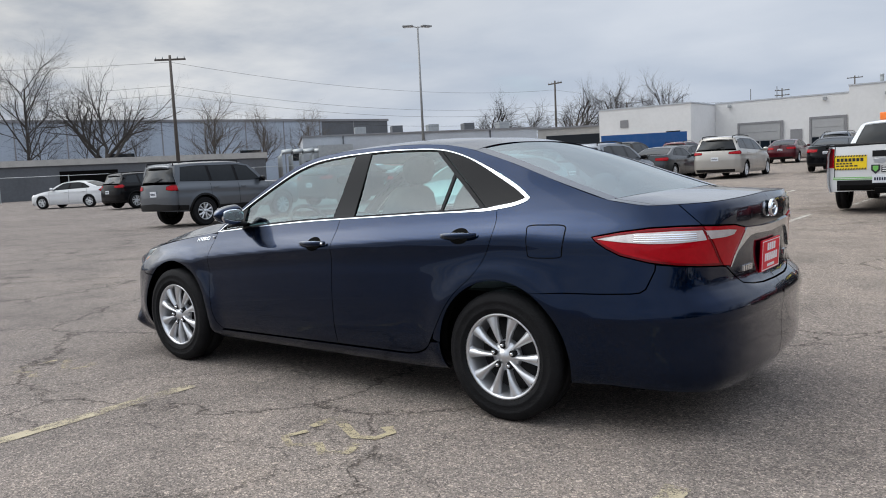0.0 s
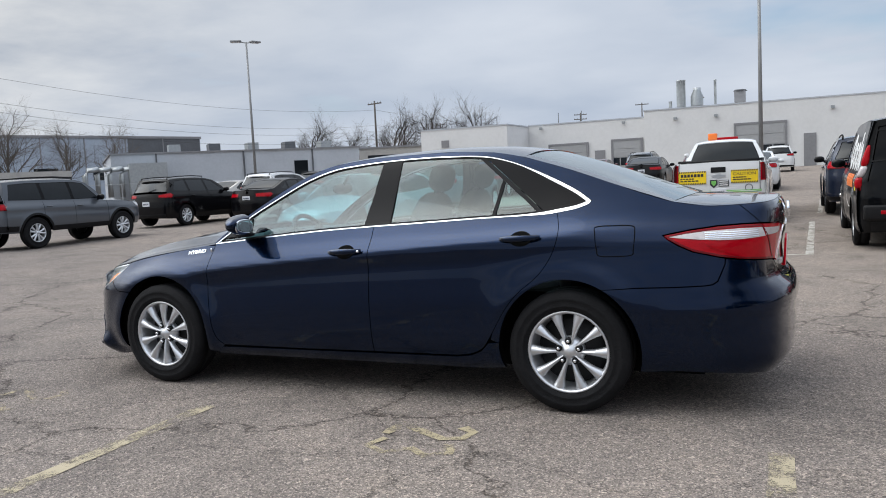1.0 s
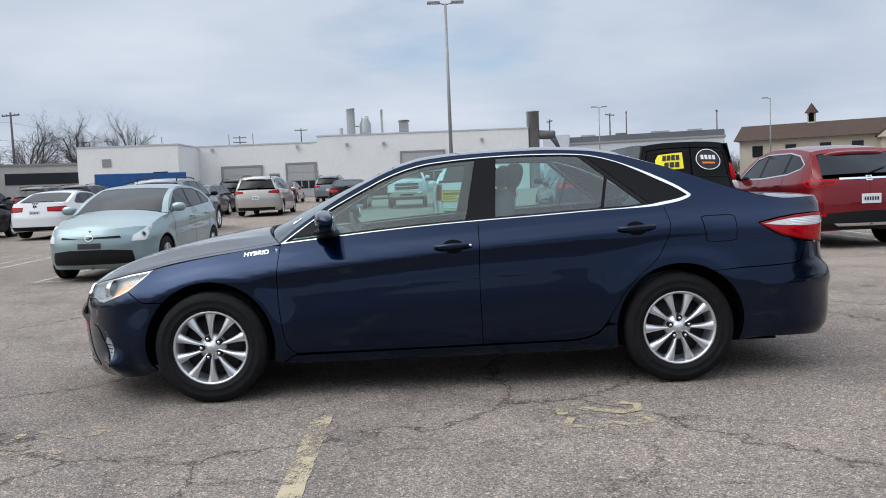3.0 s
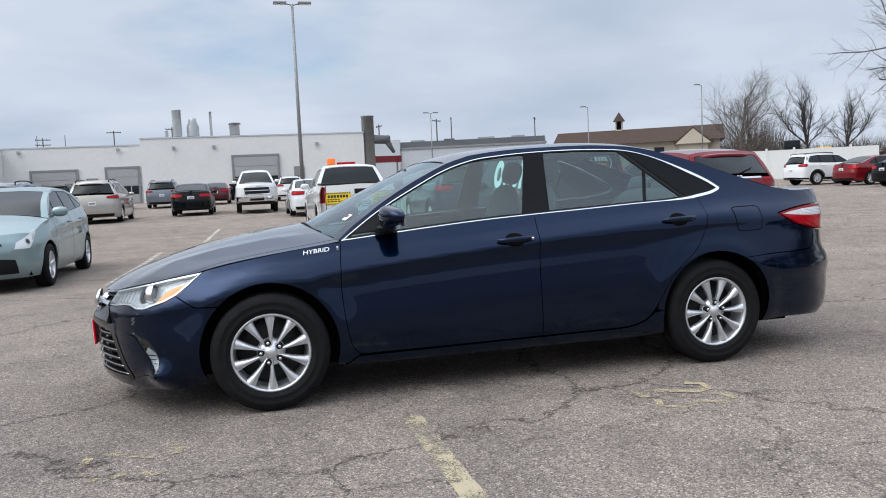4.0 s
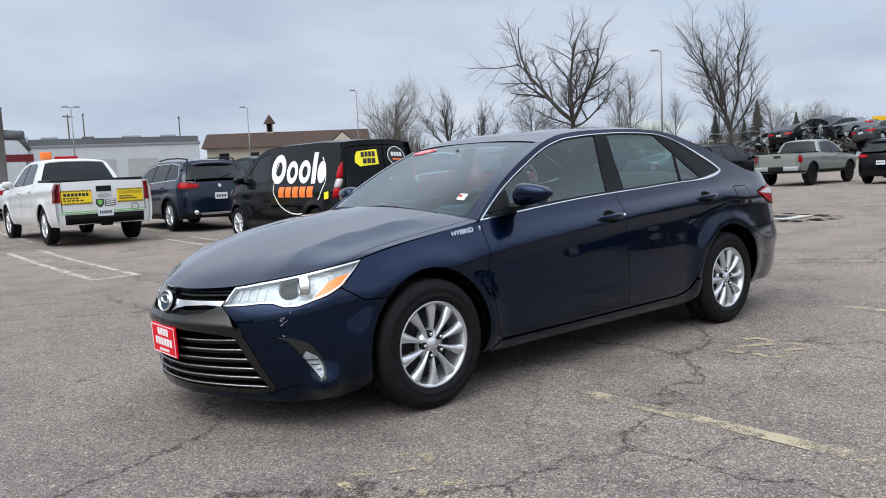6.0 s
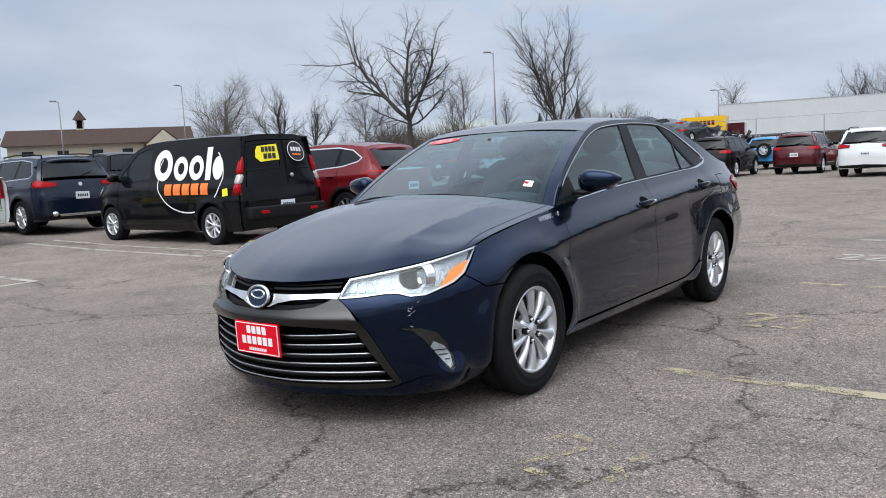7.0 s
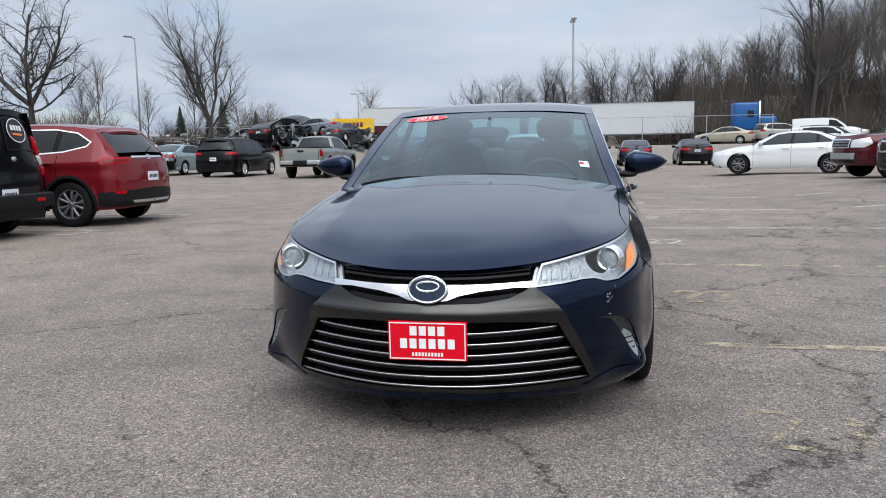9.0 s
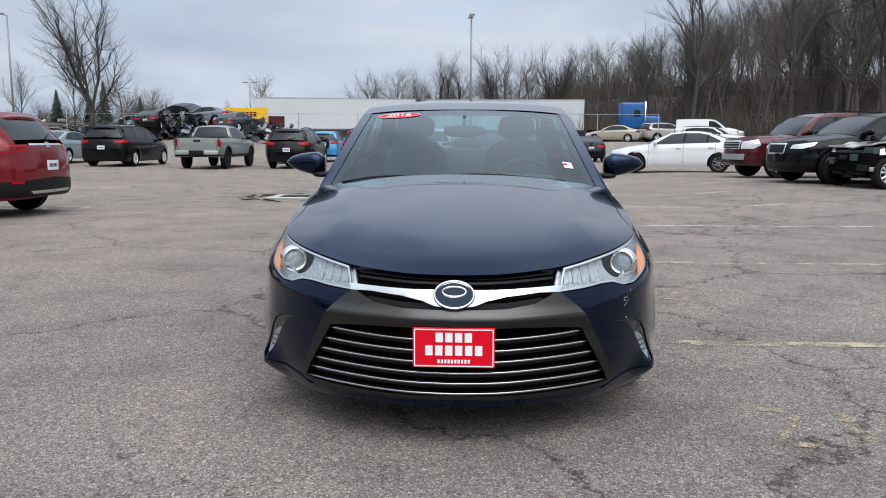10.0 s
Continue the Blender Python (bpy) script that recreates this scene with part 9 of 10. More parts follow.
def yard():
    trailer(71.5, 21.6, 74.6, 6.2)
    trailer(74.4, 5.2, 74.2, -10.6)
    # enclosed cargo trailer by the lamp post
    o = thing("cargo_trailer", pose(41.6, 1.9, 0, 0, 0, 0), "pale grey enclosed cargo trailer", "trailer")
    block("box", 0, 4.5, -0.95, 0.95, 0.55, 2.55, TRAILER_WHITE, o)
    block("door_line", -0.012, -0.001, -0.01, 0.01, 0.6, 2.5, DARK_SHED, o)
    block("corner_trim", -0.02, 0.06, -0.98, -0.90, 0.55, 2.57, GALV, o)
    block("corner_trim", -0.02, 0.06, 0.90, 0.98, 0.55, 2.57, GALV, o)
    for y in (-0.85, 0.85):
        bm = bmesh.new()
        tube(bm, (2.6, y - 0.1, 0.33), (2.6, y + 0.1, 0.33), 0.33, seg=18)
        part("wheel", bm, RUBBER, o)
    block("frame_rail", 0, 4.6, -0.7, 0.7, 0.40, 0.549, DARK_SHED, o)
    # blue tractor cab beyond the fence
    o = thing("semi_truck", pose(68.5, -14.4, ground_z(68.5, -14.4), 0, 0, 0), "blue semi tractor with chrome stacks", "truck")
    bm = bmesh.new()
    box(bm, 0, 2.4, -1.1, 1.15, 1.2, 3.6, 0.18)
    cab = part("cab", bm, TRUCK_BLUE, o)
    block("window", -0.012, -0.001, -0.55, 0.0, 2.3, 2.9, DARK_GLASS_OPAQUE, cab)
    bm = bmesh.new()
    box(bm, 0.5, 2.4, -2.6, -1.05, 1.1, 2.4, 0.2)
    part("hood", bm, TRUCK_BLUE, o)
    for x in (-0.12, 2.5):
        bm = bmesh.new()
        tube(bm, (x, -1.0, 0.8), (x, -1.0, 3.7), 0.08, seg=10)
        part("exhaust_stack", bm, CHROME, o)
    block("chassis", 0.5, 1.9, -2.4, 4.0, 0.6, 1.1, SHADE_AND_DARK, o)
    for y in (-1.9, 2.4, 3.6):
        for x in (0.25, 2.15):
            bm = bmesh.new()
            tube(bm, (x - 0.15, y, 0.52), (x + 0.15, y, 0.52), 0.52, seg=20)
            part("wheel", bm, RUBBER, o)
    # yellow box truck
    o = thing("box_truck", pose(60.5, 22.2, ground_z(60, 21), 0, 0, -78), "yellow box truck with red print bars", "truck")
    block("box", 1.1, 4.6, -1.2, 1.2, 0.8, 2.55, CAR_YELLOW, o)
    for z, w in ((1.85, 2.2), (1.25, 2.6)):
        for i in range(7):
            block("print_bar", 1.6 + i * w / 7, 1.6 + (i + 0.75) * w / 7, -1.215, -1.202, z, z + 0.36, CAR_RED, o)
    block("cab", 4.7, 6.0, -1.05, 1.05, 0.7, 1.9, CAR_MAROON, o)
    block("chassis", 1.2, 5.9, -0.9, 0.9, 0.45, 0.798, SHADE_AND_DARK, o)
    for x in (1.9, 5.3):
        for y in (-0.95, 0.95):
            bm = bmesh.new()
            tube(bm, (x, y - 0.14, 0.45), (x, y + 0.14, 0.45), 0.45, seg=18)
            part("wheel", bm, RUBBER, o)
    # chain-link fence posts along the verge
    f = thing("chain_link_fence", pose(0, 0, 0), "grey chain-link fence posts and rail", "fence", kind="structure")
    bm = bmesh.new()
    tube(bm, (0, 0, 0), (0, 0, 2.1), 0.035, seg=8)
    me = bpy.data.meshes.new("fence_post")
    bm.to_mesh(me)
    bm.free()
    me.materials.append(GALV)
    ys = [-13.5 + 4.5 * i for i in range(11)]
    for y in ys:
        put("fence_post", me, f, "", pose(54.5, y, ground_z(54.5, y)))
    bm = bmesh.new()
    tube(bm, (54.5, ys[0], 3.15), (54.5, ys[-1], 3.15), 0.02, seg=6)
    part("top_rail", bm, GALV, f)
    f = thing("chain_link_fence", pose(0, 0, 0), "grey chain-link fence posts before a shed", "fence", kind="structure")
    for i in range(9):
        put("fence_post", me, f, "", pose(-60 + 2.1 * i, 13 + 4.0 * i, 0))
    bm = bmesh.new()
    tube(bm, (-60, 13, 2.05), (-60 + 2.1 * 8, 13 + 32.0, 2.05), 0.02, seg=6)
    part("top_rail", bm, GALV, f)


# ---- trees ----
def tree_mesh(seed, h, spread, levels, kids, up, mat, trunk_r, bare=0.25, droop=0.0, sides=5, fork=0, open_up=0.8, mains=(), bole=0.3, reach=(0.42, 0.66), exact=False):
    """A leafless tree: tapered trunk, limbs and twigs as one mesh of thin tubes. Returns the trunk's and the crown's meshes."""
    rng = random.Random(seed)
    parts = {0: ([], []), 1: ([], [])}

    def limb(p, d, ln, r, lev, childless=False):
        v, f = parts[0 if lev == 0 else 1]
        seg = 6 if lev < 2 else (4 if lev < 3 else 3)
        k = sides if lev == 0 else (4 if lev < 2 else 3)
        pts, q, dd = [p], p.copy(), d.copy()
        for i in range(seg):
            wob = Vector((rng.gauss(0, 1), rng.gauss(0, 1), rng.gauss(0, 0.6))) * (0.07 if lev == 0 else 0.20)
            dd = (dd + wob + Vector((0, 0, (up if lev else 0.05) - droop * lev))).normalized()
            q = q + dd * (ln / seg)
            pts.append(q.copy())
        o = len(v)
        end_r = r * (0.45 if lev < levels else 0.3)
        for i, c in enumerate(pts):
            t = (pts[min(i + 1, seg)] - pts[max(i - 1, 0)]).normalized()
            a = t.orthogonal().normalized()
            b = t.cross(a)
            rr = r + (end_r - r) * i / seg
            if lev == 0 and i == 0:
                rr *= 1.35
            for j in range(k):
                w = 2 * math.pi * j / k
                v.append(c + a * (rr * math.cos(w)) + b * (rr * math.sin(w)))
        for i in range(seg):
            for j in range(k):
                f.append((o + i * k + j, o + i * k + (j + 1) % k, o + (i + 1) * k + (j + 1) % k, o + (i + 1) * k + j))
        if lev >= levels or childless:
            return pts[-1]
        n = kids[lev]
        for m in range(n):
            s = bare + (1 - bare) * (m + rng.random()) / n if lev == 0 else 0.2 + 0.8 * (m + rng.random()) / n
            i = min(int(s * seg), seg - 1)
            base = pts[i] + (pts[i + 1] - pts[i]) * (s * seg - i)
            t = (pts[i + 1] - pts[i]).normalized()
            a = t.orthogonal().normalized()
            a.rotate(Matrix.Rotation(rng.uniform(0, 2 * math.pi), 3, t))
            ang = rng.uniform(0.45, 0.95) * spread
            nd = (t * math.cos(ang) + a * math.sin(ang)).normalized()
            limb(base, nd, ln * rng.uniform(*reach) * (1.15 - 0.45 * s if lev == 0 else 1), (r + (end_r - r) * s) * rng.uniform(0.42, 0.62) * (0.78 if lev >= 2 else 1.0), lev + 1)
    if mains:
        # a bole that parts into named limbs: (bearing, climb in degrees, length, girth, start as a share of the bole)
        foot = Vector((0, 0, -0.1))
        top = limb(foot, Vector((0.03, 0.02, 1)).normalized(), h * bole, trunk_r, 0, True)
        for az, el, ln, girth, at in mains:
            a, e = radians(az), radians(el)
            limb(foot + (top - foot) * at, Vector((math.cos(a) * math.cos(e), math.sin(a) * math.cos(e), math.sin(e))), h * ln, trunk_r * girth, 1)
    elif not fork:
        limb(Vector((0, 0, -0.1)), Vector((rng.gauss(0, 0.03), rng.gauss(0, 0.03), 1)).normalized(), h * 0.78, trunk_r, 0)
    else:
        # a short bole that forks into spreading limbs
        top = limb(Vector((0, 0, -0.1)), Vector((0.10, 0.05, 1)).normalized(), h * 0.24, trunk_r, 0, True)
        for k in range(fork):
            a = 2 * math.pi * (k + rng.uniform(-0.25, 0.25)) / fork
            out = spread * rng.uniform(0.55, 1.1)
            limb(top - Vector((0, 0, 0.03 * h * rng.random())), Vector((math.cos(a) * out, math.sin(a) * out, open_up * rng.uniform(0.7, 1.3))).normalized(), h * rng.uniform(0.50, 0.72), trunk_r * rng.uniform(0.40, 0.55), 1)
    if exact:
        k = h / max(p.z for p in parts[1][0])
        for q in parts.values():
            q[0][:] = [p * k for p in q[0]]
    return [mesh_of(n, *parts[i], mat) for i, n in ((0, "trunk"), (1, "crown"))]


def plant(meshes, x, y, scale, turn, label, group="bare trees", name="tree"):
    o = thing(name, pose(x, y, ground_z(x, y) - 0.05, 0, 0, turn) @ Matrix.Scale(scale, 4), label, "tree", group)
    put("trunk", meshes[0], o)
    put("crown", meshes[1], o)
    return o


def trees():
    wide = tree_mesh(12, 14.0, 0.80, 4, (10, 11, 8, 5), 0.07, BARK, 0.50, 0.16, 0.0, 8, 5, 1.05)
    oval = tree_mesh(13, 12.0, 1.0, 4, (15, 8, 7, 5), 0.06, BARK_TAN, 0.22, 0.16)
    round_ = tree_mesh(14, 13.0, 0.95, 4, (0, 10, 9, 7), 0.03, BARK, 0.34, 0.0, 0.0, 6, 0, 0.8,
                       ((0, 42, 0.42, 0.5, 1.0), (60, 62, 0.52, 0.52, 1.0), (120, 42, 0.42, 0.45, 0.95), (180, 60, 0.52, 0.52, 1.0), (240, 40, 0.42, 0.45, 0.9), (300, 65, 0.52, 0.5, 1.0), (30, 82, 0.56, 0.5, 1.0)), 0.30, (0.36, 0.60), True)
    tall = [tree_mesh(20 + i, 16.0, 0.85 + 0.1 * (i % 2), 3, (18, 9, 8), 0.06, BARK if i % 2 else BARK_TAN, 0.20, 0.26, 0.0, 5) for i in range(4)]
    scrub = [tree_mesh(30 + i, 6.0, 1.1, 3, (14, 9, 6), 0.04, BARK, 0.07, 0.06) for i in range(2)]
    lab = "leafless winter tree with grey branching crown"
    # bearings below: 0 is to the right as seen from the lot, 90 is away from it
    old = tree_mesh(41, 15.0, 1.08, 4, (0, 10, 9, 8), 0.025, BARK, 0.58, 0.0, 0.0, 9, 0, 0.8,
                    ((176, 38, 0.78, 0.66, 1.0), (160, 68, 0.66, 0.58, 1.0), (8, 56, 0.64, 0.58, 1.0), (-12, 12, 0.46, 0.30, 0.86), (80, 50, 0.46, 0.38, 0.95), (262, 55, 0.44, 0.38, 0.97), (190, 20, 0.36, 0.26, 0.90)), 0.36, (0.34, 0.58), True)
    vase = tree_mesh(42, 13.0, 0.74, 4, (0, 11, 9, 8), 0.075, BARK, 0.34, 0.0, 0.0, 8, 0, 0.8,
                     ((170, 66, 0.66, 0.62, 1.0), (20, 62, 0.66, 0.60, 1.0), (95, 70, 0.64, 0.58, 0.96), (255, 64, 0.60, 0.52, 0.9), (200, 48, 0.50, 0.40, 0.8), (350, 45, 0.46, 0.38, 0.75)), 0.26, (0.34, 0.58), True)
    dome = tree_mesh(43, 12.0, 1.0, 4, (16, 9, 8, 5), 0.05, BARK_TAN, 0.20, 0.22, 0.0, 7, exact=True)
    slim = [tree_mesh(44 + i, 12.0, 0.62, 3, (16, 9, 7), 0.07, BARK if i else BARK_TAN, 0.13, 0.25, 0.0, 6, exact=True) for i in range(2)]

    def stand(meshes, x, y, top, h, turn, text=lab, group="bare trees"):
        """Plant a tree so that its top comes to a height over the lot."""
        return plant(meshes, x, y, (top - ground_z(x, y)) / h, turn, text, group)
    stand(old, 52.5, 44.2, 17.2, 15.0, -52, "large spreading leafless tree with a leaning limb")
    stand(vase, 52.7, 28.7, 14.4, 13.0, -60, "vase-shaped leafless tree with upswept limbs")
    stand(dome, 49.4, 67.7, 13.8, 12.0, 10)
    stand(dome, 52.0, 69.5, 11.4, 12.0, 130)
    stand(vase, 55.1, 64.7, 11.6, 13.0, 30)
    stand(vase, 59.5, 64.0, 10.2, 13.0, 200)
    stand(dome, 65.3, 61.5, 11.5, 12.0, 250)
    stand(slim[0], 56.5, 40.6, 11.0, 12.0, 40)
    stand(slim[1], 60.5, 38.5, 9.0, 12.0, 140)
    stand(slim[0], 62.0, 46.0, 9.5, 12.0, 200)
    stand(slim[1], 58.5, 33.0, 9.8, 12.0, 300)
    stand(slim[1], 66.0, 35.0, 8.2, 12.0, 20)
    stand(dome, 95.8, 41.7, 9.4, 12.0, 70)
    stand(dome, 71.0, 34.5, 8.4, 12.0, 170)
    stand(slim[0], 90.9, 26.0, 10.4, 12.0, 70)
    stand(slim[1], 99.0, 33.0, 7.4, 12.0, 120)
    for i, (x, y, top) in enumerate(((93, 13.0, 10.6), (92, 9.6, 12.0), (90, 7.2, 11.2), (92, 4.4, 12.8), (95, 2.2, 13.0), (91, -0.6, 12.2), (94, -2.8, 14.2), (92, -4.8, 12.8), (96, -7.0, 14.8), (93, -9.2, 13.6), (99, 6.0, 11.0), (100, -1.0, 12.4))):
        stand((vase, dome, slim[1])[i % 3], x, y, top, (13.0, 12.0, 12.0)[i % 3], 47 * i, "bare tree in a row behind trailers", "far tree row")
    # left side behind the shed
    plant(tall[1], -74, 31.5, 0.84, 30, lab)
    plant(tall[2], -78, 26.0, 0.90, 210, lab)
    plant(wide, -70, 37.5, 0.86, 90, lab)
    plant(oval, -62, 44, 0.72, 90, lab)
    plant(oval, -59, 47.5, 0.62, 190, lab)
    plant(oval, -70, 64, 0.70, 60, lab)
    for i, (x, y) in enumerate(((-66, 33), (-64, 37), (-60.5, 42), (-68, 30))):
        plant(scrub[i % 2], x, y, 1.1, 70 * i, "low leafless winter scrub bush", "scrub")
    # behind the workshop and the service building
    for i, (x, y, s) in enumerate(((-58.0, 112, 0.98), (-51.5, 114, 1.02), (-45.0, 117, 1.0))):
        stand(round_, x, y, 16.3 * s, 13.0, 130 * i, "round-crowned leafless winter tree")
    stand(round_, -58.5, 88, 12.6, 13.0, 0, lab)
    stand(round_, -54.5, 91, 11.0, 13.0, 40, lab)
    stand(dome, -50, 96, 9.4, 12.0, 140, lab)
    # wooded bank: tall clear-stemmed trees over a dense understorey
    stem = [tree_mesh(60 + i, 20.0, 0.55 + 0.12 * (i % 3), 3, (15, 9, 7), 0.09, BARK if i % 2 else BARK_TAN, 0.24 + 0.05 * (i % 2), 0.34 + 0.06 * (i % 3), 0.0, 7, exact=True) for i in range(5)]
    split = tree_mesh(70, 22.0, 0.66, 4, (0, 10, 9, 6), 0.06, BARK, 0.36, 0.0, 0.0, 9, 0, 0.8,
                      ((170, 70, 0.58, 0.62, 1.0), (20, 74, 0.60, 0.66, 1.0), (95, 60, 0.40, 0.4, 0.85), (240, 40, 0.30, 0.32, 0.72), (330, 35, 0.28, 0.3, 0.64)), 0.42, (0.30, 0.52), True)
    rng = random.Random(3)
    for i in range(115):
        x = 76 + 44 * rng.random() ** 1.3
        y = rng.uniform(-75, -13) if i % 3 else rng.uniform(-48, -17)
        top = float(np.interp(-y * 90 / (x + 5), (8, 18, 27, 40), (11.5, 14.0, 18.5, 23.0))) * (x + 5) / 90 * rng.uniform(0.70, 1.06)
        stand(stem[i % 5], x, y, max(top, ground_z(x, y) + 4.0), 20.0, rng.uniform(0, 360), "tall clear-stemmed leafless woodland tree", "woodland trees")
    for x, y, top in ((70.0, -20.2, 22.0), (70.5, -29.0, 24.0), (67.0, -33.5, 23.0), (71.0, -38.0, 25.0), (66.0, -42.0, 24.0)):
        stand(split, x, y, top, 22.0, y * 13 - 100, "tall forked tree at the wood's edge", "woodland trees")
    for i in range(60):
        plant(scrub[i % 2], rng.uniform(73, 92), rng.uniform(-80, -8), rng.uniform(0.5, 1.0), rng.uniform(0, 360), "low leafless winter scrub bush", "scrub")
    for i in range(26):
        plant(scrub[i % 2], 60 + rng.uniform(0, 45), 30 + rng.uniform(0, 60), rng.uniform(0.5, 0.9), rng.uniform(0, 360), "low leafless winter scrub bush", "scrub")
    # conifers
    v, f = [], []
    r2 = random.Random(9)
    for i in range(460):
        z = 0.6 + 7.4 * (i / 460) ** 0.9
        rad = 2.5 * (1 - z / 8.3) + 0.08
        a = r2.uniform(0, 2 * math.pi)
        c, ln = Vector((math.cos(a), math.sin(a), -0.25)), rad * r2.uniform(0.6, 1.1)
        w = 0.16 + 0.10 * (1 - z / 8)
        s = Vector((-math.sin(a), math.cos(a), 0)) * w
        o = len(v)
        b = Vector((0, 0, z))
        v += [b, b + c * ln * 0.6 + s, b + c * ln, b + c * ln * 0.6 - s, b + c * ln * 0.5 + Vector((0, 0, 0.16))]
        f += [(o, o + 1, o + 4), (o + 1, o + 2, o + 4), (o + 2, o + 3, o + 4), (o + 3, o, o + 4)]
    crown = mesh_of("crown", v, f, NEEDLES)
    bm = bmesh.new()
    tube(bm, (0, 0, 0), (0, 0, 8.2), 0.14, 0.03, 8)
    tr = bpy.data.meshes.new("trunk")
    bm.to_mesh(tr)
    bm.free()
    tr.materials.append(BARK)
    for x, y, s in ((78.2, 45.0, 0.60), (80.0, 42.5, 0.5), (76.0, 38.8, 0.70), (83, 38, 0.55)):
        plant((tr, crown), x, y, s, x * 50, "dark pointed evergreen conifer tree", "conifers", "conifer")
    # distant tree line: ragged low bands of twigs
    v, f = [], []
    for i in range(40000):
        side = i % 3
        if side == 0:
            a, d = r2.uniform(0.55, 1.35), r2.uniform(150, 190)
        elif side == 1:
            a, d = r2.uniform(-0.6, 0.5), r2.uniform(190, 230)
        else:
            a, d = r2.uniform(1.3, 2.3), r2.uniform(118, 140)
        x, y = d * math.sin(a), d * math.cos(a)
        if x > 47 and y < 16 and d > 140:
            continue
        h = (r2.uniform(2.5, 7.5) if side == 0 and a < 1.1 else r2.uniform(2.0, 6.0)) * (1.0 + 0.35 * math.sin(a * 23) + 0.2 * math.sin(a * 61))
        w = r2.uniform(0.012, 0.032)
        z0 = ground_z(x, y) - 0.3
        o = len(v)
        lean = r2.gauss(0, 2.2)
        t = Vector((math.cos(a), -math.sin(a), 0))
        b = Vector((x, y, z0))
        v += [b - t * w * 3, b + t * w * 3, b + t * lean + Vector((0, 0, h))]
        f.append((o, o + 1, o + 2))
    o = put("far_thicket", mesh_of("far_thicket", v, f, BRUSH, None, False))
    tagged(o, "distant brown winter thicket and tree line", "thicket", kind="stuff")
    # understorey of the wooded bank
    v, f = [], []
    for i in range(34000):
        x, y = 74 + 40 * r2.random() ** 1.6, r2.uniform(-85, -4)
        z0, o = ground_z(x, y) - 0.1, len(v)
        h, w = r2.uniform(1.0, 5.2) * (0.75 + 0.25 * math.sin(y * 0.9 + x * 0.4)) * min(1.0, 0.35 + (-4 - y) / 14), r2.uniform(0.012, 0.040)
        lean = Vector((r2.gauss(0, 1.3), r2.gauss(0, 1.3), h))
        b = Vector((x, y, z0))
        v += [b + Vector((0, -w, 0)), b + Vector((0, w, 0)), b + lean]
        f.append((o, o + 1, o + 2))
    o = put("undergrowth", mesh_of("undergrowth", v, f, BRUSH, None, False))
    tagged(o, "tangled brown undergrowth on a wooded bank", "undergrowth", kind="stuff")


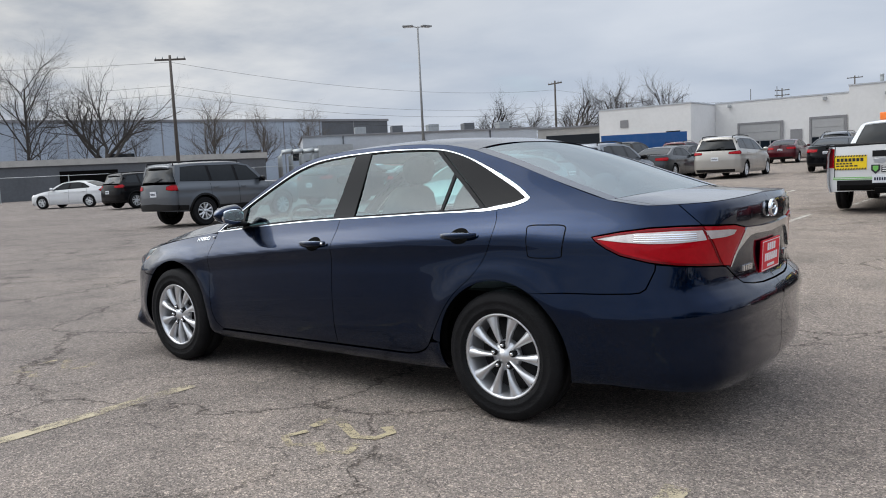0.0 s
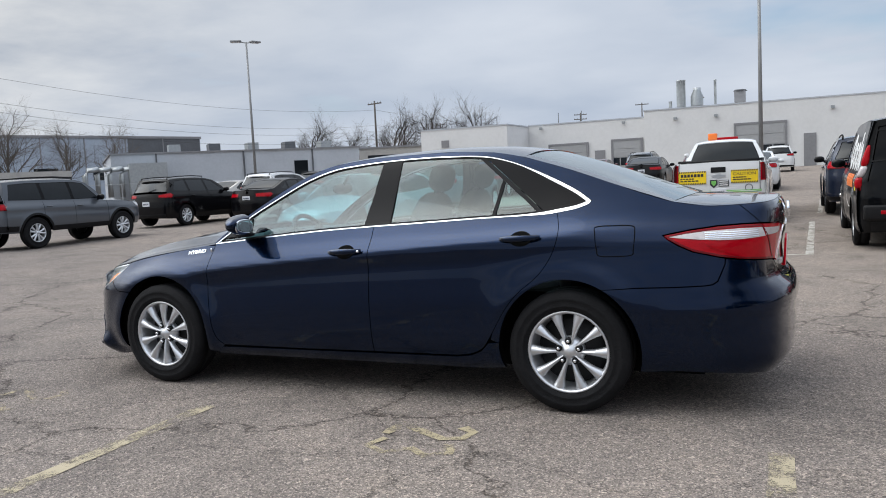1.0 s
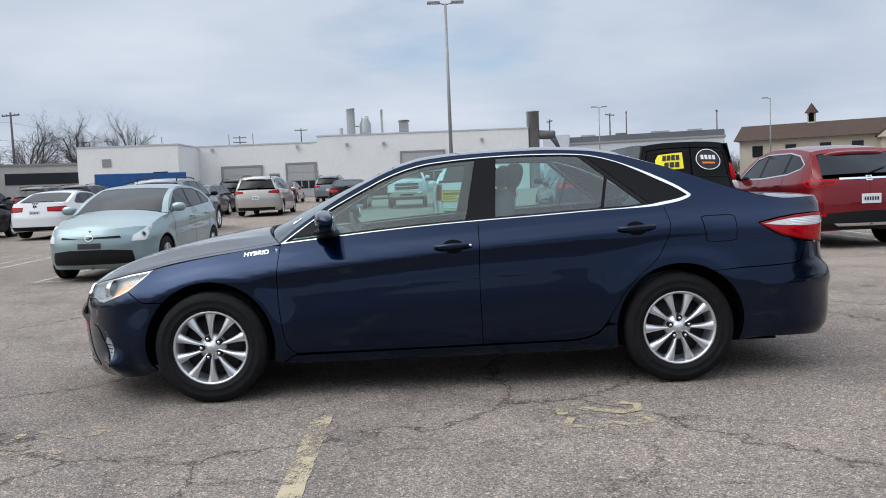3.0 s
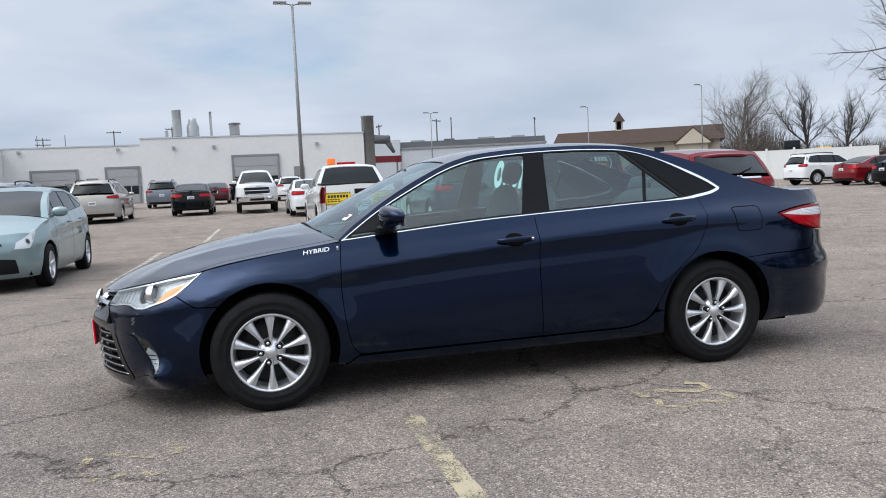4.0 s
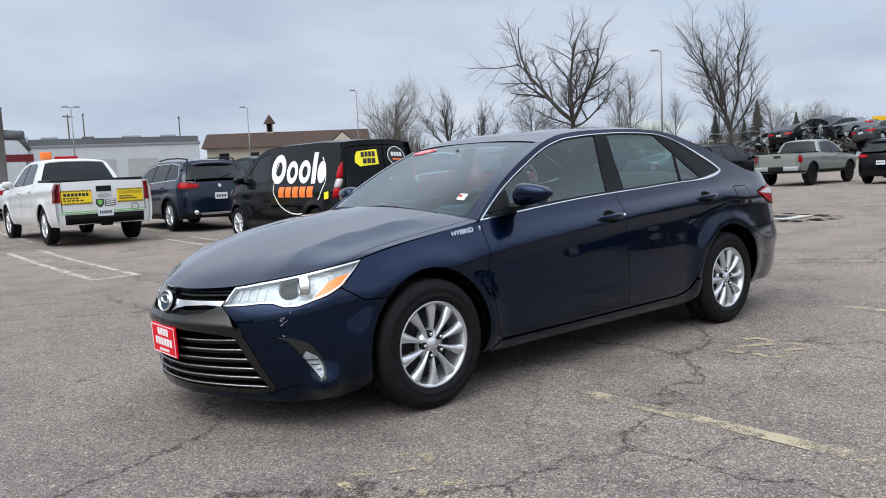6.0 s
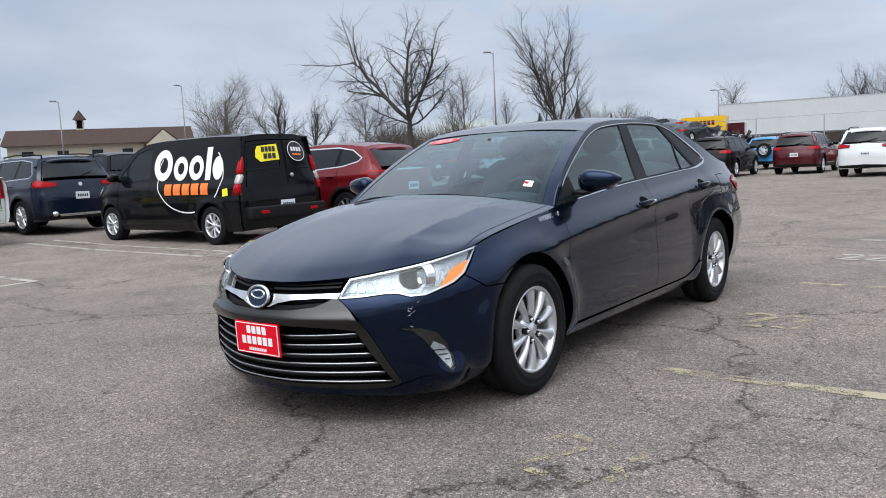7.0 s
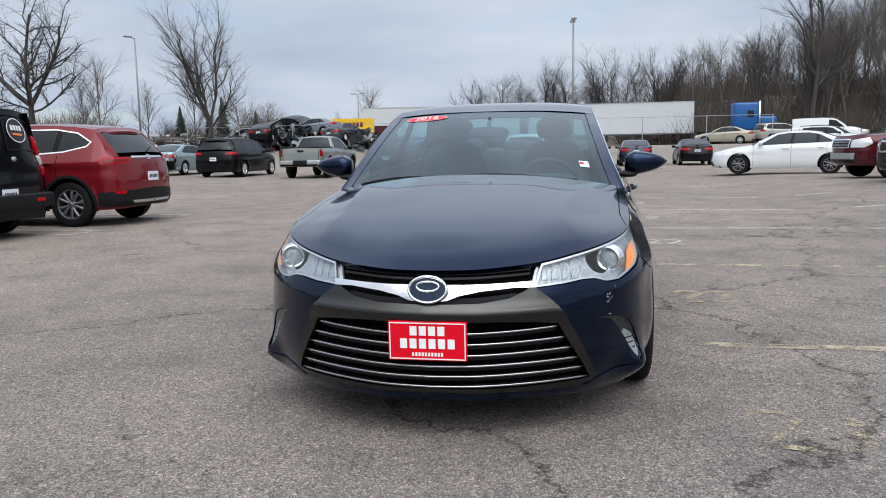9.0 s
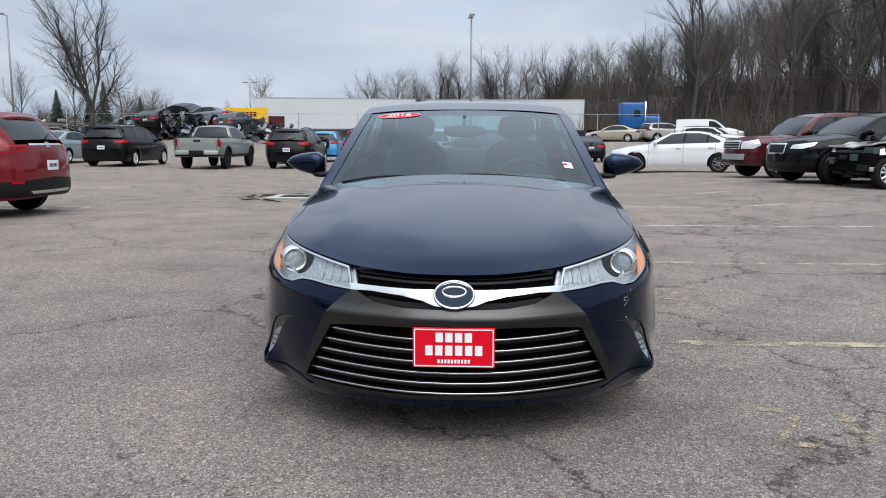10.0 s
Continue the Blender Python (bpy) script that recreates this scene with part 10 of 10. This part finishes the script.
def scrap():
    """A heap of crushed body panels under the scrapped cars."""
    m, n, l, b = node_mat("crushed_car_panels")
    g = n.new("ShaderNodeNewGeometry")
    r = ramp(n, l, g.outputs["Random Per Island"], [(0.0, (0.02, 0.02, 0.022)), (0.30, (0.07, 0.075, 0.085)), (0.44, (0.20, 0.21, 0.22)), (0.58, (0.42, 0.42, 0.42)), (0.78, (0.10, 0.12, 0.16)), (0.88, (0.13, 0.04, 0.035)), (0.92, (0.13, 0.10, 0.08))])
    r.color_ramp.interpolation = "CONSTANT"
    l.new(r.outputs[0], b.inputs["Base Color"])
    b.inputs["Roughness"].default_value = 0.45
    b.inputs["Metallic"].default_value = 0.3
    rng = random.Random(77)
    v, f = [], []
    for i in range(760):
        y = rng.uniform(13.0, 31.0)
        x = rng.gauss(55.6, 1.3)
        top = 2.1 - 0.026 * (y - 22) ** 2 - 0.20 * (x - 55.6) ** 2
        c = Vector((x, y, ground_z(x, y) + max(0.1, rng.uniform(0.1, max(0.3, top)))))
        turn = Matrix.Rotation(rng.uniform(0, 6.28), 3, "Z") @ Matrix.Rotation(rng.gauss(0, 0.7), 3, "X") @ Matrix.Rotation(rng.gauss(0, 0.5), 3, "Y")
        w, d, o = rng.uniform(0.25, 0.85), rng.uniform(0.10, 0.42), len(v)
        for a in range(5):
            for k in range(4):
                q = Vector(((a / 4 - 0.5) * 2 * w, (k / 3 - 0.5) * 2 * d, 0.10 * math.sin(a * 1.9 + i) + rng.gauss(0, 0.07)))
                v.append(c + turn @ q)
        for a in range(4):
            for k in range(3):
                f.append((o + a * 4 + k, o + a * 4 + k + 1, o + a * 4 + k + 5, o + a * 4 + k + 4))
    o = put("scrap_heap", mesh_of("scrap_heap", v, f, m, None, False))
    tagged(o, "heap of crushed and torn car body panels", "scrap", kind="stuff")
    # pale rubble and broken slabs on a rise behind the trees
    m, n, l, b = node_mat("pale_rubble")
    g = n.new("ShaderNodeNewGeometry")
    r = ramp(n, l, g.outputs["Random Per Island"], [(0.0, (0.13, 0.12, 0.11)), (0.4, (0.32, 0.31, 0.30)), (0.58, (0.085, 0.075, 0.066)), (0.94, (0.13, 0.08, 0.065)), (0.97, (0.24, 0.23, 0.22))])
    r.color_ramp.interpolation = "CONSTANT"
    l.new(r.outputs[0], b.inputs["Base Color"])
    b.inputs["Roughness"].default_value = 0.95
    v, f = [], []
    for i in range(1700):
        s = rng.random()
        x, y = 54 + 13 * s + rng.gauss(0, 1.6), 56 - 27 * s + rng.gauss(0, 1.2)
        top = (0.8 + 0.4 * math.sin(s * 19) + 0.3 * math.sin(s * 47)) * max(0.2, 1 - 0.10 * rng.gauss(0, 1) ** 2)
        c = Vector((x, y, ground_z(x, y) + rng.uniform(0.0, max(0.4, top))))
        turn = Matrix.Rotation(rng.uniform(0, 6.28), 3, "Z") @ Matrix.Rotation(rng.gauss(0, 0.5), 3, "X")
        w, d, h, o = rng.uniform(0.10, 0.62), rng.uniform(0.06, 0.24), rng.uniform(0.02, 0.09), len(v)
        for q in ((-1, -1, -1), (1, -1, -1), (1, 1, -1), (-1, 1, -1), (-1, -1, 1), (1, -1, 1), (1, 1, 1), (-1, 1, 1)):
            v.append(c + turn @ Vector((q[0] * w * rng.uniform(0.8, 1.1), q[1] * d * rng.uniform(0.8, 1.1), q[2] * h)))
        f += [(o, o + 3, o + 2, o + 1), (o + 4, o + 5, o + 6, o + 7), (o, o + 1, o + 5, o + 4), (o + 1, o + 2, o + 6, o + 5), (o + 2, o + 3, o + 7, o + 6), (o + 3, o, o + 4, o + 7)]
    o = put("rubble", mesh_of("rubble", v, f, m, None, False))
    tagged(o, "pale heap of broken concrete and rubble", "rubble", kind="stuff")
    # yellow loader behind the white fence
    o = thing("wheel_loader", pose(44.6, 54.0, ground_z(44.6, 54.0), 0, 0, -25), "yellow wheel loader behind a fence", "loader")
    bm = bmesh.new()
    box(bm, -2.2, 2.0, -0.9, 0.9, 1.0, 2.0, 0.12)
    part("body", bm, CAR_YELLOW, o)
    bm = bmesh.new()
    box(bm, -0.5, 0.8, -0.75, 0.75, 2.0, 3.0, 0.08)
    part("cab", bm, DARK_GLASS_OPAQUE, o)
    bm = bmesh.new()
    box(bm, 2.3, 3.2, -1.2, 1.2, 1.3, 2.3, 0.1)
    part("bucket", bm, CAR_YELLOW, o)
    for x in (-1.4, 1.4):
        for y in (-0.95, 0.95):
            bm = bmesh.new()
            tube(bm, (x, y - 0.25, 0.7), (x, y + 0.25, 0.7), 0.7, seg=20)
            part("wheel", bm, RUBBER, o)


poles()
yard()
scrap()
trees()
